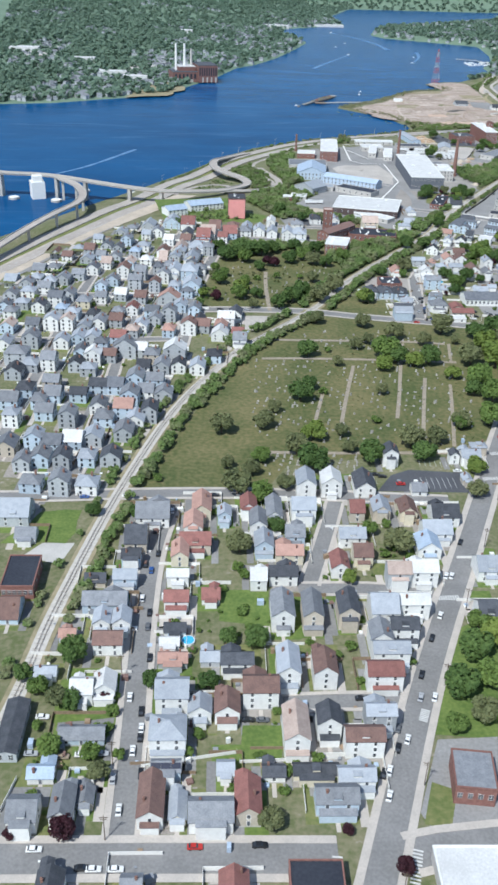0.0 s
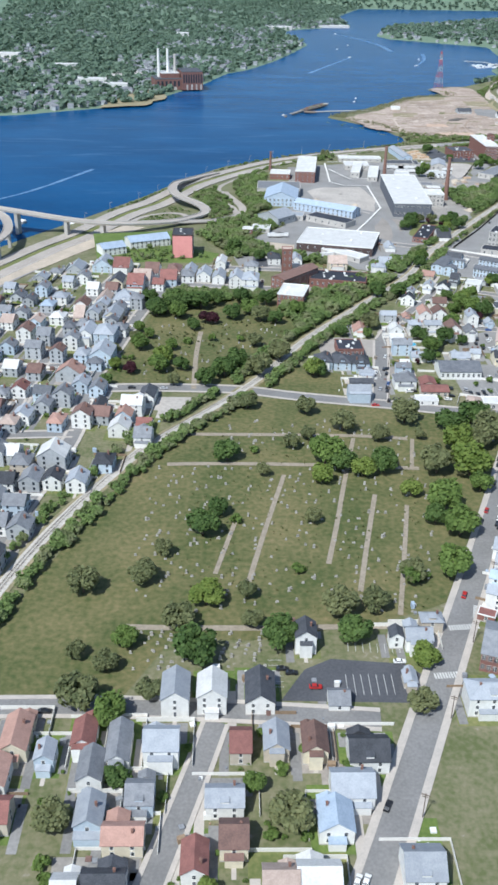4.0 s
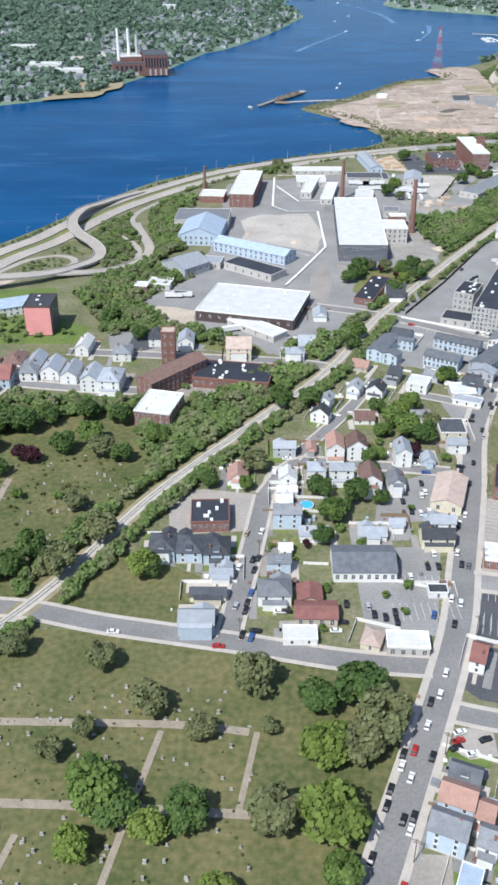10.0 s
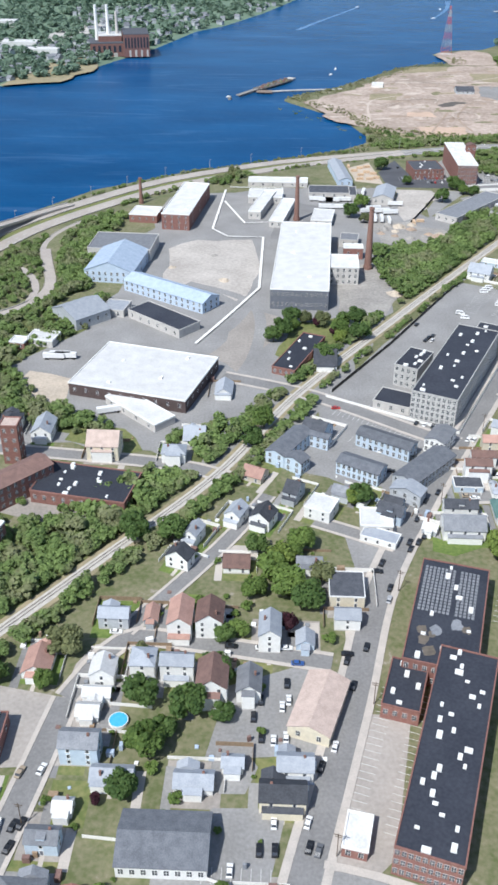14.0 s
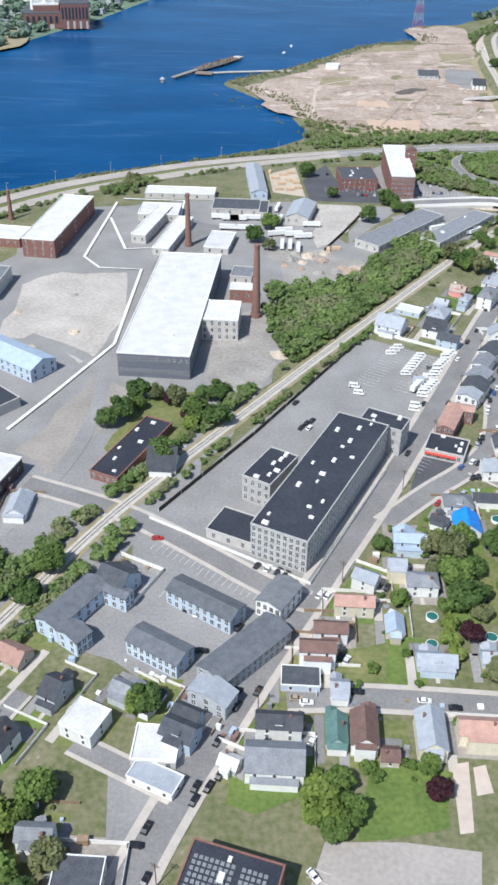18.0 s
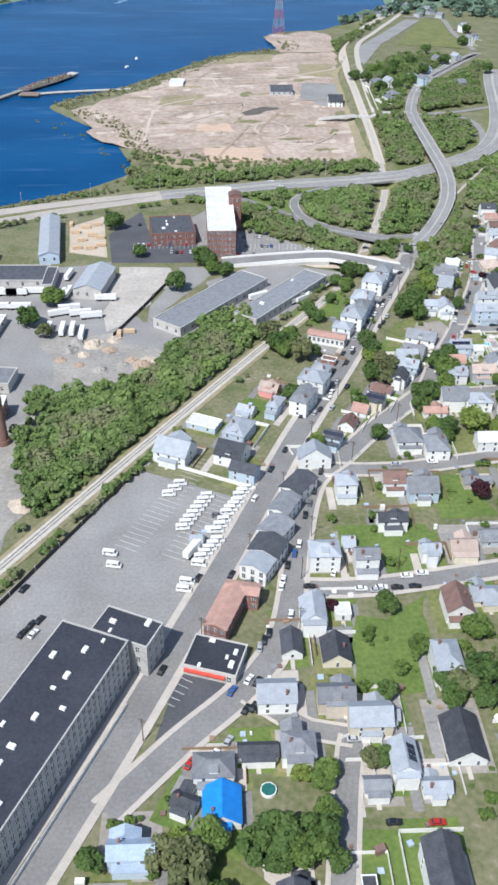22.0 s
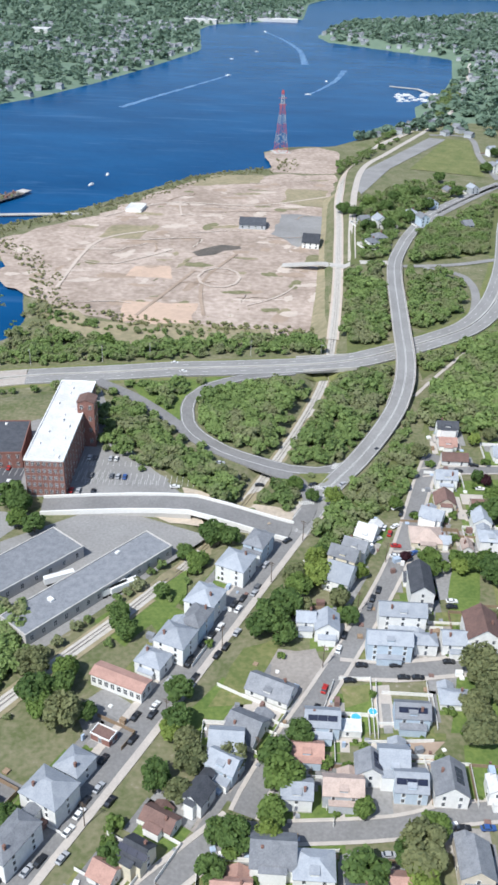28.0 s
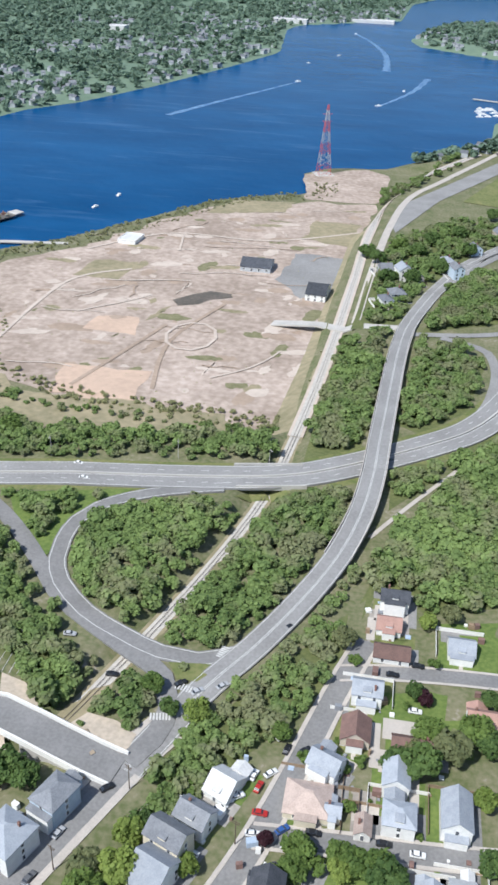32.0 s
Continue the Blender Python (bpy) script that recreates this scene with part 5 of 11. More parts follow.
def house(x, y, ang, w, l, storeys, form, roof, wall, near=True, solar=False):
    """A clapboard house, w across and l deep. form: v ridge along its depth, h along its width, p hipped, f flat."""
    r = RND
    h = storeys * 2.55 + 0.4
    if not near:
        return far_house(x, y, ang, w, l, h, form, roof, wall)
    lot(x, y, ang, w, l)
    z0 = gz(x, y)
    o = 0.35
    rise = (w if form == "v" else l) * (0.36 if form in "vh" else 0.30)
    s = Shape()
    a, b = w / 2, l / 2
    s.box(-a, -b, -0.3, a, b, h, 0)
    s.box(-a - .06, -b - .06, -0.3, a + .06, b + .06, .45, 1)
    if form == "v":
        s.add([(-a, -b, h), (a, -b, h), (0, -b, h + rise), (-a, b, h), (a, b, h), (0, b, h + rise)], [(0, 1, 2), (4, 3, 5), (0, 2, 5, 3), (1, 4, 5, 2)])
    if form == "h":
        s.add([(-a, -b, h), (-a, b, h), (-a, 0, h + rise), (a, -b, h), (a, b, h), (a, 0, h + rise)], [(1, 0, 2), (3, 4, 5), (0, 3, 5, 2), (4, 1, 2, 5)])
    word = "%s %d-storey %s house with a %s roof" % (WALLWORD[wall], storeys, FORMWORD[form], ROOFWORD[roof])
    root = s.done("house", [WALL[wall], CONC], label=word, category="house", group="houses")
    root.matrix_world = pose(x, y, z0, 0, 0, ang)
    q = Shape()
    k = rise / (a if form == "v" else b)
    if form == "v":
        d = k * o
        q.slab((-a - o, -b - o, h - d + .2), (0, -b - o, h + rise + .2), (0, b + o, h + rise + .2), (-a - o, b + o, h - d + .2), .2)
        q.slab((0, -b - o, h + rise + .2), (a + o, -b - o, h - d + .2), (a + o, b + o, h - d + .2), (0, b + o, h + rise + .2), .2)
    elif form == "h":
        d = k * o
        q.slab((-a - o, -b - o, h - d + .2), (a + o, -b - o, h - d + .2), (a + o, 0, h + rise + .2), (-a - o, 0, h + rise + .2), .2)
        q.slab((-a - o, 0, h + rise + .2), (a + o, 0, h + rise + .2), (a + o, b + o, h - d + .2), (-a - o, b + o, h - d + .2), .2)
    elif form == "p":
        m = min(a, b) * 0.92
        rise = m * 0.62
        e = [(-a - o, -b - o, h), (a + o, -b - o, h), (a + o, b + o, h), (-a - o, b + o, h)]
        t = [(-a + m, -b + m, h + rise), (a - m, -b + m, h + rise), (a - m, b - m, h + rise), (-a + m, b - m, h + rise)]
        q.add(e + t + [(vx, vy, vz - .2) for vx, vy, vz in e],
              [(0, 1, 5, 4), (1, 2, 6, 5), (2, 3, 7, 6), (3, 0, 4, 7), (4, 5, 6, 7), (0, 8, 9, 1), (1, 9, 10, 2), (2, 10, 11, 3), (3, 11, 8, 0), (11, 10, 9, 8)])
    else:
        q.box(-a - .1, -b - .1, h, a + .1, b + .1, h + .15)
        parapet(root, -a - .15, -b - .15, a + .15, b + .15, h, h + .5, .3, TRIM)
    q.done("roof", [ROOF[roof], TRIM], root)
    if form != "f" and r.random() < .7:
        cx, cy = (r.choice((-.25, .25)) * w, r.uniform(-.3, .3) * l)
        zc = h + rise * .35
        put("chimney", CHIM, root, pose(cx, cy, zc))
    rows = range(storeys)
    nf, ns = max(1, int(w / 4.8)) if near else 2, 1 if l < 12.5 else 2
    side = 1 if x < 30 + 0.5 * y - 60 else -1
    for f in rows:
        zz = .4 + f * 2.55 + 1.45
        for i in range(nf):
            u = -a + w * (i + .5) / nf
            if f == 0 and i == nf // 2 and r.random() < .5:
                put("door", DOORM, root, pose(u, -b, .5))
            else:
                put("window", WINDOW, root, pose(u, -b, zz))
        if near:
            for i in range(ns):
                put("window", WINDOW, root, pose(side * a, -b + l * (i + .5) / ns, zz, 0, 0, 90 * side))
    if near and form in "vhp" and r.random() < .6:
        pw, pd, ph = w * r.uniform(.45, .95), r.uniform(1.6, 2.6), 2.7 * r.choice((1, 1, min(storeys, 2))) + .5
        g = Shape().box(-pw / 2, -b - pd, -.2, pw / 2, -b, ph).done("porch", [WALL[wall] if r.random() < .5 else TRIM], root)
        Shape().slab((-pw / 2 - .2, -b - pd - .2, ph + .12), (pw / 2 + .2, -b - pd - .2, ph + .12), (pw / 2 + .2, -b, ph + .5), (-pw / 2 - .2, -b, ph + .5), .15).done("porch_roof", [ROOF[roof]], g)
    if near and form in "hp" and w > 8 and r.random() < .35:
        d = Shape().box(-1.2, -b + .6, h + .1, 1.2, -b + 2.6, h + 1.5, 0)
        d.slab((-1.4, -b + .4, h + 1.55), (1.4, -b + .4, h + 1.55), (1.4, -b + 3.0, h + 2.1), (-1.4, -b + 3.0, h + 2.1), .12, 1)
        d.done("dormer", [WALL[wall], ROOF[roof]], root)
    if near and form in "vhp" and not solar and r.random() < .42:
        ew, el, eh = w * r.uniform(.45, .7), r.uniform(2.5, 4.5), h * r.choice((.5, .75, .9))
        ex = r.choice((-1, 1)) * (w - ew) / 2 * .9
        g = Shape().box(ex - ew / 2, b, -.2, ex + ew / 2, b + el, eh, 0).done("rear_wing", [WALL[wall]], root)
        Shape().add([(ex - ew / 2 - .25, b, eh), (ex + ew / 2 + .25, b, eh), (ex + ew / 2 + .25, b + el + .3, eh), (ex - ew / 2 - .25, b + el + .3, eh), (ex, b, eh + ew * .3), (ex, b + el + .3, eh + ew * .3)],
                    [(0, 4, 5, 3), (1, 2, 5, 4), (2, 3, 5), (0, 1, 4), (3, 2, 1, 0)]).done("wing_roof", [ROOF[roof]], g)
    if solar:
        for i in range(3):
            if form == "v":
                put("solar_panel", PANELM, root, pose(a * .5, (i - 1) * 2.0, h + rise * .5 + .28, 0, math.degrees(math.atan(k)), 0))
            else:
                put("solar_panel", PANELM, root, pose((i - 1) * 3.1, -b * .5, h + rise * .5 + .28, math.degrees(math.atan(k)), 0, 0))
    return root


WINBIG = Shape().box(-.75, -.05, -1.1, .75, .05, 1.1, 0).box(-.68, -.07, -1.03, .68, -.04, 1.03, 1).box(-.06, -.09, -1, .06, -.05, 1, 0).box(-.62, -.09, -.05, .62, -.05, .05, 0).mesh("window", [TRIM, GLASS])


def building(name, x, y, ang, w, l, h, form, roof, wall, label, cols=0, sides=0, floors=1, lights=0, z=None, band=False, category="building"):
    """A large building, its corner at x y, w along ang and l to its left; cols and sides count the windows of the front and the flanks."""
    z0 = gz(x, y) if z is None else z
    s = Shape().box(0, 0, -.5, w, l, h, 0)
    root = s.done(name, [WALL[wall]], label=label, category=category)
    root.matrix_world = pose(x, y, z0, 0, 0, ang)
    q = Shape()
    if form == "f":
        q.box(-.1, -.1, h, w + .1, l + .1, h + .25, 0)
        parapet(root, -.2, -.2, w + .2, l + .2, h - .1, h + .7, .45, TRIM if roof == "w" else WALL[wall])
    elif form == "h":
        r = l * .2
        q.slab((-.4, -.4, h + .1), (w + .4, -.4, h + .1), (w + .4, l / 2, h + r), (-.4, l / 2, h + r), .25)
        q.slab((-.4, l / 2, h + r), (w + .4, l / 2, h + r), (w + .4, l + .4, h + .1), (-.4, l + .4, h + .1), .25)
        q.add([(0, 0, h), (0, l, h), (0, l / 2, h + r - .25), (w, 0, h), (w, l, h), (w, l / 2, h + r - .25)], [(1, 0, 2), (3, 4, 5)], 1)
    else:
        r = w * .2
        q.slab((-.4, -.4, h + .1), (w / 2, -.4, h + r), (w / 2, l + .4, h + r), (-.4, l + .4, h + .1), .25)
        q.slab((w / 2, -.4, h + r), (w + .4, -.4, h + .1), (w + .4, l + .4, h + .1), (w / 2, l + .4, h + r), .25)
        q.add([(0, 0, h), (w, 0, h), (w / 2, 0, h + r - .25), (0, l, h), (w, l, h), (w / 2, l, h + r - .25)], [(0, 1, 2), (4, 3, 5)], 1)
    q.done("roof", [ROOF[roof], TRIM if form == "f" and roof == "w" else WALL[wall]], root)
    st = h / floors
    k = min(1.0, st / 3.3)
    for f in range(floors):
        zz = f * st + st * .55
        for i in range(cols):
            o = put("window", WINBIG, root, pose(w * (i + .5) / cols, 0, zz) @ Matrix.Diagonal((min(1.0, w / cols / 2.1), 1, k, 1)))
        for i in range(sides):
            put("window", WINBIG, root, pose(w, l * (i + .5) / sides, zz, 0, 0, 90) @ Matrix.Diagonal((min(1.0, l / sides / 2.1), 1, k, 1)))
    r = random.Random(int(x * 7 + y))
    for i in range(lights):
        sc = r.uniform(.5, .95)
        put("rooflight", BULK, root, pose(w * r.uniform(.15, .85), l * (i + .5) / lights, h + .2, 0, 0, r.choice((0, 90))) @ Matrix.Diagonal((sc, sc, sc, 1)))
    return root


# ---------------- trees
def leaves(rng, n, centre, rad, size):
    """n leaf sprays on a lumpy ball, as quads: verts (n, 4, 3)."""
    d = rng.normal(size=(n, 3))
    d /= np.linalg.norm(d, axis=1)[:, None]
    c = centre + d * rad * rng.uniform(.72, 1.05, (n, 1))
    nrm = d + rng.normal(size=(n, 3)) * .5
    nrm[:, 2] += .6
    nrm /= np.linalg.norm(nrm, axis=1)[:, None]
    u = np.cross(nrm, rng.normal(size=(n, 3)))
    u /= np.linalg.norm(u, axis=1)[:, None]
    v = np.cross(nrm, u)
    s = size * rng.uniform(.55, 1.25, (n, 1))
    return np.stack([c - u * s - v * s * .7, c + u * s * .8 - v * s, c + u * s + v * s * .8, c - u * s * .7 + v * s], 1)


def crown_quads(seed, lumps, per, size, flat=.8):
    """A crown of radius 1 and centre 0, made of many lumps of leaves."""
    rng = np.random.default_rng(seed)
    out = []
    for i in range(lumps):
        th = 6.2832 * (i / lumps * 2.4 + rng.uniform(0, .4))
        el = rng.uniform(-.35, 1.0)
        rr = .62 * math.sqrt(max(.05, 1 - (el * .75) ** 2)) * rng.uniform(.7, 1.15)
        c = np.array([rr * math.cos(th), rr * math.sin(th), el * .62 * flat])
        out.append(leaves(rng, per, c, rng.uniform(.30, .48), size))
    return np.concatenate(out)


def quads_mesh(name, q, m):
    me = bpy.data.meshes.new(name)
    n = len(q)
    me.vertices.add(n * 4)
    me.vertices.foreach_set("co", q.reshape(-1).astype(np.float32))
    me.loops.add(n * 4)
    me.loops.foreach_set("vertex_index", np.arange(n * 4, dtype=np.int32))
    me.polygons.add(n)
    me.polygons.foreach_set("loop_start", np.arange(0, n * 4, 4, dtype=np.int32))
    me.update(calc_edges=True)
    me.materials.append(m)
    return me


CROWN = {k: [quads_mesh("crown", crown_quads(100 + 7 * i + 31 * j, 19, 105, .085), LEAF[k]) for i in range(3)] for j, k in enumerate("mdyop")}


def trunk_mesh(seed):
    r = random.Random(seed)
    s = Shape()
    s.tube(0, 0, 0, 1.0, .075, .045, 7)
    for i in range(5):
        a = 6.28 * i / 5 + r.uniform(-.3, .3)
        z = r.uniform(.75, 1.0)
        s.beam((0, 0, z), (.55 * math.cos(a), .55 * math.sin(a), z + r.uniform(.5, .8)), .045)
    return s.mesh("trunk", [BARK])


TRUNK = [trunk_mesh(i) for i in range(3)]
TREEWORD = dict(m="green broadleaf tree with a full uneven crown", d="dark green dense broadleaf tree", y="bright yellow-green tree in fresh leaf", o="olive green thin-leaved tree", p="dark purple-leaved ornamental tree")


BUSHES = []


def tree(x, y, rad, kind="m", tall=1.0):
    r = RND
    if rad < 3.2 and kind != "p":
        BUSHES.append((x, y, rad))
        return None
    z0 = gz(x, y)
    hh = rad * 1.0 * tall
    ck = r.randrange(3)
    t = put("tree", TRUNK[ck], None, pose(x, y, z0 - .2, 0, 0, r.uniform(0, 360)) @ Matrix.Diagonal((max(2.2, rad * .9),) * 2 + (hh * .75, 1)), TREEWORD[kind] if rad > 2.2 else "low rounded green shrub", "tree" if rad > 2.2 else "shrub", "trees")
    sx, sz = max(2.2, rad * .9), hh * .75
    k = r.uniform(.9, 1.1)
    put("crown", CROWN[kind][ck], t, pose(0, 0, (hh * .95 + .2) / sz, 0, 0, r.uniform(0, 360)) @ Matrix.Diagonal((rad * k / sx, rad / k / sx, rad * tall * .95 / sz, 1)))
    return t


SMALL = [crown_quads(500 + i, 9, 38, .15) for i in range(8)]
TINY = [crown_quads(600 + i, 5, 6, .42) for i in range(5)]


def thicket(name, spots, label, protos, m=None, cat="trees"):
    """Many crowns too close to count, as one sheet of leaves."""
    rng = np.random.default_rng(len(spots))
    out = []
    xs, ys = np.array([s[0] for s in spots]), np.array([s[1] for s in spots])
    hs = lay(xs, ys)
    for (x, y, r), h in zip(spots, hs):
        q = protos[rng.integers(len(protos))]
        a = rng.uniform(0, 6.28)
        R = np.array([[math.cos(a), -math.sin(a), 0], [math.sin(a), math.cos(a), 0], [0, 0, 1]]) * r
        R[2] *= rng.uniform(.7, 1.0)
        out.append(q @ R.T + (x, y, h + r * rng.uniform(.55, .85)))
    return put(name, quads_mesh(name, np.concatenate(out), m or WOODM), None, None, label, cat, "", "stuff")


def fill(pts, gap, lo, hi, seed, dry=True):
    """Spots for crowns inside an outline."""
    r = random.Random(seed)
    x0, x1 = min(p[0] for p in pts), max(p[0] for p in pts)
    y0, y1 = min(p[1] for p in pts), max(p[1] for p in pts)
    out = []
    y = y0
    while y < y1:
        x = x0
        while x < x1:
            q = (x + r.uniform(-gap, gap) * .5, y + r.uniform(-gap, gap) * .5)
            if within(pts, *q):
                out.append((*q, r.triangular(lo * .75, hi * 1.3, lo)))
            x += gap
        y += gap
    return out


def along(pts, off, gap, lo, hi, seed, skip=0.0):
    """Spots for crowns beside a line."""
    r = random.Random(seed)
    c = curve(pts, gap)
    out = []
    for i in range(len(c) - 1):
        t = (c[i + 1] - c[i]) / max(1e-6, np.linalg.norm(c[i + 1] - c[i]))
        if r.random() >= skip:
            d = off + r.uniform(-1.6, 1.6)
            out.append((c[i][0] + t[1] * d, c[i][1] - t[0] * d, r.uniform(lo, hi)))
    return out


# ---------------- vehicles
def car_meshes(paint, van=False):
    s = Shape()
    if van:
        p = [(-2.7, .45), (2.75, .45), (2.8, 1.1), (2.35, 1.35), (1.75, 2.35), (-2.6, 2.45), (-2.75, 1.2)]
    else:
        p = [(-2.2, .38), (2.2, .38), (2.28, .72), (2.0, .86), (1.0, .98), (.35, 1.42), (-1.2, 1.44), (-1.85, 1.02), (-2.25, .92)]
    w = 1.0 if van else .88
    n = len(p)
    v = [(x, -w * (1 if z < 1 else .84), z) for x, z in p] + [(x, w * (1 if z < 1 else .84), z) for x, z in p]
    s.add(v, [tuple(range(n)), tuple(range(2 * n - 1, n - 1, -1))] + [((i + 1) % n, i, n + i, n + (i + 1) % n) for i in range(n)])
    g = Shape()
    if van:
        g.slab((2.33, -.85, 1.42), (2.33, .85, 1.42), (1.82, .78, 2.28), (1.82, -.78, 2.28), .04)
        for q in (-1, 1):
            g.box(-2.2, q * .86 - .02, 1.5, 1.6, q * .86 + .02, 2.1)
    else:
        g.slab((.98, -.74, 1.02), (.98, .74, 1.02), (.40, .68, 1.42), (.40, -.68, 1.42), .04)
        g.slab((-1.24, -.68, 1.44), (-1.24, .68, 1.44), (-1.8, .74, 1.08), (-1.8, -.74, 1.08), .04)
        for q in (-1, 1):
            g.box(-1.4, q * .79 - .04, 1.04, .55, q * .79 + .04, 1.34)
    return s.mesh("car", [paint]), g.mesh("windscreen", [GLASS])


WHEELM = Shape()
prof = [(-2.0, .42), (-2.0, .36)]
for f in (-1.35, 1.4):
    prof += [(f - .36 * math.cos(a), .35 - .35 * math.sin(a)) for a in (0, .5, 1.0, 1.57, 2.1, 2.6, 3.14)]
prof += [(2.0, .36), (2.0, .42)]
n = len(prof)
WHEELM.add([(x, -.9, z) for x, z in prof] + [(x, .9, z) for x, z in prof], [tuple(range(n)), tuple(range(2 * n - 1, n - 1, -1))] + [((i + 1) % n, i, n + i, n + (i + 1) % n) for i in range(n)])
WHEEL = WHEELM.mesh("running_gear", [RUBBER])
CARS = {k: car_meshes(m) for k, m in CARM.items()}
VANS = car_meshes(CARM["white"], True)


def car(x, y, ang, paint="white", van=False, z=None):
    body, glass = VANS if van else CARS[paint]
    z0 = (gz(x, y) + .14) if z is None else z
    c = put("van" if van else "car", body, None, pose(x, y, z0, 0, 0, ang), "white panel van parked in a row" if van else "%s passenger car on the asphalt" % paint, "van" if van else "car", "vans" if van else "cars")
    put("glazing", glass, c)
    put("running_gear", WHEEL, c, Matrix.Diagonal((1.25 if van else 1, 1, 1, 1)))
    return c


def fence(x0, y0, x1, y1, h=1.7, m=None, label="long white board fence"):
    s = Shape()
    n = max(1, int(math.hypot(x1 - x0, y1 - y0) / 2.4))
    d = math.hypot(x1 - x0, y1 - y0)
    s.box(0, -.06, .1, d, .06, h)
    root = s.done("fence", [m or FENCEW], label=label, category="fence")
    root.matrix_world = pose(x0, y0, gz(x0, y0), 0, 0, math.degrees(math.atan2(y1 - y0, x1 - x0)))
    if not hasattr(fence, "post"):
        fence.post = Shape().box(-.09, -.09, -.2, .09, .09, 1.15).mesh("post", [FENCEW])
    for i in range(0, n + 1, 6):
        put("post", fence.post, root, pose(d * i / n, 0, 0) @ Matrix.Diagonal((1, 1, h, 1)))
    return root


def stack(x, y, h, r0, r1, label, m=None):
    s = Shape()
    s.tube(0, 0, 0, h, r0, r1, 16)
    o = s.done("chimney_stack", [m or BRICK], label=label, category="chimney")
    o.matrix_world = pose(x, y, gz(x, y))
    Shape().tube(0, 0, h, h + 1.2, r1 + .35, r1 + .3, 14).done("cap_ring", [m or BRICK], o)
    Shape().tube(0, 0, -.3, 2.5, r0 + .5, r0 + .45, 14).done("plinth", [m or BRICK], o)
    return o


def pool(x, y, r, m=POOL, label="round above-ground pool with blue water"):
    o = Shape().tube(0, 0, 0, 1.2, r, r, 20, 0).done("swimming_pool", [TRIM], label=label, category="pool")
    o.matrix_world = pose(x, y, gz(x, y))
    Shape().tube(0, 0, 1.2, 1.24, r - .25, r - .25, 20, 0).done("pool_water", [m], o)
    return o


def trailer(x, y, ang):
    o = Shape().box(-6, -1.25, 1.1, 6, 1.25, 3.8).done("trailer", [CARM["white"]], label="white box trailer parked in the yard", category="trailer", group="trailers")
    o.matrix_world = pose(x, y, gz(x, y) + .1, 0, 0, ang)
    Shape().box(-5.5, -.5, .5, 5.5, .5, 1.1).done("chassis", [RUBBER], o)
    g = Shape()
    for wx in (-4.6, -3.4, 4.4):
        g.box(wx - .5, -1.2, 0, wx + .5, 1.2, 1.0)
    g.done("wheel_set", [RUBBER], o)
    return o


TIMBER = mat("cut_timber", (.62, .46, .32), (.50, .36, .24), 1.0)


def lumber_stack(x, y, ang):
    o = Shape().box(-3, -1.2, .15, 3, 1.2, 1.0).done("timber_bundle", [TIMBER], label="bundle of pale sawn timber on bearers", category="timber", group="timber bundles")
    o.matrix_world = pose(x, y, gz(x, y) + .1, 0, 0, ang)
    Shape().box(-2.9, -1.1, 1.1, 2.9, 1.1, 2.0).done("upper_layer", [TIMBER], o)
    Shape().box(-2.1, -1.1, 0, 2.1, 1.1, .15).done("bearer", [BARK], o)
    return o


def rubble_heap(x, y, rad):
    r = random.Random(int(x * 13 + y))
    n, k = 12, 4
    v = [(0, 0, rad * .45)]
    for j in range(1, k + 1):
        for i in range(n):
            q = rad * j / k * r.uniform(.8, 1.15)
            v.append((q * math.cos(6.283 * i / n), q * math.sin(6.283 * i / n), max(-.1, rad * .45 * (1 - j / k) + r.uniform(-.12, .12) * rad)))
    f = [(0, 1 + i, 1 + (i + 1) % n) for i in range(n)]
    for j in range(k - 1):
        f += [(1 + j * n + i, 1 + (j + 1) * n + i, 1 + (j + 1) * n + (i + 1) % n, 1 + j * n + (i + 1) % n) for i in range(n)]
    o = link("rubble_mound", v, f, [r.choice((RUBBLE, SAND, DIRTD))], label="loose grey-brown mound of broken rubble and earth", category="mound", group="rubble mounds")
    o.matrix_world = pose(x, y, gz(x, y))
    return o

# mills, warehouses and other large buildings
building("granite_mill", 289.7, 890.2, -23.6, 23.1, 87.4, 15, "f", "k", "S", "long grey granite mill with a black roof and rows of windows", 9, 30, 5, 16, 0, category="mill")
building("granite_mill_annex", 284.5, 924.3, -27.7, 12.9, 23.6, 12, "f", "k", "S", "granite mill wing with a black flat roof", 4, 0, 3, 6, 0, category="mill")
building("mill_shed", 272.1, 899.2, -23.4, 19.1, 15.4, 4, "f", "k", "C", "low mill shed with a black roof", 3, 0, 1, 0, 0, category="building")
building("white_roofed_mill", 216.1, 1021.0, -2.3, 36.4, 129.1, 13, "f", "w", "n", "long dark-walled mill with a brilliant white flat roof", 12, 8, 2, 3, 0, category="mill")
building("mill_wing", 253.8, 1063.0, -0.7, 19.7, 23.4, 12, "f", "w", "C", "concrete mill wing with a white roof", 5, 3, 3, 2, 0, category="mill")
building("boiler_house", 265.7, 1110.9, -0.6, 13.6, 8.4, 8, "f", "w", "R", "brick boiler house beside a tall chimney", 2, 2, 1, 0, 0, category="building")
building("low_workshop", 263.9, 1136.5, -7.1, 13.1, 15.2, 5, "f", "g", "C", "low workshop with a grey roof", 2, 0, 1, 0, 0, category="building")
building("brick_riverside_mill", 372.2, 1295.9, 1.0, 17.3, 79.0, 18, "f", "w", "R", "tall red brick mill with a white flat roof", 7, 14, 5, 14, 0, category="mill")
building("stair_tower", 386.2, 1340.9, 0, 8, 8, 24, "p", "b", "R", "square brick stair tower against the mill", 2, 2, 4, category="tower")
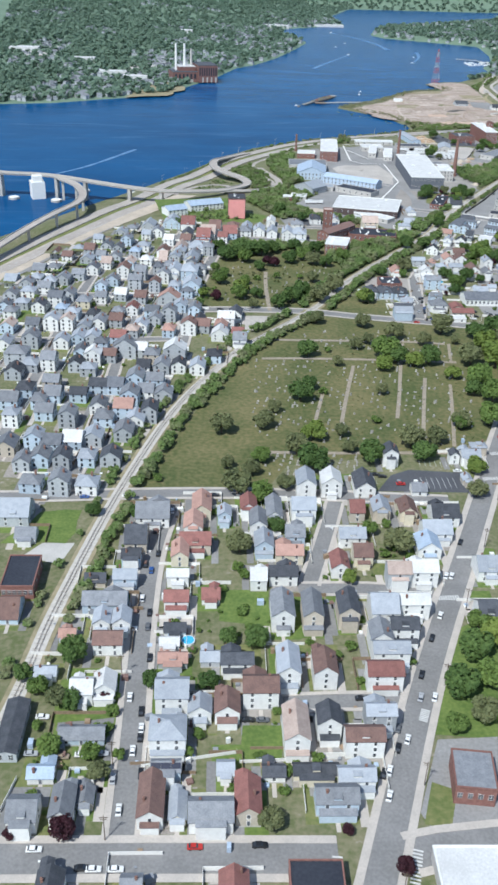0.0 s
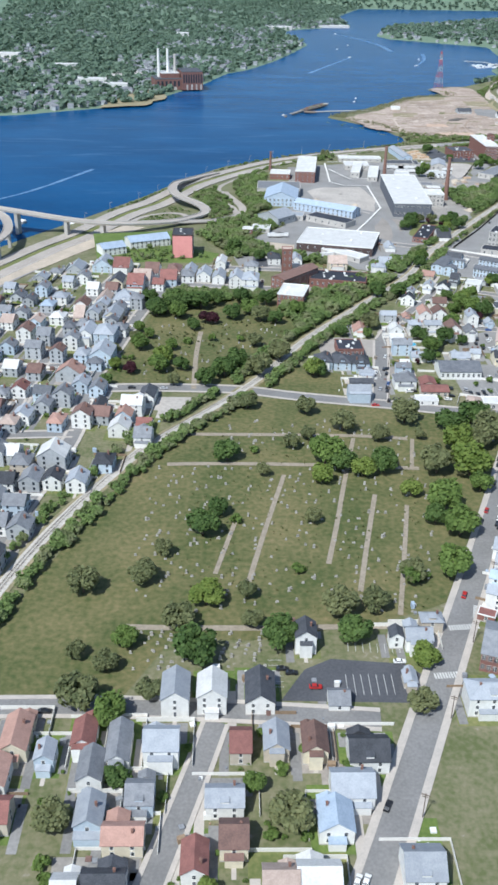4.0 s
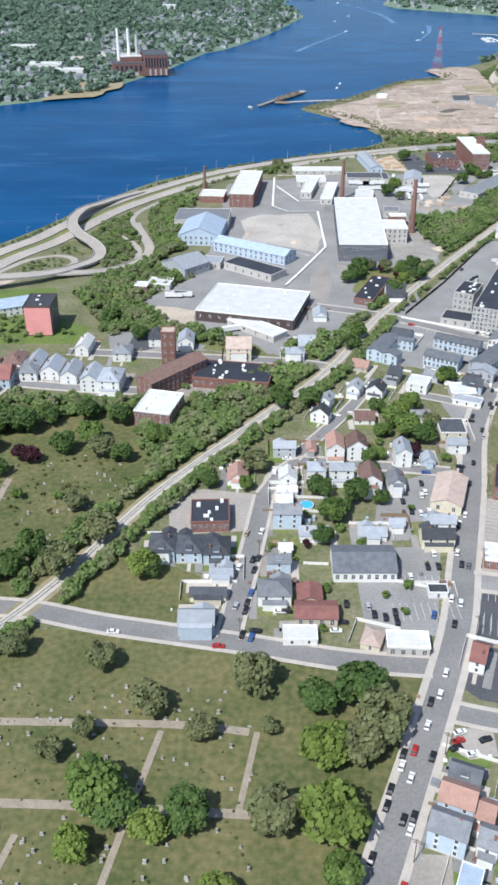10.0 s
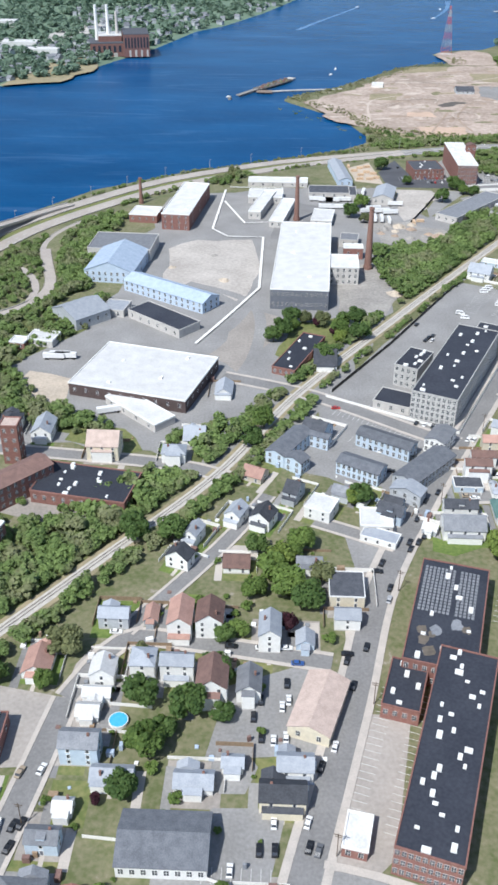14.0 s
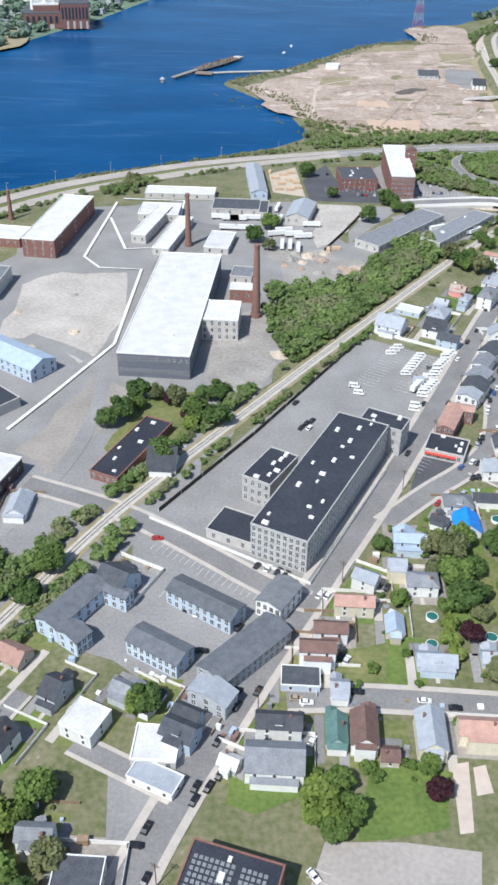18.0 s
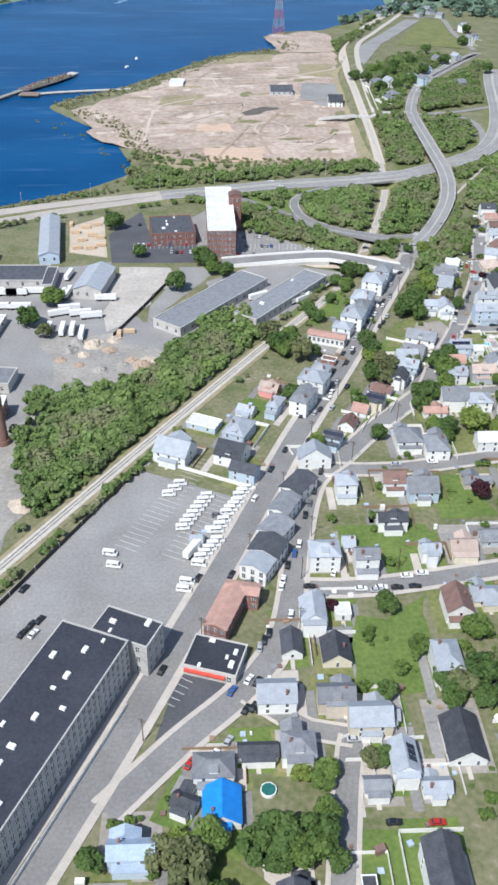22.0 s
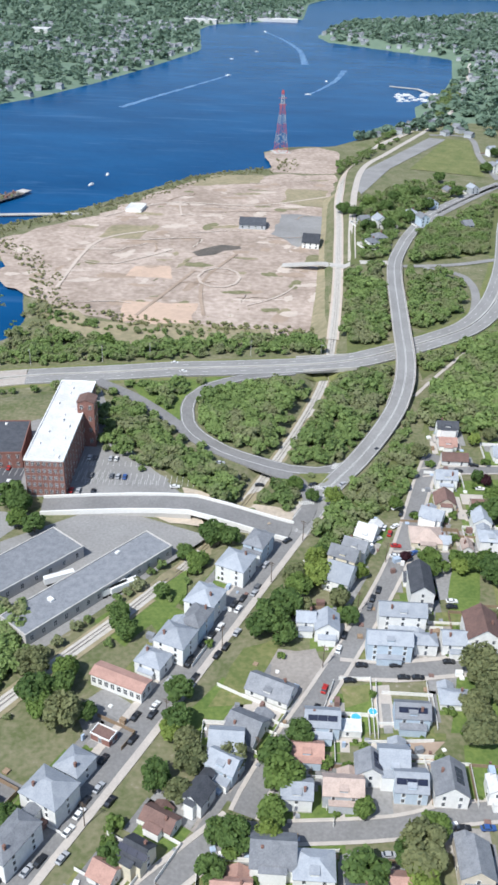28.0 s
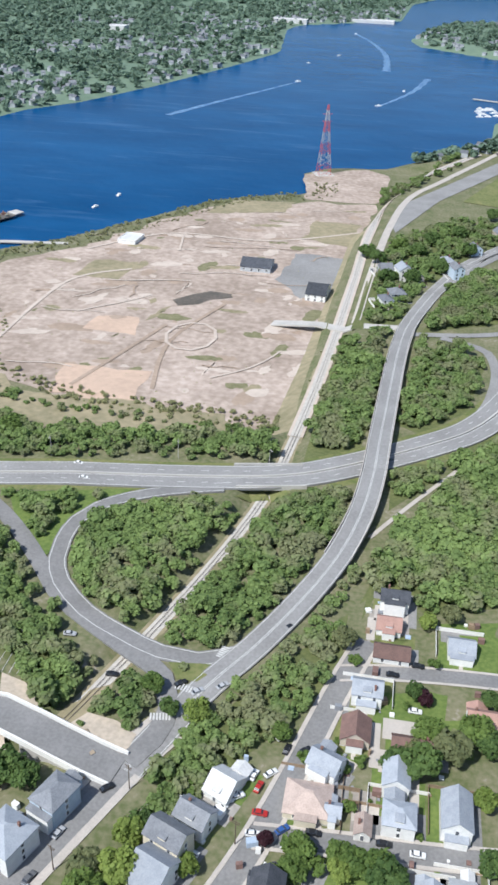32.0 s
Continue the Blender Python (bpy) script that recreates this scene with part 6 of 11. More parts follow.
building("brick_mill_annex", 336.7, 1314.7, 6.9, 27.7, 30.8, 8, "f", "d", "R", "low red brick mill annex with dark roof", 7, 0, 2, 5, 0, category="mill")
building("depot_shed", 342.2, 1202.4, -38.6, 19.0, 79.7, 5, "f", "g", "C", "long depot shed with a pale grey roof", 3, 12, 1, 0, 0, category="warehouse")
building("depot_shed", 385.9, 1208.9, -38.1, 14.8, 72.1, 5, "f", "g", "C", "long depot shed with a pale grey roof", 3, 14, 1, 2, 0, category="warehouse")
building("warehouse", 295.0, 1239.0, -10.1, 16.3, 32.8, 6, "v", "l", "C", "small warehouse with a pale gabled roof", 3, 0, 1, 0, 0, category="warehouse")
building("warehouse", 268.8, 1286.7, 7.0, 12.1, 65.7, 6, "v", "l", "z", "metal warehouse with a pale roof", 2, 3, 1, 0, 0, category="warehouse")
building("dark_shed", 276.2, 1246.0, -0.6, 6.1, 25.1, 5, "f", "d", "C", "dark-roofed shed at the yard", 0, 0, 1, 0, 0, category="building")
building("brick_office", 128.8, 1167.5, -5.9, 21.5, 84.0, 12, "f", "w", "R", "square brick office block with a white roof", 4, 3, 3, 3, 0, category="building")
building("brick_store", 101.1, 1183.0, -5.9, 22.1, 21.4, 6, "f", "w", "R", "low brick store with a white roof", 4, 0, 1, 0, 0, category="building")
building("grey_shed", 84.8, 1100.8, -2.8, 45.0, 33.7, 8, "f", "g", "C", "grey metal shed with a flat roof", 6, 0, 1, 0, 0, category="building")
building("blue_shed", 90.9, 1059.7, -5.7, 33.1, 44.7, 8, "v", "B", "z", "pale blue metal shed with ribbed roof", 8, 3, 2, 0, 0, category="warehouse")
building("long_blue_shed", 119.9, 1045.9, -33.1, 65.3, 17.0, 7, "h", "B", "z", "long pale blue metal shed", 14, 3, 2, 0, 0, category="warehouse")
building("dark_loading_shed", 129.4, 1003.0, -39.4, 44.9, 17.4, 5, "f", "k", "C", "low loading shed with a black roof", 6, 0, 1, 0, 0, category="building")
building("grey_warehouse", 83.4, 999.4, -43.9, 25.5, 25.0, 7, "v", "l", "s", "pale grey warehouse with gabled roof", 2, 4, 1, 0, 0, category="warehouse")
building("small_office", 112.2, 1004.8, -9.2, 14.5, 16.1, 4, "f", "l", "C", "small grey flat-roofed concrete office", 2, 0, 1, 0, 0, category="building")
building("white_flat_warehouse", 114.3, 904.3, -14.7, 65.0, 50.6, 7, "f", "w", "K", "broad warehouse with a brilliant white roof and dark brick walls", 10, 7, 1, 4, 0, category="warehouse")
building("white_annex", 135.0, 896.0, -43.1, 40.2, 12.7, 4, "f", "w", "C", "low white-roofed annex of the warehouse", 4, 0, 1, 0, 0, category="building")
building("shed_small", 68.3, 956.5, -8.5, 9.0, 8.1, 4, "f", "w", "R", "small white-roofed yard shed", 2, 0, 1, 0, 0, category="building")
building("shed_small", 76.7, 961.0, -9.7, 16.3, 12.5, 4, "f", "w", "C", "small white-roofed yard shed", 2, 0, 1, 0, 0, category="building")
building("brick_tower_mill", 88.7, 798.0, -41.0, 12.1, 42.8, 11, "v", "b", "R", "long narrow brick mill with a brown roof", 3, 12, 3, 0, 0, category="mill")
building("mill_tower", 98.6, 837.7, 0, 8, 8, 20, "f", "t", "R", "square brick mill tower", 2, 2, 4, category="tower")
building("weave_shed", 118.4, 808.4, -10.0, 42.8, 23.5, 6, "f", "k", "R", "flat black-roofed brick weave shed with rooflights", 10, 3, 1, 12, 0, category="mill")
building("brick_school", 91.8, 761.9, -13.6, 18.9, 23.9, 10, "f", "w", "R", "red brick school building with a white roof", 6, 4, 3, 4, 0, category="building")
building("flats_block", -27.3, 902.3, 23.7, 35.7, 18.0, 6, "h", "B", "w", "long white block of flats with a pale blue roof", 9, 2, 2, 0, 0, category="building")
building("flats_block", -48.1, 881.6, 27.6, 20.5, 16.7, 6, "h", "B", "w", "long white block of flats with a pale blue roof", 5, 2, 2, 0, 0, category="building")
# shade is put into the flanks' wall colour; only the front stays pink
building("apartment_tower", 9.6, 879.4, -0.2, 16.7, 22, 19, "f", "d", "K", "tall pink-fronted apartment block, shade put into its dark flank colour", 0, 7, 6, 3)
pink_front = Shape().box(0.3, -0.25, 0.5, 16.4, 0, 18.5).box(5.6, -0.32, 0.5, 6.0, -0.25, 18.5).box(11.1, -0.32, 0.5, 11.5, -0.25, 18.5)
pink_front.done("painted_front", [WALL["P"]], bpy.data.objects["apartment_tower"], label="pink painted panel")
building("apartment_bar", 261.4, 862.2, -30.4, 27.5, 9.4, 6.5, "h", "a", "e", "long apartment bar with a slate grey shingle roof", 9, 2, 2, 0, 0, category="building")
building("apartment_bar", 275.7, 828.3, -40.5, 11.7, 32.8, 6.5, "v", "a", "s", "long apartment bar along the street", 3, 12, 2, 0, 0, category="building")
building("apartment_bar", 251.2, 837.6, -29.1, 20.7, 9.7, 6.5, "h", "a", "e", "long apartment bar with a slate grey shingle roof", 8, 2, 2, 0, 0, category="building")
building("apartment_bar", 218.9, 845.4, -30.0, 9.8, 26.4, 6.5, "v", "a", "e", "long apartment bar with a slate grey shingle roof", 2, 6, 2, 0, 0, category="building")
building("apartment_bar", 227.6, 840.2, -34.9, 9.3, 6.9, 6.5, "v", "a", "e", "short apartment wing with a slate grey roof", 2, 3, 2, 0, 0, category="building")
building("apartment_bar", 238.8, 860.5, -24.6, 10.0, 5.1, 6.5, "h", "a", "e", "short apartment wing with a slate grey roof", 3, 2, 2, 0, 0, category="building")
building("corner_block", 293.3, 858.9, -29.3, 10.0, 14.8, 7, "v", "g", "w", "white corner block with a grey gabled roof", 4, 4, 2, 0, 0, category="building")
building("street_shop", 273.8, 818.6, -27.1, 13.9, 7.5, 6, "v", "l", "s", "pale grey shop with a shallow roof", 3, 2, 2, 0, 0, category="building")
building("white_flat_shop", 259.8, 793.6, -1.2, 13.3, 12.5, 4, "f", "w", "C", "low shop with a white flat roof", 3, 2, 1, 0, 0, category="building")
building("hall", 184.8, 638.3, 0.3, 24.9, 17.4, 5, "h", "a", "w", "large hall with a dark grey shingle roof and white walls", 8, 2, 1, 0, 0, category="building")
building("pink_hall", 230.9, 688.1, -17.1, 13.6, 24.5, 5, "v", "t", "c", "long hall with a faded pink roof", 2, 8, 1, 0, 0, category="building")
building("club_house", 126.5, 671.2, 2.2, 16.3, 16.9, 5, "f", "k", "R", "brick club house with a black flat roof", 6, 2, 1, 6, 0, category="building")
building("red_shop", 168.9, 612.5, -0.9, 15.6, 10.0, 4, "h", "r", "y", "L-shaped shop with a red roof", 4, 2, 1, 0, 0, category="building")
building("red_shop_wing", 170.2, 622.6, -0.1, 9.2, 9.5, 4, "v", "r", "y", "wing of the red-roofed shop", 2, 2, 1, 0, 0, category="building")
building("long_brick_mill", 259.6, 643.0, -16.6, 18.7, 78.4, 12, "f", "k", "R", "very long red brick mill with a black roof", 10, 17, 3, 26, 0, category="mill")
building("upper_brick_mill", 268.5, 713.6, -14.2, 24.5, 54.1, 10, "f", "k", "R", "brick mill with a black roof", 8, 7, 2, 10, 0, category="mill")
building("low_mill_wing", 260.7, 697.2, -14.8, 12.3, 21.3, 6, "f", "k", "R", "low brick mill wing with a black roof", 4, 0, 1, 5, 0, category="mill")
building("gate_house", 246.3, 647.6, -11.3, 7.2, 11.7, 4, "f", "w", "R", "small brick gate house with a pale roof", 2, 2, 1, 0, 0, category="building")
building("street_shop_black", 362.6, 960.8, -17.9, 17.5, 13.6, 4, "f", "k", "C", "low shop with a black roof and red awning", 4, 2, 1, 5, 0, category="building")
building("brick_row", 369.2, 975.6, -21.6, 7.9, 21.1, 7, "v", "o", "R", "red brick row with a terracotta roof", 3, 6, 2, 0, 0, category="building")
building("brick_row_wing", 376.3, 990.8, -12.7, 11.8, 5.8, 7, "h", "o", "R", "wing of the brick row with terracotta roof", 4, 2, 2, 0, 0, category="building")
building("red_church_hall", 148.4, 387.7, -19.9, 19.1, 18.9, 8, "h", "g", "R", "red brick hall with a grey roof and buttressed wall", 9, 2, 2, 0, 0, category="building")
building("terracotta_hall", 423.8, 1183.7, -22.3, 19.7, 6.4, 5, "h", "o", "w", "long white hall with a terracotta roof", 8, 2, 1, 0, 0, category="building")
building("black_flat_shop", 19.0, 158.1, -0.8, 14.9, 8.7, 5, "f", "k", "R", "flat black-roofed shop with white parapet", 4, 2, 1, 0, 0, category="building")
building("white_flat_store", 60.5, 156.7, -0.8, 18.6, 14.1, 5, "f", "w", "C", "broad store with a white roof", 4, 2, 1, 0, 0, category="building")
building("black_brick_works", -86.6, 289.4, 0.1, 12.8, 20.8, 6, "f", "k", "R", "brick works with a black flat roof", 6, 4, 1, 0, 0, category="building")
building("brick_chapel", 71.6, 189.9, -7.3, 12.5, 14.9, 7, "f", "g", "R", "brick chapel with a grey roof", 4, 2, 1, 0, 0, category="building")
building("trackside_shed", -71.7, 207.0, -0.5, 7.1, 23.3, 4, "v", "d", "s", "long dark-roofed shed by the railway", 2, 4, 1, 0, 0, category="building")
building("shore_shed", 189.6, 1284.5, -0.3, 51.8, 15.1, 4, "f", "w", "C", "low white shed by the highway", 6, 0, 1, 0, 0, category="building")
building("yard_shed", 242.3, 1254.6, -0.4, 34.5, 21.7, 4, "f", "d", "C", "long dark-roofed shed in the yard", 4, 0, 1, 0, 0, category="building")
building("ruined_workshop", 193.9, 1196.4, -10.8, 10.0, 56.9, 6, "f", "w", "C", "white roofless ruin of a concrete workshop", 2, 2, 1, 0, 0, category="building")
building("ruined_workshop", 210.9, 1176.8, -9.6, 10.7, 58.5, 5, "f", "w", "C", "white roofless ruin of a concrete workshop", 2, 2, 1, 0, 0, category="building")
building("ruined_workshop", 192.0, 1236.9, -0.4, 28.0, 22.8, 5, "f", "w", "C", "white roofless ruin of a concrete workshop", 3, 2, 1, 0, 0, category="building")
building("small_white_store", 243.3, 1183.1, -6.6, 16.2, 28.5, 4, "f", "w", "C", "small store with a white roof", 2, 2, 1, 0, 0, category="building")
building("site_office", 439.9, 1748.7, 0.1, 23.0, 21.4, 4, "h", "d", "s", "long dark-roofed site office", 4, 1, 1, 0, -10, category="building")
building("site_office", 495.2, 1701.0, -4.2, 14.2, 24.2, 5, "h", "d", "w", "white site office with dark roof", 3, 2, 2, 0, -10, category="building")
building("waterfront_tent", 332.0, 1786.8, -5.6, 15.0, 19.8, 3, "f", "w", "w", "white covered platform by the shore", 0, 0, 1, 0, -10, category="building")
building("terrace_house", 399.6, 1051.1, -37.0, 9.3, 14.2, 6, "v", "d", "w", "white terrace house with a dark gabled roof", 3, 3, 2, 0, 0, category="house")
building("terrace_house", 394.1, 1037.0, -29.1, 8.5, 12.8, 6, "v", "g", "w", "white terrace house with a dark gabled roof", 3, 3, 2, 0, 0, category="house")
building("terrace_house", 389.3, 1025.0, -33.9, 10.2, 11.0, 6, "v", "g", "w", "white terrace house with a dark gabled roof", 3, 3, 2, 0, 0, category="house")
building("terrace_house", 385.4, 1013.3, -27.0, 11.7, 10.3, 6.5, "v", "d", "w", "white terrace house with a dark gabled roof", 3, 3, 2, 0, 0, category="house")
building("terrace_house", 382.1, 1004.9, -29.0, 10.4, 8.0, 6.5, "v", "l", "w", "white terrace house with a pale roof", 3, 3, 2, 0, 0, category="house")
building("small_brick_office", 219.5, 933.9, -21.7, 13.4, 47.3, 4, "f", "k", "R", "long low office with a black roof", 4, 2, 1, 6, 0, category="building")
roof_array(bpy.data.objects["upper_brick_mill"], 24.5, 54.1, 10)
building("mill_end_wing", 333.7, 968.3, -24.9, 19.7, 11.2, 13, "f", "k", "S", "end wing of the granite mill with a black roof", 3, 3, 3, 3, 0, category="mill")
building("corner_store", 201.0, 597.5, -2.8, 15.0, 8.5, 4, "f", "w", "C", "low corner store with a white flat roof", 4, 2, 1, 0, 0, category="building")
Shape().box(0.5, -1.1, 2.4, 14.0, -0.02, 3.2).done("awning", [RED], bpy.data.objects["street_shop_black"], label="red shop awning")

# houses south of the big cemetery
house(-91.9, 347.9, 0, 13.5, 14.9, 2, "h", "l", "s")
house(-84.4, 331.9, 0, 8.8, 8.6, 1, "h", "g", "w")
house(-81.0, 280.6, 0, 7.9, 14.0, 1, "h", "b", "e")
house(-30.0, 346.5, 0, 14.8, 13.3, 2, "h", "g", "w")
house(-35.9, 327.3, 0, 9.2, 14.4, 2, "h", "d", "y")
house(-37.0, 313.0, 0, 7.8, 6.6, 2, "h", "d", "e")
house(-38.3, 298.9, 0, 9.3, 6.9, 2, "h", "l", "e")
house(-50.5, 299.8, 0, 8.3, 6.6, 1, "h", "d", "y")
house(-44.7, 283.4, 0, 17.0, 8.9, 2, "h", "g", "e")
house(-44.7, 272.2, 0, 6.4, 8.2, 2, "v", "l", "w")
house(-37.2, 272.2, 0, 6.8, 8.1, 2, "v", "l", "w")
house(-41.1, 260.2, 0, 10.6, 8.0, 2, "h", "b", "w")
house(-56.9, 266.0, 0, 6.1, 5.1, 1, "h", "o", "s")
house(-61.6, 245.5, 0, 7.5, 5.3, 1, "h", "l", "w")
house(-47.4, 235.4, 0, 7.6, 8.3, 2, "h", "w", "w")
house(-39.9, 237.3, 0, 7.6, 8.4, 2, "v", "w", "w")
house(-45.1, 216.7, 0, 14.6, 6.4, 1, "h", "g", "e")
house(-55.7, 200.8, 0, 8.0, 5.5, 1, "h", "B", "w")
house(-58.1, 185.0, 0, 8.5, 9.7, 2, "h", "g", "w")
house(-46.9, 187.2, 0, 6.8, 11.2, 2, "v", "g", "w")
house(-40.8, 191.6, 0, 4.8, 6.4, 1, "v", "g", "y")
house(-20.8, 189.2, 0, 7.6, 16.0, 2, "v", "b", "w")
house(-12.8, 187.5, 0, 5.1, 9.9, 1, "v", "l", "c")
house(-2.8, 184.0, 0, 13.0, 9.1, 2, "h", "g", "w")
house(8.3, 188.7, 0, 7.6, 13.3, 2, "v", "r", "y")
house(-16.9, 200.5, 0, 9.0, 5.1, 2, "h", "g", "e", solar=True)
house(1.7, 201.8, 0, 5.3, 6.1, 1, "h", "l", "w")
house(-16.9, 213.8, 0, 11.6, 10.7, 3, "p", "l", "w")
house(-6.8, 225.9, 0, 7.7, 6.8, 2, "v", "l", "w")
house(2.4, 227.2, 0, 8.3, 9.5, 2, "v", "b", "w")
house(-16.3, 231.6, 0, 11.1, 10.0, 3, "h", "l", "w")
house(-17.0, 252.3, 0, 10.4, 5.9, 1, "h", "o", "s")
house(-16.9, 268.9, 0, 8.1, 5.7, 1, "h", "d", "w")
house(-18.6, 261.1, 0, 7.0, 5.0, 1, "h", "w", "w")
house(-17.0, 284.8, 0, 9.4, 7.5, 2, "h", "r", "w")
house(-3.5, 289.5, 0, 7.0, 7.6, 1, "h", "r", "w")
house(-17.0, 299.7, 0, 8.7, 5.5, 2, "h", "w", "w")
house(-16.7, 316.2, 0, 7.2, 10.9, 2, "v", "o", "c")
house(-10.4, 324.2, 0, 13.2, 9.7, 2, "h", "r", "y")
house(-11.6, 338.1, 0, 8.2, 11.5, 2, "v", "o", "w")
house(-8.1, 353.4, 0, 8.5, 14.6, 2, "v", "o", "c")
house(2.3, 346.1, 0, 6.0, 7.5, 2, "v", "l", "e")
house(13.4, 353.4, 0, 7.3, 10.5, 2, "v", "r", "w")
house(-3.5, 252.9, 0, 6.9, 5.9, 1, "h", "l", "s")
house(6.2, 249.1, 0, 11.6, 6.4, 2, "h", "d", "w")
house(14.0, 233.5, 0, 12.1, 8.7, 3, "h", "b", "w")
house(24.9, 349.6, 0, 7.2, 15.8, 2, "v", "g", "w")
house(38.3, 348.6, 0, 10.8, 10.4, 3, "h", "l", "w")
house(33.2, 330.3, 0, 8.1, 9.6, 2, "h", "g", "e")
house(19.2, 323.7, 0, 8.0, 10.9, 2, "v", "l", "e")
house(17.3, 340.4, 0, 7.6, 12.1, 2, "v", "g", "w")
house(29.7, 316.0, 0, 11.5, 7.8, 2, "h", "o", "c")
house(26.1, 301.2, 0, 11.5, 7.4, 2, "h", "d", "w")
house(15.9, 299.0, 0, 6.5, 9.1, 2, "h", "w", "w")
house(24.2, 276.2, 0, 8.6, 14.2, 3, "v", "g", "w")
house(35.7, 276.2, 0, 7.6, 14.3, 3, "v", "g", "y")
house(49.7, 277.0, 0, 7.9, 12.8, 3, "v", "d", "y")
house(24.3, 245.3, 0, 8.0, 13.8, 3, "v", "l", "w")
house(37.2, 243.8, 0, 8.1, 11.0, 3, "v", "b", "w")
house(50.2, 308.3, 0, 7.3, 10.8, 2, "v", "r", "w")
house(61.0, 315.9, 0, 8.0, 10.0, 2, "h", "b", "c")
house(58.3, 328.9, 0, 11.2, 8.4, 2, "h", "l", "w")
house(63.1, 350.4, 0, 6.6, 10.6, 2, "h", "r", "y")
house(74.4, 351.5, 0, 7.9, 10.7, 2, "v", "l", "y")
house(86.6, 350.6, 0, 7.9, 10.8, 2, "v", "b", "c")
house(103.1, 346.9, 0, 12.3, 10.9, 2, "h", "d", "w")
house(96.5, 333.6, 0, 12.7, 11.1, 2, "h", "l", "w")
house(90.4, 321.5, 0, 10.0, 10.5, 2, "v", "B", "w")
house(83.8, 301.0, 0, 11.5, 8.9, 3, "h", "w", "w")
house(73.5, 300.0, 0, 9.5, 8.7, 3, "h", "t", "s")
house(63.5, 277.1, 0, 10.4, 13.0, 3, "h", "l", "w")
house(75.6, 279.6, 0, 12.3, 7.3, 3, "h", "w", "w")
house(59.8, 260.9, 0, 8.0, 9.8, 3, "v", "g", "w")
house(69.4, 265.3, 0, 10.6, 7.5, 3, "h", "d", "w")
house(62.2, 251.9, 0, 13.2, 7.0, 3, "h", "l", "w")
house(58.1, 240.9, 0, 12.5, 8.1, 3, "h", "r", "w")
house(35.9, 218.9, 0, 7.8, 8.5, 3, "v", "d", "w")
house(53.5, 221.3, 0, 9.9, 6.1, 3, "h", "l", "s")
house(46.6, 210.8, 0, 12.5, 7.0, 3, "h", "b", "w")
house(24.8, 215.6, 0, 8.2, 15.1, 3, "v", "t", "w")
house(30.1, 201.0, 0, 14.1, 5.0, 1, "h", "d", "c")
house(42.3, 196.9, 0, 11.3, 6.1, 2, "h", "l", "w")
house(35.2, 189.2, 0, 12.8, 7.4, 2, "h", "g", "e")
house(16.8, 200.5, 0, 7.0, 5.0, 1, "h", "d", "w")
house(104.9, 277.1, 0, 8.6, 10.8, 2, "h", "d", "w")
house(113.0, 306.5, 0, 11.0, 11.5, 2, "h", "l", "w")
house(-46.4, 160.8, 0, 7.2, 7.0, 2, "v", "d", "w")
house(-24.3, 160.1, 0, 5.6, 5.9, 2, "h", "g", "y")
house(3.6, 159.7, 0, 7.9, 7.8, 2, "v", "r", "w")
house(41.4, 371.4, 0, 9.1, 12.7, 3, "v", "l", "w")
house(53.6, 371.7, 0, 9.7, 11.2, 3, "v", "w", "w")
house(69.8, 373.4, 0, 9.7, 14.5, 2, "v", "d", "w")
house(87.0, 400.2, 0, 7.6, 8.6, 3, "v", "d", "w")
house(120.5, 401.7, 0, 5.0, 5.3, 2, "v", "d", "w")
house(128.6, 401.0, 0, 9.6, 7.7, 2, "h", "l", "w")
house(135.2, 410.4, 0, 8.2, 5.8, 2, "p", "l", "y")
house(147.4, 370.1, 0, 16.2, 9.5, 3, "p", "l", "w")
house(122.4, 381.5, 0, 4.5, 6.1, 1, "v", "l", "y")
house(96.5, 371.7, 0, 7.1, 7.7, 1, "h", "g", "w")
house(189.5, 481.5, -23, 13.5, 11.5, 2, "h", "a", "w")
house(183.2, 468.0, -23, 12.0, 9.0, 2, "h", "g", "w")
house(178.2, 456.5, -23, 14.0, 9.0, 2, "h", "l", "w")
house(175.5, 445.8, -23, 13.0, 8.0, 2, "h", "l", "w")
house(167.9, 432.5, -23, 9.9, 5.8, 3, "h", "B", "w")
house(164.1, 423.1, -24, 9.2, 6.1, 3, "h", "l", "w")
house(158.2, 416.3, -24, 6.6, 4.9, 1, "f", "r", "R")
house(210.7, 505.0, -23, 5.9, 14.8, 2, "f", "B", "e")

# houses round the corner by the lane
house(127.1, 656.0, 0, 10.4, 12.3, 2, "p", "d", "e")
house(115.8, 657.0, 0, 10.5, 12.3, 2, "p", "d", "e")
house(138.3, 655.0, 0, 10.6, 12.5, 2, "p", "d", "e")
house(145.5, 713.5, 0, 9.4, 11.6, 1, "v", "o", "w")
house(167.8, 735.9, 0, 10.8, 6.3, 2, "h", "l", "s")
house(180.9, 738.8, 0, 4.8, 7.6, 1, "v", "o", "s")
house(192.1, 734.5, 0, 8.4, 13.0, 3, "v", "o", "w")
house(202.6, 735.0, 0, 9.6, 10.8, 3, "v", "b", "w")
house(168.7, 709.4, 0, 8.2, 8.2, 2, "v", "w", "w")
house(182.0, 712.2, 0, 8.2, 8.3, 3, "p", "l", "w")
house(193.5, 711.6, 0, 11.1, 6.2, 3, "h", "l", "w")
house(168.1, 700.9, 0, 9.1, 5.1, 1, "h", "w", "w")
house(166.7, 693.2, 0, 7.2, 6.0, 1, "h", "w", "w")
house(167.6, 677.4, 0, 11.8, 7.7, 3, "h", "g", "e")
house(178.7, 669.2, 0, 12.6, 6.4, 1, "h", "l", "e")
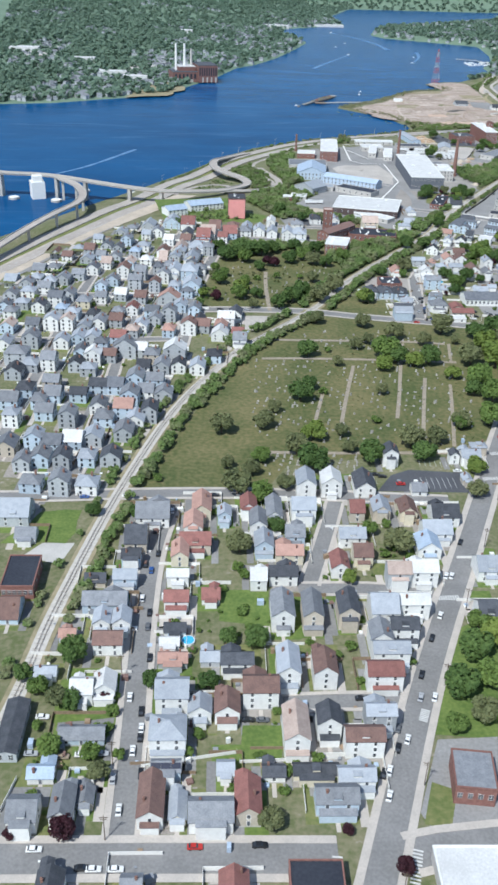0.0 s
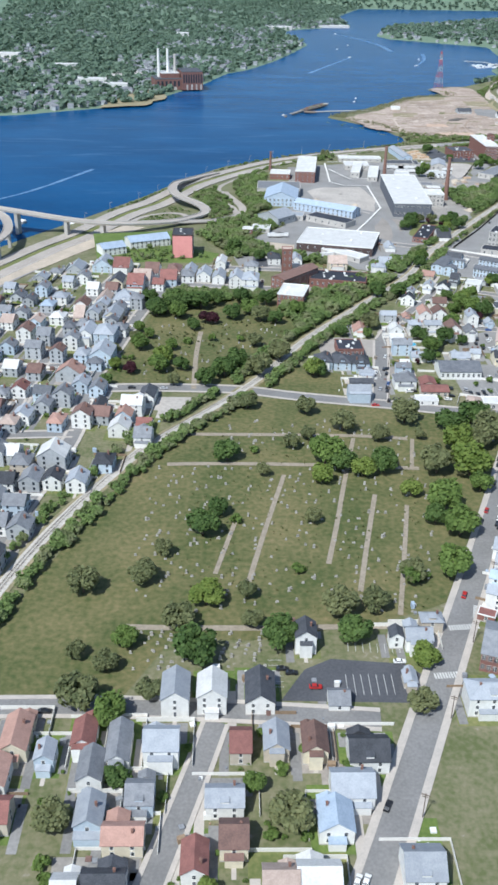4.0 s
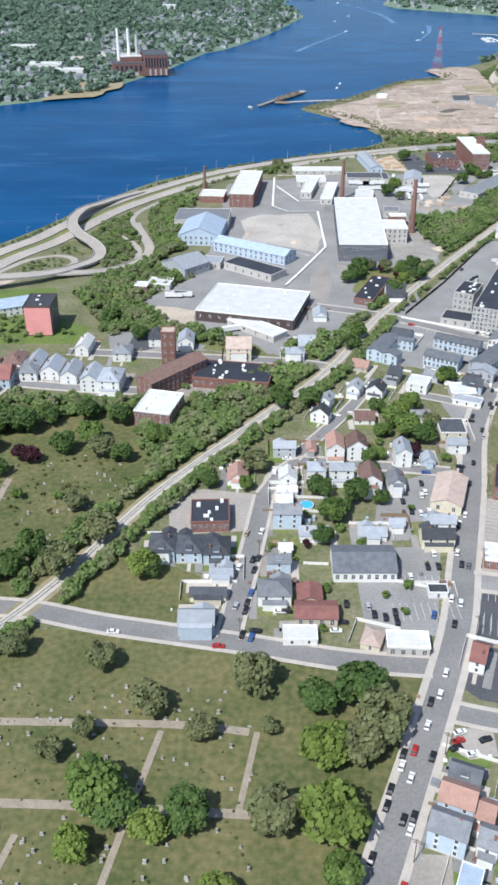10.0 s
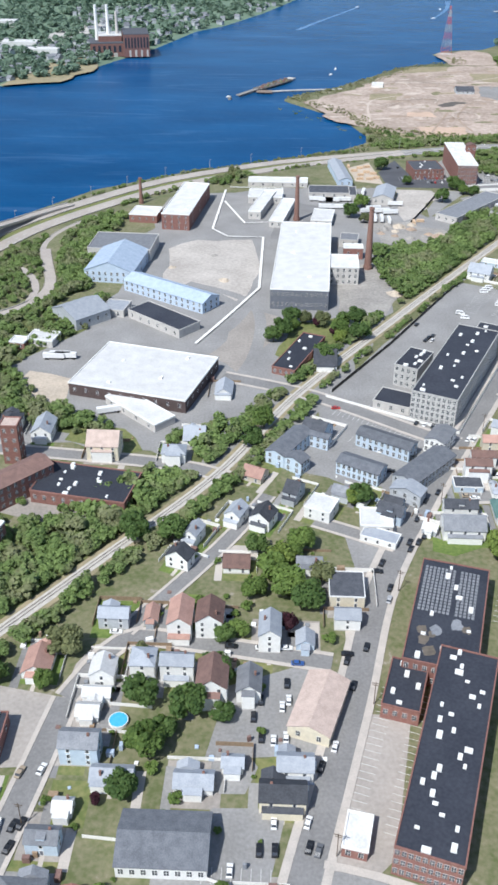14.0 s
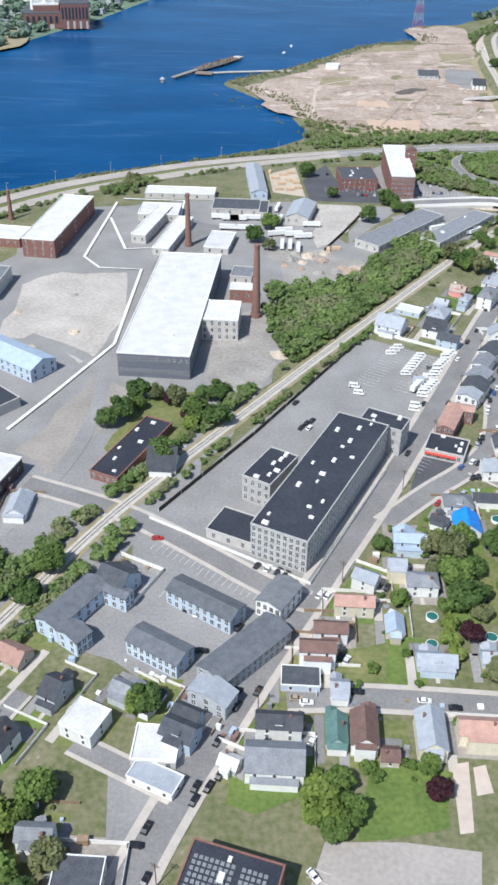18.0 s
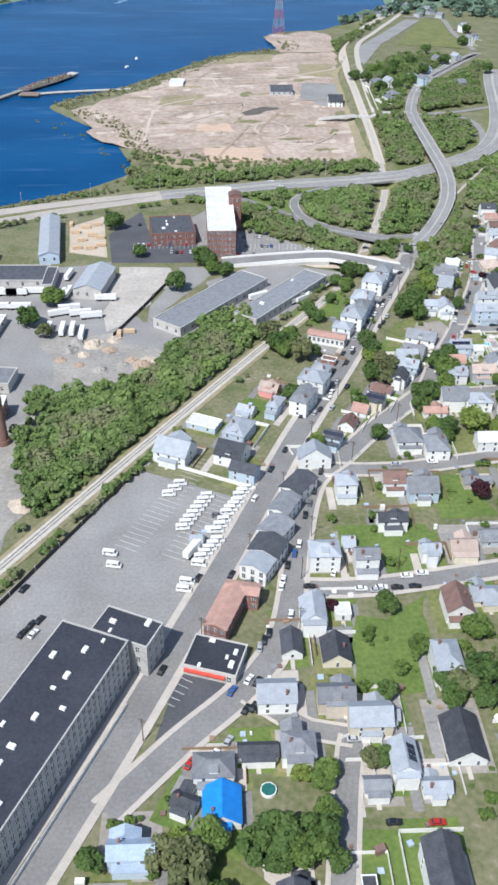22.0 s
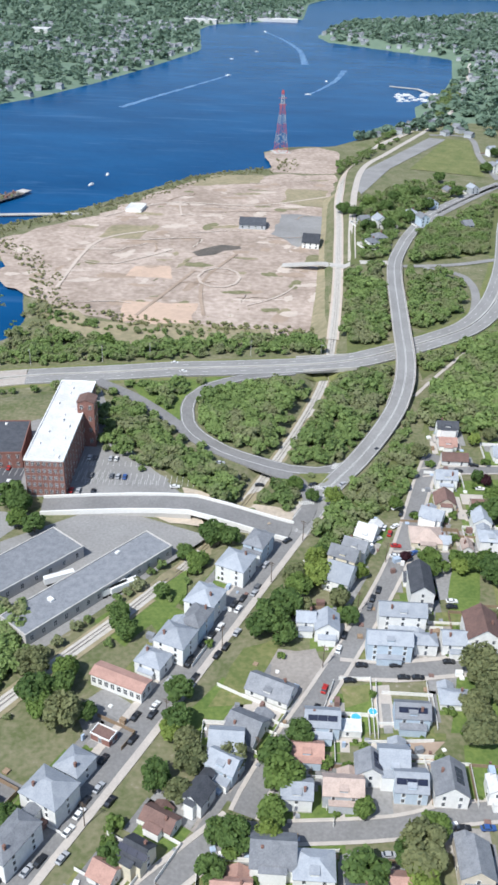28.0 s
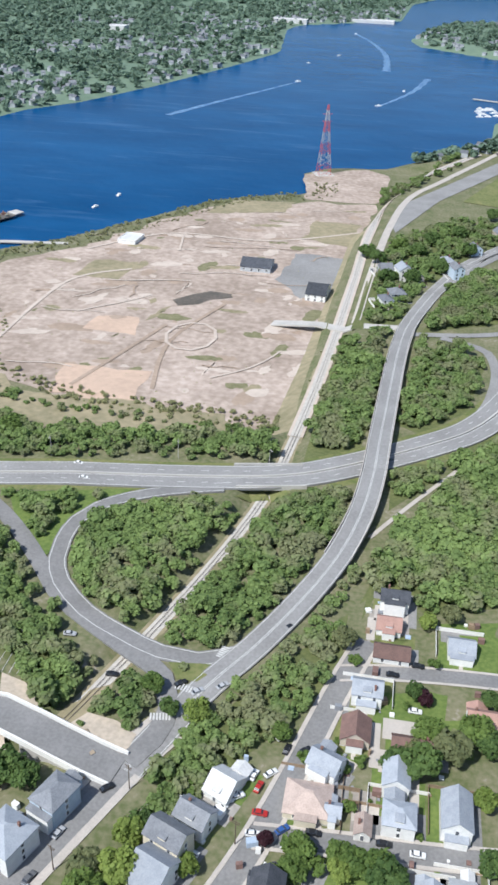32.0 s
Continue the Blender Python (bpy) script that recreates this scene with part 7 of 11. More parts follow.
house(163.5, 646.3, 0, 9.1, 5.8, 2, "h", "g", "e")
house(166.4, 657.9, 0, 5.5, 5.0, 1, "h", "w", "w")
house(161.4, 628.4, 0, 12.7, 10.2, 2, "p", "g", "w")
house(140.5, 641.0, 0, 9.0, 5.4, 1, "h", "l", "w")
house(135.9, 628.7, 0, 13.9, 5.6, 1, "h", "d", "c")
house(132.5, 611.5, 0, 13, 9, 2, "h", "l", "e")
house(170.4, 606.0, 0, 12.3, 7.6, 1, "f", "w", "w")
house(233.4, 674.0, 0, 10.8, 7.0, 2, "h", "l", "w")
house(229.8, 663.7, 0, 13.5, 7.8, 2, "h", "d", "c")
house(214.5, 675.5, 0, 6.5, 5.0, 1, "h", "l", "w")
house(203.3, 668.4, 0, 11.6, 6.8, 1, "h", "l", "w")
house(205.9, 705.6, 0, 10.0, 12.6, 3, "v", "b", "w")
house(218.0, 706.0, 0, 7.9, 10.6, 2, "v", "g", "w")
house(224.2, 729.6, 0, 7.5, 11.5, 3, "v", "l", "w")
house(236.7, 728.7, 0, 6.3, 6.7, 1, "v", "l", "e")
house(251.9, 739.4, 0, 9.2, 6.4, 2, "h", "l", "w")
house(252.2, 755.1, 0, 13.0, 14.3, 2, "f", "d", "c")
house(238.4, 768.1, 0, 9.8, 6.0, 2, "h", "g", "w")
house(210.1, 769.9, 0, 10.2, 8.7, 1, "h", "b", "w")
house(224.5, 631.1, 0, 7.4, 5.0, 1, "f", "d", "w")
house(111.1, 863.9, 0, 9.6, 14.4, 2, "v", "l", "w")
house(143.5, 848.9, 0, 14.7, 13.4, 3, "h", "t", "c")
house(176.5, 845.8, 0, 10.9, 8.3, 2, "p", "l", "w")
house(184.4, 864.0, 0, 10.2, 12.7, 1, "h", "l", "w")
house(93.5, 868.4, 0, 10.3, 13.1, 2, "p", "d", "w")
house(74.6, 846.6, 0, 10.8, 11.3, 2, "p", "g", "w")
house(195.1, 910.3, 0, 8.8, 13.0, 1, "v", "l", "w")
house(248.8, 947.3, 0, 12.5, 17.0, 1, "h", "d", "w")
house(242.7, 867.8, -25, 11.6, 13.6, 2, "h", "d", "e")
house(214.6, 832.6, -24, 9.8, 8.4, 1, "h", "o", "y")
house(244.0, 806.5, -23, 11.4, 11.4, 2, "f", "w", "w")
house(267.7, 789.2, -22, 15.1, 7.2, 1, "f", "l", "w")
house(254.2, 820.1, -24, 9.6, 6.0, 1, "h", "g", "s")
house(232.2, 817.7, -23, 6.3, 9.9, 2, "h", "d", "s")
house(219.5, 798.3, -22, 9.1, 9.2, 2, "v", "d", "w")
house(208.1, 800.1, -22, 7.1, 9.2, 2, "v", "l", "w")
house(191.7, 786.1, -22, 5.9, 8.7, 2, "v", "l", "w")
house(187.7, 770.2, -20, 9.6, 6.5, 2, "v", "d", "w")
house(203.3, 566.7, -22, 4.5, 5.0, 1, "h", "l", "w")

# the dense streets between the railway and the river
house(-64.5, 843.4, -5, 11.9, 17.0, 2, "v", "l", "s")
house(-42.8, 846.4, -5, 15.8, 17.0, 2, "v", "l", "e")
house(-27.7, 843.3, -5, 12.6, 17.0, 2, "h", "r", "w")
house(-8.9, 813.3, -5, 13.1, 17.0, 2, "h", "t", "w")
house(-2.7, 830.6, -5, 10.7, 17.0, 2, "h", "b", "w")
house(13.6, 835.2, -5, 10.8, 17.0, 2, "p", "b", "w")
house(26.5, 832.2, -5, 9.5, 17.0, 2, "v", "l", "y")
house(37.7, 824.5, -5, 10.6, 17.0, 2, "v", "l", "w")
house(49.3, 819.3, -5, 9.3, 17.0, 2, "v", "l", "w")
house(62.5, 809.3, -5, 9.6, 17.0, 3, "v", "l", "w")
house(73.4, 807.6, -5, 12.5, 17.0, 3, "p", "l", "w")
house(-27.6, 806.8, -5, 10.1, 17.0, 2, "v", "d", "c")
house(-12.8, 802.3, -5, 12.2, 17.0, 2, "h", "r", "e")
house(-17.3, 767.6, -5, 15.8, 17.0, 2, "p", "l", "w")
house(-31.9, 766.3, -5, 9.5, 17.0, 2, "v", "t", "w")
house(-22.2, 732.7, -5, 11.6, 17.0, 2, "v", "l", "c")
house(-45.3, 738.9, -5, 6.8, 17.0, 1, "h", "t", "c")
house(-22.4, 695.6, -5, 13.1, 17.0, 3, "p", "l", "e")
house(-34.4, 695.7, -5, 8.8, 17.0, 3, "v", "l", "w")
house(-20.0, 660.3, -5, 13.2, 17.0, 3, "v", "l", "e")
house(12.2, 605.5, -5, 8.6, 12.5, 2, "v", "d", "w")
house(5.4, 589.7, -5, 11.5, 10.4, 3, "h", "w", "w")
house(1.9, 581.8, -5, 8.6, 11.6, 2, "v", "o", "e")
house(13.1, 574.2, -5, 8.0, 8.2, 1, "h", "r", "w")
house(0.9, 566.1, -5, 10.8, 9.5, 2, "v", "w", "w")
house(14.1, 557.2, -5, 8.9, 10.4, 2, "h", "g", "w")
house(-13.2, 590.4, -5, 7.2, 13.2, 2, "v", "d", "w")
house(50.4, 856.6, -5, 7.9, 17.0, 2, "v", "w", "w")
house(-89.5, 373.4, -4, 10.1, 9.6, 2, "p", "g", "e", near=False)
house(-75.6, 370.8, -4, 9.4, 9.5, 3, "v", "g", "s", near=False)
house(-66.0, 398.6, -4, 8.3, 10.4, 2, "p", "l", "e", near=False)
house(-62.7, 372.1, -4, 10.2, 10.4, 2, "p", "l", "w", near=False)
house(-54.2, 398.7, -4, 10.1, 9.6, 2, "v", "d", "s", near=False)
house(-89.3, 398.2, -4, 9.3, 10.8, 2, "v", "g", "e", near=False)
house(-86.0, 413.2, -4, 10.3, 11.4, 2, "h", "a", "e", near=False)
house(-97.3, 393.5, -4, 8.4, 9.8, 2, "v", "g", "s", near=False)
house(-111.9, 440.3, -4, 8.4, 9.7, 3, "p", "l", "w", near=False)
house(-95.5, 449.2, -4, 9.9, 10.7, 2, "h", "g", "e", near=False)
house(-65.7, 419.8, -4, 10.0, 10.7, 2, "v", "l", "s", near=False)
house(-50.2, 426.4, -4, 9.6, 12.3, 2, "v", "g", "s", near=False)
house(-38.1, 447.3, -4, 8.7, 11.1, 3, "v", "d", "s", near=False)
house(-52.3, 450.5, -4, 10.4, 11.9, 3, "h", "o", "e", near=False)
house(-67.1, 456.9, -4, 8.7, 10.9, 2, "v", "a", "w", near=False)
house(-50.5, 466.6, -4, 10.1, 11.4, 3, "v", "g", "e", near=False)
house(-41.7, 476.1, -4, 8.5, 11.2, 2, "h", "g", "w", near=False)
house(-60.3, 483.5, -4, 9.7, 11.8, 2, "h", "a", "e", near=False)
house(-70.1, 483.2, -4, 10.1, 10.4, 2, "h", "d", "e", near=False)
house(-80.0, 471.4, -4, 9.5, 9.5, 2, "h", "d", "e", near=False)
house(-94.3, 471.1, -4, 9.2, 12.4, 2, "h", "g", "e", near=False)
house(-111.6, 478.4, -4, 9.6, 12.1, 2, "p", "d", "e", near=False)
house(-117.3, 463.1, -4, 10.2, 11.9, 2, "h", "g", "e", near=False)
house(-98.0, 488.2, -4, 9.3, 10.1, 2, "h", "g", "y", near=False)
house(-114.8, 513.6, -4, 9.7, 12.0, 2, "p", "l", "s", near=False)
house(-104.0, 515.8, -4, 8.8, 11.4, 3, "h", "g", "w", near=False)
house(-87.4, 514.4, -4, 8.4, 11.0, 2, "v", "d", "s", near=False)
house(-79.0, 507.7, -4, 9.6, 9.6, 2, "p", "l", "s", near=False)
house(-68.2, 528.3, -4, 8.1, 10.0, 2, "h", "b", "s", near=False)
house(-74.9, 542.5, -4, 8.5, 9.6, 3, "p", "a", "e", near=False)
house(-59.3, 536.3, -4, 14.5, 9.8, 3, "v", "g", "s", near=False)
house(-45.8, 511.1, -4, 8.0, 10.9, 2, "h", "d", "w", near=False)
house(-34.9, 513.2, -4, 9.7, 11.4, 2, "v", "g", "s", near=False)
house(-49.5, 538.1, -4, 8.2, 11.4, 2, "h", "w", "s", near=False)
house(-65.8, 559.0, -4, 10.0, 11.0, 2, "h", "r", "e", near=False)
house(-57.6, 571.5, -7, 8.4, 10.8, 2, "p", "t", "s", near=False)
house(-101.5, 550.9, -4, 9.5, 10.7, 2, "v", "l", "w", near=False)
house(-91.6, 558.1, -4, 8.8, 12.7, 2, "v", "l", "e", near=False)
house(-125.3, 525.1, -4, 13.6, 12.9, 3, "p", "g", "s", near=False)
house(-121.2, 550.7, -4, 10.4, 10.8, 3, "v", "g", "s", near=False)
house(-124.8, 579.7, -7, 9.2, 11.0, 2, "h", "a", "s", near=False)
house(-112.8, 581.9, -7, 10.3, 10.0, 3, "v", "l", "w", near=False)
house(-102.2, 582.3, -7, 8.6, 9.6, 3, "v", "t", "w", near=False)
house(-141.2, 577.0, -7, 9.2, 11.5, 2, "v", "t", "e", near=False)
house(-90.3, 576.7, -7, 8.6, 10.4, 2, "v", "l", "s", near=False)
house(-81.2, 586.6, -7, 9.2, 13.0, 2, "v", "g", "w", near=False)
house(-70.0, 590.3, -7, 8.8, 11.4, 2, "h", "b", "s", near=False)
house(-52.6, 580.1, -7, 9.2, 10.8, 2, "v", "l", "w", near=False)
house(-43.8, 593.4, -7, 8.6, 11.1, 2, "v", "g", "s", near=False)
house(-33.2, 573.3, -7, 8.0, 12.2, 2, "p", "o", "e", near=False)
house(-27.7, 532.6, -4, 13.8, 11.9, 3, "v", "w", "s", near=False)
house(-20.0, 576.6, -7, 10.1, 9.7, 3, "v", "b", "w", near=False)
house(-10.5, 581.5, -7, 9.6, 11.2, 2, "h", "b", "s", near=False)
house(-2.7, 530.2, -4, 9.2, 11.4, 2, "p", "d", "e", near=False)
house(-13.0, 512.0, -4, 9.1, 11.4, 2, "v", "l", "w", near=False)
house(-24.5, 513.4, -4, 8.7, 9.8, 2, "v", "d", "w", near=False)
house(-34.4, 601.5, -7, 9.8, 9.7, 3, "v", "g", "s", near=False)
house(-46.7, 608.0, -7, 9.8, 10.0, 2, "h", "a", "e", near=False)
house(-61.0, 613.3, -7, 8.5, 10.1, 2, "v", "r", "w", near=False)
house(-70.4, 607.1, -7, 8.1, 9.9, 2, "p", "g", "w", near=False)
house(-87.5, 600.8, -7, 8.1, 11.5, 2, "p", "d", "s", near=False)
house(-101.6, 603.6, -7, 9.1, 10.6, 2, "p", "l", "e", near=False)
house(-36.1, 636.0, -7, 15.5, 10.8, 2, "v", "o", "s", near=False)
house(-56.8, 637.6, -7, 8.4, 11.7, 2, "h", "b", "s", near=False)
house(-71.8, 643.3, -7, 8.7, 11.4, 2, "h", "w", "s", near=False)
house(-96.8, 627.4, -7, 10.0, 12.5, 2, "p", "g", "c", near=False)
house(-85.6, 636.4, -7, 8.3, 9.6, 2, "h", "g", "w", near=False)
house(-110.6, 611.4, -7, 8.2, 9.9, 2, "p", "B", "s", near=False)
house(-116.9, 627.8, -7, 10.2, 11.2, 3, "h", "a", "w", near=False)
house(-127.3, 616.6, -7, 9.4, 10.8, 2, "v", "d", "w", near=False)
house(-140.3, 622.0, -7, 9.9, 9.8, 2, "p", "l", "s", near=False)
house(-152.6, 643.7, -7, 9.8, 10.8, 2, "v", "g", "s", near=False)
house(-140.4, 649.3, -7, 10.3, 12.0, 2, "p", "l", "w", near=False)
house(-129.9, 656.3, -7, 9.8, 10.8, 2, "h", "g", "w", near=False)
house(-110.2, 641.7, -7, 9.3, 11.6, 2, "v", "g", "s", near=False)
house(-48.0, 662.8, -7, 8.2, 9.6, 3, "v", "b", "s", near=False)
house(-33.1, 664.5, -7, 8.1, 12.6, 2, "p", "l", "e", near=False)
house(-23.3, 651.7, -7, 9.1, 10.6, 2, "p", "a", "e", near=False)
house(-42.6, 683.8, -7, 9.2, 10.2, 3, "v", "g", "w", near=False)
house(-38.8, 714.1, -7, 10.2, 12.5, 2, "p", "g", "s", near=False)
house(-81.4, 675.9, -7, 9.7, 9.6, 2, "v", "g", "e", near=False)
house(-88.5, 662.0, -7, 8.8, 9.7, 2, "v", "l", "e", near=False)
house(-63.4, 668.9, -7, 10.1, 10.0, 3, "h", "g", "s", near=False)
house(-74.5, 696.7, -7, 9.7, 12.1, 3, "v", "b", "w", near=False)
house(-99.8, 703.6, -7, 9.8, 11.5, 2, "v", "a", "w", near=False)
house(-109.0, 688.6, -7, 9.7, 10.1, 2, "h", "g", "s", near=False)
house(-119.7, 678.3, -7, 9.8, 12.0, 2, "v", "g", "s", near=False)
house(-128.5, 673.8, -7, 9.7, 12.8, 2, "p", "l", "s", near=False)
house(-141.6, 687.1, -7, 9.2, 11.1, 2, "p", "l", "s", near=False)
house(-90.3, 719.1, -7, 8.1, 12.4, 2, "h", "t", "w", near=False)
house(-72.1, 720.0, -7, 8.6, 12.3, 2, "v", "t", "e", near=False)
house(-58.9, 728.5, -7, 9.7, 11.8, 2, "p", "w", "w", near=False)
house(-47.7, 710.6, -7, 8.1, 12.4, 2, "p", "a", "s", near=False)
house(-108.1, 733.8, -7, 10.2, 12.8, 2, "v", "l", "s", near=False)
house(-125.1, 740.4, -7, 8.5, 10.3, 3, "h", "b", "w", near=False)
house(-138.4, 765.1, -7, 9.4, 12.7, 2, "v", "b", "s", near=False)
house(-120.5, 774.8, -7, 9.1, 10.8, 2, "p", "l", "w", near=False)
house(-143.9, 713.4, -7, 9.8, 12.7, 2, "h", "g", "e", near=False)
house(-133.2, 717.0, -7, 9.4, 10.0, 2, "p", "g", "w", near=False)
house(-146.4, 673.0, -7, 10.0, 10.6, 2, "v", "g", "s", near=False)
house(-70.0, 752.1, -7, 9.2, 11.9, 2, "p", "B", "s", near=False)
house(-85.5, 764.7, -7, 8.2, 12.0, 2, "v", "a", "s", near=False)
house(-46.3, 753.4, -7, 10.2, 12.6, 2, "v", "b", "w", near=False)
house(-32.0, 754.1, -7, 8.9, 12.2, 2, "v", "l", "s", near=False)
house(-19.9, 746.5, -7, 9.4, 11.0, 2, "v", "g", "w", near=False)
house(-8.1, 760.1, -7, 8.7, 12.3, 3, "p", "g", "s", near=False)
house(-43.1, 788.1, -7, 8.7, 11.9, 2, "h", "w", "w", near=False)
house(-54.6, 815.2, -7, 9.4, 12.1, 2, "v", "g", "w", near=False)
house(-64.2, 805.2, -7, 8.1, 10.0, 2, "h", "l", "w", near=False)
house(-88.5, 822.7, -7, 10.4, 11.6, 2, "v", "l", "s", near=False)
house(-105.5, 793.4, -7, 8.3, 10.2, 3, "h", "l", "w", near=False)
house(-96.4, 776.2, -7, 9.5, 12.4, 2, "v", "a", "s", near=False)
house(-79.4, 837.0, -7, 9.6, 10.0, 2, "p", "g", "w", near=False)
house(-144.8, 604.3, -7, 9.2, 11.0, 2, "p", "g", "w", near=False)
house(-137.7, 546.9, -4, 9.3, 12.9, 2, "v", "l", "w", near=False)
house(-122.8, 502.3, -4, 10.0, 11.0, 2, "v", "d", "s", near=False)
house(-101.0, 463.5, -4, 8.1, 11.5, 2, "p", "g", "e", near=False)
house(-81.8, 440.8, -4, 9.2, 10.2, 3, "v", "g", "s", near=False)
house(-75.5, 416.5, -4, 9.9, 12.2, 2, "h", "w", "e", near=False)
house(-108.4, 409.8, -4, 10.0, 11.8, 2, "v", "a", "y", near=False)
house(-95.3, 414.5, -4, 8.9, 10.0, 3, "v", "l", "e", near=False)
house(-77.7, 393.8, -4, 8.1, 10.1, 3, "v", "d", "s", near=False)
house(-62.4, 442.9, -4, 10.0, 12.1, 2, "p", "g", "e", near=False)
house(-45.3, 439.8, -4, 10.0, 10.8, 2, "v", "l", "w", near=False)
house(-31.7, 472.5, -4, 10.0, 9.6, 2, "v", "g", "s", near=False)
house(-41.4, 524.8, -4, 9.3, 11.4, 3, "p", "g", "y", near=False)
house(-161.0, 686.2, -7, 9.3, 12.3, 2, "h", "l", "w", near=False)
house(-151.0, 615.7, -7, 8.7, 9.8, 2, "v", "a", "e", near=False)
house(-108.6, 757.9, -7, 8.8, 12.8, 3, "h", "b", "s", near=False)
house(-97.5, 742.4, -7, 8.1, 9.8, 2, "h", "g", "e", near=False)
house(-85.0, 735.0, -7, 9.2, 9.8, 2, "v", "g", "s", near=False)
house(-64.1, 769.3, -7, 10.4, 11.4, 2, "p", "l", "w", near=False)
house(-80.0, 785.8, -7, 8.9, 12.1, 3, "v", "g", "e", near=False)
house(-28.0, 779.9, -7, 8.8, 12.5, 3, "h", "b", "s", near=False)
house(4.2, 800.0, -7, 8.5, 10.6, 2, "h", "r", "w", near=False)
house(-21.6, 722.6, -7, 8.2, 10.9, 2, "v", "a", "s", near=False)
house(-14.5, 707.8, -7, 9.4, 11.7, 2, "p", "g", "w", near=False)
house(-36.1, 737.6, -7, 9.1, 11.4, 2, "v", "l", "s", near=False)
house(-60.6, 690.1, -7, 8.7, 11.6, 3, "h", "g", "s", near=False)
house(-27.3, 620.5, -7, 9.1, 10.6, 2, "v", "l", "e", near=False)
house(-17.0, 614.9, -7, 8.2, 11.2, 2, "v", "g", "e", near=False)
house(-78.1, 523.7, -4, 10.1, 9.5, 3, "v", "w", "w", near=False)
house(-86.6, 534.2, -4, 8.8, 10.8, 2, "v", "a", "e", near=False)
house(-49.7, 495.8, -4, 10.0, 12.3, 2, "v", "g", "e", near=False)
house(-37.7, 492.0, -4, 10.0, 10.2, 2, "h", "g", "e", near=False)
house(-82.4, 558.4, -4, 9.1, 11.9, 2, "v", "l", "s", near=False)
house(10.7, 814.4, 0, 12.3, 17.0, 2, "h", "r", "e", near=False)
house(25.1, 823.0, 0, 9.9, 17.0, 2, "p", "g", "w", near=False)

# houses east of the granite mill
house(262.4, 815.3, -23, 4.5, 5.0, 1, "h", "d", "w")
house(274.9, 810.7, -23, 8.1, 5.0, 2, "h", "d", "e")
house(273.3, 804.0, -22, 10.6, 7.9, 2, "h", "d", "e")
house(288.8, 795.9, -22, 5.9, 5.0, 1, "h", "w", "s")
house(302.8, 809.3, 0, 13.9, 6.7, 2, "h", "d", "w")
house(302.0, 796.0, 0, 17.0, 11.1, 2, "h", "g", "w")
house(320.4, 809.1, 0, 6.4, 10.8, 1, "v", "G", "s")
house(328.6, 808.1, 0, 8.0, 12.5, 2, "v", "b", "w")
house(348.7, 808.6, 0, 8.5, 14.5, 2, "v", "l", "c")
house(364.1, 810.9, 0, 13.7, 7.1, 2, "h", "o", "c")
house(379.3, 807.0, 0, 8.4, 14.4, 2, "v", "o", "w")
house(390.6, 809.7, 0, 5.6, 12.9, 2, "v", "d", "w")
house(309.3, 829.2, 0, 12.5, 8.3, 1, "f", "d", "e")
house(314.7, 837.9, 0, 11.7, 5.8, 3, "h", "b", "w")
house(319.3, 849.1, 0, 11.3, 5.7, 2, "h", "b", "w")
house(327.8, 862.5, 0, 13.7, 6.1, 2, "h", "o", "c")
house(332.7, 875.4, -25, 8.8, 6.4, 2, "h", "l", "w")
house(350.3, 897.9, 0, 12.1, 5.8, 2, "h", "B", "e")
house(344.4, 883.1, 0, 6.6, 5.9, 2, "h", "l", "c")
house(352.8, 874.9, 0, 11.1, 7.7, 2, "p", "g", "w")
house(341.5, 854.3, 0, 6.2, 8.4, 1, "v", "B", "y")
house(354.1, 839.4, 0, 12.9, 6.6, 1, "h", "l", "e")
house(374.6, 841.6, 0, 10.5, 5.7, 1, "h", "l", "e")
house(382.2, 843.6, 0, 4.5, 5.8, 1, "v", "l", "e")
house(374.2, 911.6, 0, 10.3, 11.3, 1, "v", "u", "w")
house(372.0, 922.7, 0, 11.4, 8.1, 2, "p", "g", "w")
house(391.7, 882.6, 0, 8.2, 9.7, 2, "v", "d", "w")
house(391.4, 857.3, 0, 7.4, 7.5, 2, "v", "g", "w")
house(390.4, 839.3, 0, 7.8, 10.3, 2, "v", "b", "w")
house(385.0, 929.3, 0, 11.5, 5.0, 1, "h", "d", "w")
house(391.6, 948.4, 0, 11.8, 9.3, 2, "h", "l", "w")
house(396.7, 928.9, 0, 9.7, 8.6, 2, "p", "g", "w")
house(409.9, 947.1, 0, 11.2, 7.6, 2, "h", "g", "y")
house(419.1, 938.9, 0, 12.8, 9.2, 2, "h", "l", "c")
house(417.9, 916.8, 0, 7.2, 5.2, 1, "h", "g", "w")
house(336.0, 801.3, 0, 5.4, 5.4, 1, "h", "b", "y")
house(363.9, 913.0, -25, 6.8, 5.1, 1, "h", "d", "e")
house(411.4, 884.5, 0, 3.8, 11.2, 1, "f", "d", "w")

# houses between the two roads and on the terraces
house(406.3, 983.0, 0, 8.4, 11.2, 2, "v", "l", "w")
house(416.9, 985.3, 0, 5.3, 5.6, 1, "f", "w", "w")
house(412.4, 967.0, 0, 9.3, 10.5, 1, "v", "d", "c")
house(426.1, 940.8, 0, 4.5, 5.0, 1, "h", "l", "w")
house(426.6, 923.8, 0, 7.7, 10.9, 2, "v", "l", "w", solar=True)
house(445.9, 931.5, 0, 11.1, 15.8, 1, "v", "d", "w")
house(446.8, 959.2, 0, 8.3, 12.5, 3, "p", "l", "w")
house(456.7, 986.1, 0, 9.0, 11.9, 2, "v", "b", "w")
house(469.0, 991.5, 0, 11.0, 7.6, 1, "p", "l", "c")
house(413.2, 1011.0, 0, 11.0, 9.0, 3, "p", "l", "w")
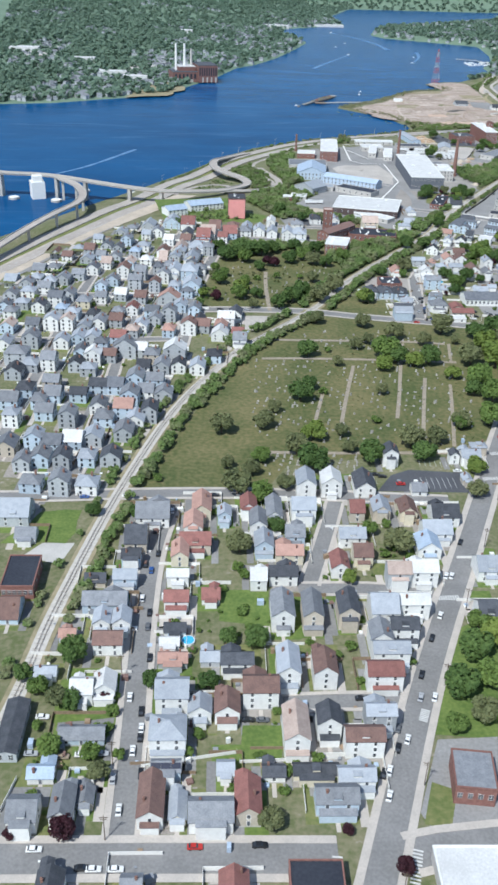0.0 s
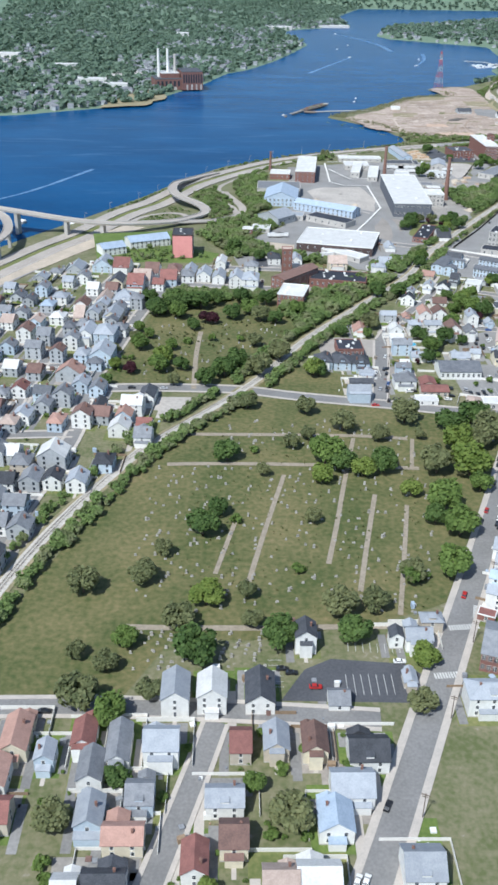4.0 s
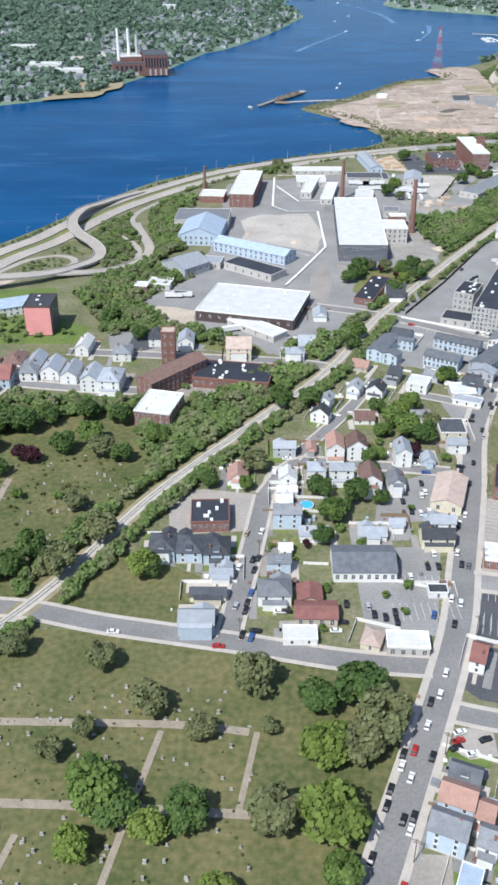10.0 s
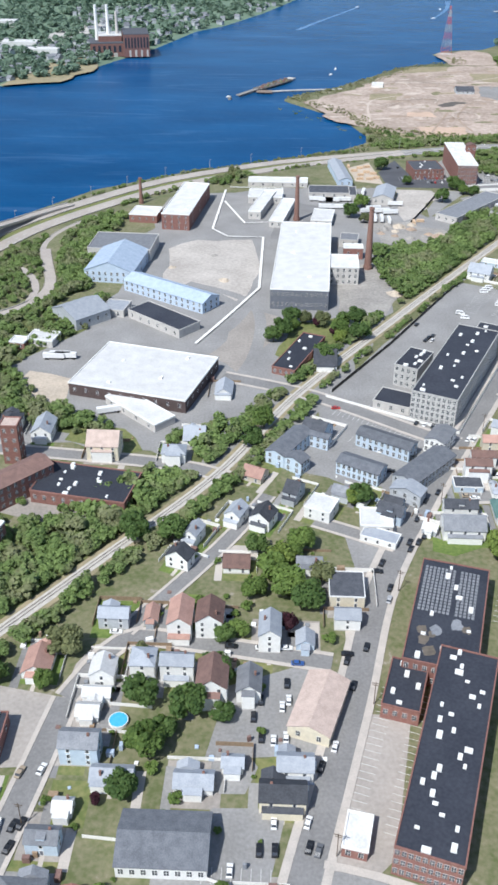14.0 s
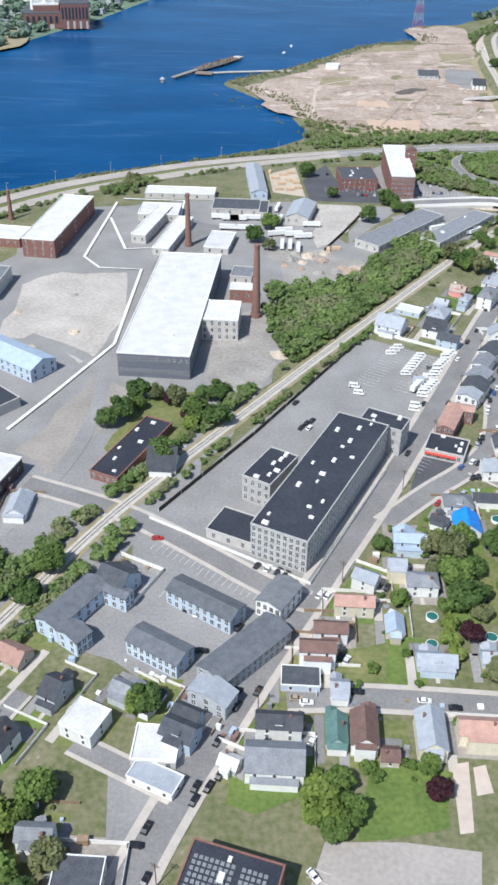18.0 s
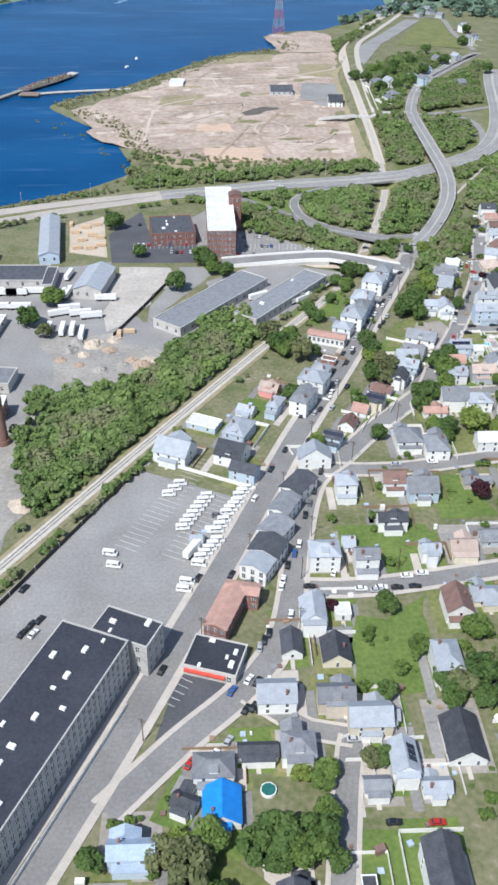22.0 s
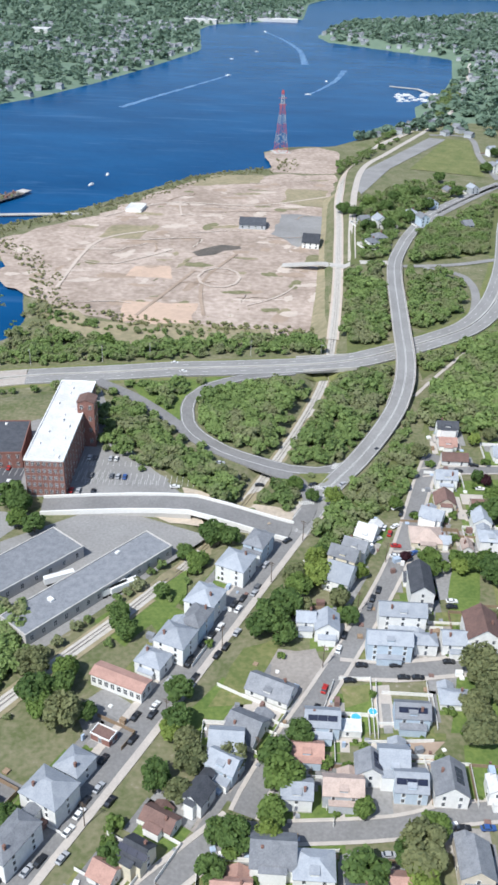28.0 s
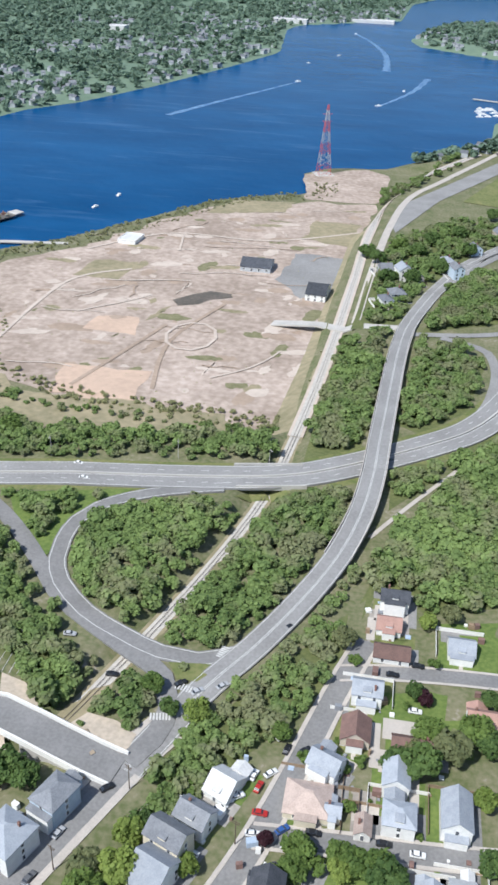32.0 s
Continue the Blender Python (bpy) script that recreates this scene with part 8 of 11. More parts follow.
house(428.4, 1008.0, 0, 8.3, 6.5, 3, "h", "g", "w")
house(453.1, 1013.2, 0, 6.7, 5.5, 2, "h", "l", "w")
house(466.2, 1016.7, 0, 9.7, 8.4, 1, "h", "t", "c")
house(482.1, 1022.5, 0, 15.3, 7.4, 1, "h", "g", "s")
house(442.0, 1031.5, 0, 11.3, 5.9, 2, "h", "d", "w")
house(426.7, 1052.7, 0, 8.2, 7.9, 3, "p", "l", "w")
house(447.0, 1057.0, 0, 9.4, 8.2, 2, "h", "b", "w")
house(457.6, 1051.8, 0, 11.9, 11.2, 2, "h", "g", "e")
house(482.1, 1057.6, 0, 11.3, 5.3, 1, "h", "g", "y")
house(498.0, 1064.0, 0, 8.4, 9.0, 1, "h", "t", "y")
house(416.1, 1074.3, 0, 13.8, 7.7, 2, "v", "l", "w")
house(366.4, 1023.7, 0, 4.5, 5.0, 1, "h", "l", "w")
house(466.5, 943.0, 0, 5.6, 7.0, 1, "h", "o", "s")
house(462.6, 927.0, 0, 4.6, 14.9, 1, "h", "l", "w")
house(423.6, 1020.5, 0, 4.5, 6.6, 1, "h", "l", "w")
house(357.0, 1080.6, -24, 14.9, 12.2, 2, "h", "l", "w")
house(381.4, 1078.3, -24, 12.1, 11.9, 2, "h", "d", "w")
house(386.2, 1065.0, -24, 11.2, 7.1, 2, "h", "d", "e")
house(384.9, 1095.9, -25, 10.2, 14.2, 2, "p", "l", "e")
house(369.5, 1104.3, -25, 14.2, 8.1, 1, "f", "w", "e")
house(402.6, 1116.3, -26, 5.4, 10.3, 2, "p", "l", "e")
house(401.0, 1133.5, -26, 9.1, 7.4, 1, "h", "t", "P")
house(389.0, 1113.9, -26, 7.7, 6.8, 1, "h", "l", "c")
house(458.9, 1087.8, 0, 11.2, 11.3, 2, "p", "g", "w")
house(469.8, 1081.4, 0, 10.0, 12.2, 2, "p", "g", "w")
house(426.3, 1088.5, -24, 6.8, 6.5, 2, "h", "d", "e", solar=True)
house(434.7, 1102.4, -25, 7.0, 8.2, 1, "v", "b", "w")
house(442.0, 1113.9, -26, 7.2, 7.2, 1, "h", "o", "w")
house(449.8, 1118.7, -26, 7.3, 7.5, 2, "h", "d", "c", solar=True)
house(454.5, 1131.2, -26, 10.2, 6.0, 1, "h", "b", "w")
house(464.6, 1138.9, -26, 6.6, 8.2, 2, "v", "d", "w")
house(471.2, 1158.9, 0, 10.5, 9.9, 2, "h", "l", "w")
house(475.9, 1111.6, 0, 10.8, 5.3, 1, "h", "o", "w")
house(486.7, 1121.3, 0, 12.2, 11.3, 2, "h", "g", "w")
house(497.8, 1117.8, 0, 11.0, 9.1, 2, "p", "l", "w")
house(493.0, 1142.1, 0, 9.1, 7.6, 2, "h", "l", "w")
house(506.6, 1144.3, 0, 11.7, 7.8, 2, "h", "t", "s")
house(496.1, 1159.1, 0, 10.2, 7.1, 1, "h", "o", "e")
house(501.0, 1170.1, 0, 10.9, 8.5, 2, "h", "l", "e", solar=True)
house(522.3, 1155.3, 0, 9.0, 10.8, 2, "h", "l", "e")
house(495.9, 1085.2, 0, 14.7, 7.9, 2, "h", "w", "w")
house(505.4, 1085.0, 0, 4.5, 9.6, 2, "v", "l", "w")
house(509.5, 1109.0, 0, 7.0, 10.6, 2, "h", "g", "w")

# houses at the head of the main street
house(422.1, 1135.1, -26, 12.9, 11.0, 3, "p", "l", "w")
house(426.7, 1147.0, -26, 8.7, 9.1, 2, "p", "l", "w")
house(415.6, 1118.6, -26, 8.4, 15.2, 3, "p", "g", "w")
house(432.6, 1160.7, -25, 7.1, 4.3, 1, "f", "b", "R")
house(443.6, 1192.5, -22, 9.9, 8.4, 2, "p", "l", "w")
house(450.3, 1201.6, -22, 11.6, 11.1, 3, "p", "l", "w")
house(456.6, 1212.5, -22, 7.8, 11.7, 3, "p", "g", "e")
house(458.6, 1223.8, -22, 11.3, 12.3, 3, "p", "l", "w")
house(468.6, 1246.2, -22, 11.9, 12.1, 3, "p", "l", "w")
house(476.8, 1261.1, -22, 8.6, 11.3, 3, "p", "g", "e")
house(476.9, 1166.7, -24, 10.8, 12.5, 1, "h", "g", "w")
house(484.5, 1184.5, -23, 15.3, 9.1, 1, "h", "g", "w")
house(471.3, 1150.6, -26, 9.6, 7.8, 2, "h", "l", "e")
house(511.4, 1254.7, -22, 11.3, 8.0, 3, "h", "g", "c")
house(509.6, 1245.1, -22, 10.2, 12.9, 2, "h", "l", "w")
house(522.3, 1277.4, -23, 8.1, 10.5, 1, "h", "w", "w")
house(496.0, 1218.1, 0, 6.8, 6.3, 2, "h", "l", "w")
house(503.6, 1215.7, 0, 8.7, 9.3, 2, "v", "l", "w")
house(531.2, 1222.1, 0, 17.0, 8.1, 3, "h", "l", "w")
house(525.2, 1206.4, 0, 15.6, 7.6, 3, "h", "l", "e")
house(538.5, 1209.7, 0, 7.8, 6.3, 2, "p", "l", "w")
house(549.4, 1211.3, 0, 10.0, 7.9, 2, "h", "l", "w")
house(559.0, 1215.2, 0, 11.9, 14.4, 3, "v", "b", "w")
house(539.9, 1240.2, 0, 8.7, 17.0, 3, "v", "d", "w")
house(530.1, 1175.6, 0, 11.1, 7.9, 2, "h", "g", "e", solar=True)
house(545.4, 1184.9, 0, 9.6, 7.0, 1, "p", "l", "w")
house(515.0, 1152.4, 0, 8.8, 8.1, 2, "v", "g", "w", solar=True)
house(526.7, 1147.6, 0, 9.6, 9.1, 2, "h", "l", "e", solar=True)
house(538.5, 1148.5, 0, 9.7, 11.6, 2, "v", "g", "w", solar=True)
house(541.6, 1122.1, 0, 9.1, 11.4, 2, "v", "g", "y")
house(522.2, 1115.7, 0, 9.0, 7.4, 1, "h", "o", "w")
house(551.9, 1147.3, 0, 4.5, 5.3, 2, "v", "w", "w")
house(509.1, 1169.6, 0, 8.8, 4.9, 1, "f", "w", "w")
house(568.5, 1370.8, 0, 10.4, 7.4, 2, "h", "d", "w")
house(567.0, 1358.0, 0, 8.6, 7.9, 1, "h", "o", "w")
house(568.5, 1343.4, 0, 12.3, 7.4, 1, "h", "b", "w")
house(592.6, 1350.9, 0, 9.1, 9.2, 1, "h", "l", "w")
house(561.2, 1322.2, 0, 9.7, 7.9, 2, "h", "l", "w")
house(558.7, 1305.9, 0, 9.0, 9.7, 1, "v", "b", "y")
house(577.2, 1303.5, 0, 14.2, 6.2, 1, "h", "b", "y")
house(571.7, 1288.8, 0, 7.8, 9.0, 2, "v", "l", "w")
house(550.8, 1289.6, -23, 9.6, 7.8, 2, "h", "l", "w")
house(547.0, 1277.2, 0, 13.3, 11.7, 1, "p", "t", "c")
house(563.2, 1271.4, 0, 4.5, 6.3, 1, "v", "t", "w")
house(573.0, 1275.2, 0, 9.2, 8.5, 2, "p", "l", "w")
house(589.1, 1279.5, 0, 8.5, 13.0, 2, "v", "l", "w")
house(554.4, 1274.8, 0, 4.5, 5.0, 1, "h", "l", "c")
house(598.7, 1319.1, 0, 10.0, 6.5, 1, "h", "o", "w")
house(539.1, 1248.2, 0, 9.0, 6.4, 1, "h", "d", "w")
house(516.6, 1264.1, -22, 9.8, 7.9, 2, "h", "g", "w")
house(414.5, 867.2, 0, 17.0, 11.6, 2, "p", "l", "w")
house(390.9, 869.9, 0, 8.4, 11.0, 2, "v", "r", "w", solar=True)
house(430.7, 888.4, 0, 9.7, 17.0, 3, "v", "d", "w")
house(398.1, 970.6, 0, 6.7, 10.0, 1, "v", "d", "w")
house(434.7, 915.8, 0, 7.9, 5.2, 1, "h", "l", "w")
house(418.1, 857.1, 0, 7.7, 9.1, 1, "v", "g", "y")
house(321.8, 825.4, 0, 5.7, 6.8, 1, "h", "l", "w")
house(232.5, 593.8, -20, 5.2, 10.5, 2, "h", "r", "w")
house(217.7, 542.8, -22, 9.3, 6.9, 2, "h", "a", "w")
house(213.4, 532.9, -23, 10.3, 8.8, 3, "h", "o", "e")
house(220.5, 529.7, -23, 6.3, 7.9, 2, "h", "o", "w")
house(209.1, 523.0, -23, 10.9, 8.6, 3, "h", "g", "e")
house(220.1, 520.7, -23, 5.7, 8.1, 2, "h", "g", "w")
house(196.6, 604.2, -19, 7.0, 9.3, 1, "p", "t", "c")
house(582.0, 1249.6, 0, 8.4, 10.0, 2, "v", "l", "w")
house(590.4, 1255.1, 0, 6.9, 9.2, 1, "h", "w", "w")
house(592.7, 1226.1, 0, 9.9, 12.2, 2, "h", "r", "w")
house(571.8, 1222.4, 0, 7.8, 7.8, 2, "h", "d", "w")
house(561.5, 1736.5, 20, 10.4, 12.5, 3, "v", "l", "w", near=False)
house(570.4, 1731.3, 20, 8.5, 12.3, 2, "v", "g", "y", near=False)
house(558.1, 1694.7, 20, 10.4, 11.6, 2, "p", "g", "s", near=False)
house(551.3, 1680.6, 20, 8.1, 10.9, 2, "p", "a", "w", near=False)
house(593.3, 1772.9, 20, 8.1, 12.2, 2, "p", "l", "w", near=False)
house(599.5, 1749.7, 20, 8.0, 12.4, 3, "v", "g", "e", near=False)
house(615.3, 1809.5, 20, 8.8, 10.2, 2, "v", "g", "e", near=False)
house(637.6, 1858.5, 20, 9.0, 10.2, 2, "v", "g", "y", near=False)
house(663.4, 1872.3, 20, 8.7, 11.8, 2, "v", "l", "s", near=False)
house(701.6, 1965.2, 20, 8.2, 11.9, 3, "v", "g", "w", near=False)
house(715.4, 1997.8, 20, 8.5, 9.6, 2, "p", "a", "e", near=False)
house(713.2, 2048.6, 20, 8.3, 10.3, 3, "h", "l", "w", near=False)
house(636.7, 1741.1, 20, 8.5, 11.0, 2, "h", "g", "s", near=False)
house(548.4, 1742.8, 20, 8.8, 10.3, 2, "h", "g", "s", near=False)

# trees that stand alone
tree(-53.1, 254.0, 5.5, "d")
tree(-55.7, 231.4, 3.9, "o", 1.15)
tree(-50.7, 230.1, 3.9, "d", 1.15)
tree(-57.5, 350.4, 3.6, "d", 1.15)
tree(-39.7, 234.0, 2.5, "p", 1.15)
tree(-46.0, 179.5, 4.1, "p")
tree(-55.1, 210.3, 4.2, "m")
tree(-37.7, 199.9, 3.7, "o", 1.15)
tree(-63.3, 236.9, 3.6, "m", 1.15)
tree(-24.7, 240.8, 3.2, "d", 1.15)
tree(-3.9, 239.3, 4.1, "d")
tree(3.3, 263.1, 3.7, "d", 1.15)
tree(13.8, 261.5, 4.8, "d")
tree(8.8, 321.7, 5.8, "o")
tree(14.9, 181.7, 4.0, "o")
tree(77.6, 322.0, 6.6, "o")
tree(25.6, 337.1, 4.4, "d")
tree(67.2, 335.1, 3.5, "m", 1.15)
tree(53.7, 299.7, 3.3, "y", 1.15)
tree(95.1, 255.1, 6.6, "d")
tree(85.3, 236.1, 6.6, "d")
tree(96.4, 240.3, 6.0, "m")
tree(90.1, 224.0, 5.3, "o")
tree(79.2, 219.0, 4.0, "m")
tree(52.3, 166.2, 2.8, "p", 1.15)
tree(37.7, 179.1, 1.9, "p", 1.15)
tree(-69.4, 243.8, 3.6, "d", 1.15)
tree(-36.1, 227.4, 2.6, "m", 1.15)
tree(-32.4, 207.8, 2.5, "m", 1.15)
tree(-41.3, 207.9, 3.3, "m", 1.15)
tree(-20.6, 192.3, 1.6, "d", 1.15)
tree(-7.4, 217.1, 2.5, "y", 1.15)
tree(9.6, 303.5, 3.0, "o", 1.15)
tree(-10.3, 258.5, 1.8, "d", 1.15)
tree(-61.2, 178.7, 2.2, "p", 1.15)
tree(-38.1, 348.2, 3.3, "d", 1.15)
tree(-53.7, 290.2, 3.0, "d", 1.15)
tree(35.4, 216.8, 2.5, "y", 1.15)
tree(103.2, 261.3, 6.6, "y")
tree(100.3, 271.1, 4.9, "m")
tree(-20.7, 303.4, 2.0, "d", 1.15)
tree(50.2, 241.9, 1.8, "m", 1.15)
tree(19.9, 194.0, 2.0, "m", 1.15)
tree(94.0, 224.0, 4.5, "m")
tree(98.0, 342.1, 2.8, "d", 1.15)
tree(153.7, 581.2, 8.2, "o")
tree(174.6, 571.6, 6.9, "d")
tree(188.5, 575.1, 9.0, "d")
tree(195.5, 561.8, 9.2, "o")
tree(118.8, 570.7, 6.8, "o")
tree(100.6, 591.6, 6.3, "o")
tree(68.7, 597.8, 5.7, "o")
tree(99.6, 560.7, 4.3, "o", 1.15)
tree(137.3, 560.0, 5.2, "o")
tree(90.4, 551.2, 4.2, "o", 1.15)
tree(71.1, 546.8, 2.8, "o", 1.15)
tree(158.9, 561.9, 3.4, "o", 1.15)
tree(57.5, 538.7, 6.8, "d")
tree(106.4, 534.7, 9.3, "m")
tree(113.3, 529.6, 7.5, "d")
tree(103.1, 518.0, 6.0, "y")
tree(123.5, 523.7, 5.9, "y")
tree(134.7, 527.9, 7.1, "d")
tree(75.1, 523.6, 3.5, "o", 1.15)
tree(160.7, 527.1, 8.9, "o")
tree(176.6, 525.2, 10.2, "y")
tree(178.3, 509.9, 6.1, "m")
tree(175.8, 551.2, 8.5, "y")
tree(186.5, 551.7, 7.8, "o")
tree(144.3, 505.4, 5.1, "y")
tree(157.7, 492.9, 8.2, "m")
tree(151.4, 481.8, 5.4, "d")
tree(160.4, 472.7, 7.9, "m")
tree(151.1, 443.5, 7.7, "m")
tree(47.3, 472.2, 7.1, "d")
tree(54.2, 488.6, 4.9, "d")
tree(61.9, 482.7, 2.8, "o", 1.15)
tree(96.3, 481.9, 3.8, "o", 1.15)
tree(132.7, 439.0, 5.3, "m")
tree(139.1, 441.8, 2.6, "o", 1.15)
tree(86.9, 445.3, 2.8, "m", 1.15)
tree(1.3, 431.7, 6.4, "o")
tree(24.0, 438.1, 6.2, "o")
tree(31.3, 457.3, 4.0, "o", 1.15)
tree(21.3, 399.6, 4.8, "m")
tree(16.0, 387.6, 4.7, "o")
tree(4.3, 393.7, 3.5, "o", 1.15)
tree(8.6, 370.0, 7.0, "o")
tree(20.4, 363.8, 6.1, "m")
tree(32.5, 374.1, 5.0, "o")
tree(47.3, 392.0, 8.2, "d")
tree(40.3, 409.5, 6.3, "o")
tree(50.1, 424.1, 6.5, "y")
tree(66.4, 428.9, 4.2, "o", 1.15)
tree(68.1, 411.6, 4.5, "o")
tree(77.8, 400.7, 7.0, "d")
tree(101.7, 418.1, 6.9, "o")
tree(115.9, 421.3, 5.8, "o")
tree(105.9, 402.7, 6.2, "d")
tree(133.4, 439.2, 5.9, "o")
tree(129.8, 390.5, 5.3, "y")
tree(124.3, 367.8, 5.0, "o")
tree(88.7, 445.4, 2.4, "m", 1.15)
tree(55.0, 639.5, 7.5, "d")
tree(44.2, 627.1, 6.4, "d")
tree(63.4, 652.6, 7.6, "d")
tree(75.8, 642.5, 7.6, "o")
tree(89.3, 666.1, 7.6, "o")
tree(74.8, 688.3, 5.5, "o")
tree(26.4, 756.9, 7.3, "d")
tree(37.2, 756.8, 7.6, "d")
tree(18.7, 761.7, 7.6, "d")
tree(6.5, 743.1, 7.6, "d")
tree(163.3, 379.8, 3.5, "p", 1.15)
tree(5.9, 747.7, 6.6, "d")
tree(16.1, 752.2, 6.3, "d")
tree(22.8, 738.5, 6.6, "m")
tree(46.3, 727.7, 4.8, "p")
tree(33.5, 716.7, 4.7, "d")
tree(59.6, 738.2, 6.6, "d")
tree(71.7, 747.2, 6.6, "m")
tree(79.0, 733.5, 6.6, "o")
tree(89.5, 729.0, 5.7, "d")
tree(1.5, 681.6, 5.9, "m")
tree(17.6, 666.9, 5.2, "y")
tree(21.3, 681.3, 4.2, "m")
tree(15.6, 646.5, 6.6, "m")
tree(16.9, 659.9, 6.6, "y")
tree(28.8, 649.6, 5.0, "d")
tree(-1.8, 643.4, 4.5, "p")
tree(-13.7, 627.8, 3.9, "d", 1.15)
tree(25.4, 627.3, 3.8, "o", 1.15)
tree(51.9, 642.8, 5.2, "d")
tree(-0.1, 766.7, 6.5, "d")
tree(33.2, 761.6, 6.6, "d")
tree(47.4, 766.3, 6.4, "d")
tree(23.6, 766.5, 6.4, "d")
tree(65.6, 771.1, 6.6, "d")
tree(84.1, 766.1, 6.6, "d")
tree(105.6, 746.9, 6.2, "m")
tree(-3.1, 712.9, 4.4, "m")
tree(-4.0, 696.9, 3.5, "o", 1.15)
tree(30.7, 692.6, 3.1, "d", 1.15)
tree(46.7, 696.4, 3.1, "m", 1.15)
tree(64.8, 696.2, 2.8, "y", 1.15)
tree(5.2, 700.7, 3.8, "m", 1.15)
tree(-13.1, 674.4, 3.6, "o", 1.15)
tree(-38.4, 842.9, 5.5, "d")
tree(22.1, 802.5, 2.5, "m", 1.15)
tree(-11.9, 650.1, 4.5, "y")
tree(108.8, 642.1, 6.5, "y")
tree(198.4, 694.8, 6.6, "d")
tree(187.5, 679.6, 6.6, "m")
tree(206.5, 710.9, 6.0, "d")
tree(167.4, 785.7, 6.6, "d")
tree(182.7, 785.6, 6.6, "d")
tree(41.0, 728.2, 5.1, "p")
tree(112.2, 642.6, 5.3, "d")
tree(183.0, 699.6, 5.9, "d")
tree(231.1, 753.9, 6.6, "m")
tree(224.5, 763.2, 6.6, "m")
tree(237.7, 748.6, 6.6, "d")
tree(243.1, 761.9, 5.1, "o")
tree(181.9, 664.5, 4.9, "d")
tree(191.6, 686.2, 4.3, "d")
tree(209.9, 693.7, 4.0, "d")
tree(180.1, 717.7, 3.9, "o", 1.15)
tree(208.5, 728.5, 3.8, "d", 1.15)
tree(245.3, 729.9, 2.9, "d", 1.15)
tree(153.2, 719.9, 6.6, "o")
tree(132.4, 706.7, 4.6, "d")
tree(149.4, 704.3, 3.6, "m", 1.15)
tree(175.0, 660.8, 2.0, "p", 1.15)
tree(230.4, 736.0, 3.8, "p", 1.15)
tree(198.5, 662.8, 2.4, "o", 1.15)
tree(234.7, 781.8, 6.3, "m")
tree(217.3, 753.4, 5.0, "m")
tree(212.8, 732.0, 3.8, "m", 1.15)
tree(258.3, 814.2, 4.5, "y")
tree(224.4, 981.6, 6.6, "d")
tree(230.1, 999.7, 6.3, "d")
tree(257.8, 982.8, 6.6, "m")
tree(248.9, 949.3, 6.6, "d")
tree(268.0, 1001.0, 6.3, "d")
tree(82.1, 873.4, 5.2, "d")
tree(60.4, 898.6, 6.6, "d")
tree(274.9, 1204.7, 6.6, "d")
tree(353.7, 1248.1, 6.6, "d")
tree(358.0, 896.9, 4.7, "o")
tree(365.5, 892.5, 6.6, "o")
tree(370.6, 901.0, 5.3, "m")
tree(365.6, 879.1, 6.6, "m")
tree(367.7, 866.5, 6.6, "d")
tree(358.6, 884.5, 4.3, "o")
tree(359.8, 848.4, 3.5, "y", 1.15)
tree(360.7, 841.9, 3.4, "y", 1.15)
tree(360.8, 856.1, 3.2, "y", 1.15)
tree(367.1, 850.4, 4.6, "p")
tree(388.8, 900.7, 6.6, "d")
tree(399.0, 900.5, 6.3, "d")
tree(382.3, 897.9, 5.3, "d")
tree(402.9, 918.7, 4.2, "m")
tree(339.9, 895.8, 3.7, "d", 1.15)
tree(343.7, 867.0, 3.6, "m", 1.15)
tree(373.8, 833.5, 5.1, "o")
tree(381.3, 833.4, 3.1, "d", 1.15)
tree(260.8, 815.3, 5.6, "d")
tree(347.5, 830.1, 1.5, "d", 1.15)
tree(372.4, 861.7, 4.1, "o")
tree(383.4, 861.5, 3.3, "d", 1.15)
tree(417.2, 925.0, 3.3, "o", 1.15)
tree(360.0, 864.3, 3.3, "m", 1.15)
tree(362.5, 901.1, 3.5, "y", 1.15)
tree(344.7, 907.3, 2.1, "m", 1.15)
tree(347.2, 797.1, 3.5, "m", 1.15)
tree(329.5, 797.5, 2.8, "y", 1.15)
tree(341.5, 798.8, 2.8, "d", 1.15)
tree(393.8, 939.0, 2.0, "o", 1.15)
tree(392.6, 831.2, 2.8, "o", 1.15)
tree(457.6, 1269.4, 6.6, "d")
tree(285.7, 1228.8, 6.6, "m")
tree(285.5, 1191.4, 4.6, "o")
tree(175.8, 1317.9, 6.6, "o")
tree(248.3, 996.8, 5.5, "o")
tree(261.5, 1001.1, 4.4, "d")
tree(270.0, 979.2, 6.3, "d")
tree(255.6, 979.4, 4.2, "p")
tree(261.3, 992.2, 3.2, "m", 1.15)
tree(367.7, 1287.0, 6.6, "d")
tree(457.8, 954.6, 6.6, "d")
tree(450.5, 951.1, 5.6, "o")
tree(465.8, 954.4, 6.4, "o")
tree(460.5, 974.5, 5.1, "m")
tree(432.0, 987.3, 3.8, "d", 1.15)
tree(413.4, 987.8, 2.4, "p", 1.15)
tree(426.3, 949.1, 3.5, "d", 1.15)
tree(481.4, 1049.5, 4.5, "p")
tree(493.9, 1052.4, 3.4, "d", 1.15)
tree(477.5, 989.5, 4.5, "m")
tree(438.3, 964.8, 2.7, "m", 1.15)
tree(421.8, 925.2, 3.3, "d", 1.15)
tree(446.9, 1092.5, 4.0, "d")
tree(442.8, 1117.2, 4.2, "d")
tree(451.2, 1144.5, 4.9, "d")
tree(458.3, 1139.6, 4.4, "o")
tree(494.3, 1163.9, 4.7, "d")
tree(486.9, 1153.8, 5.8, "d")
tree(476.3, 1125.4, 5.4, "d")
tree(478.0, 1095.8, 5.1, "d")
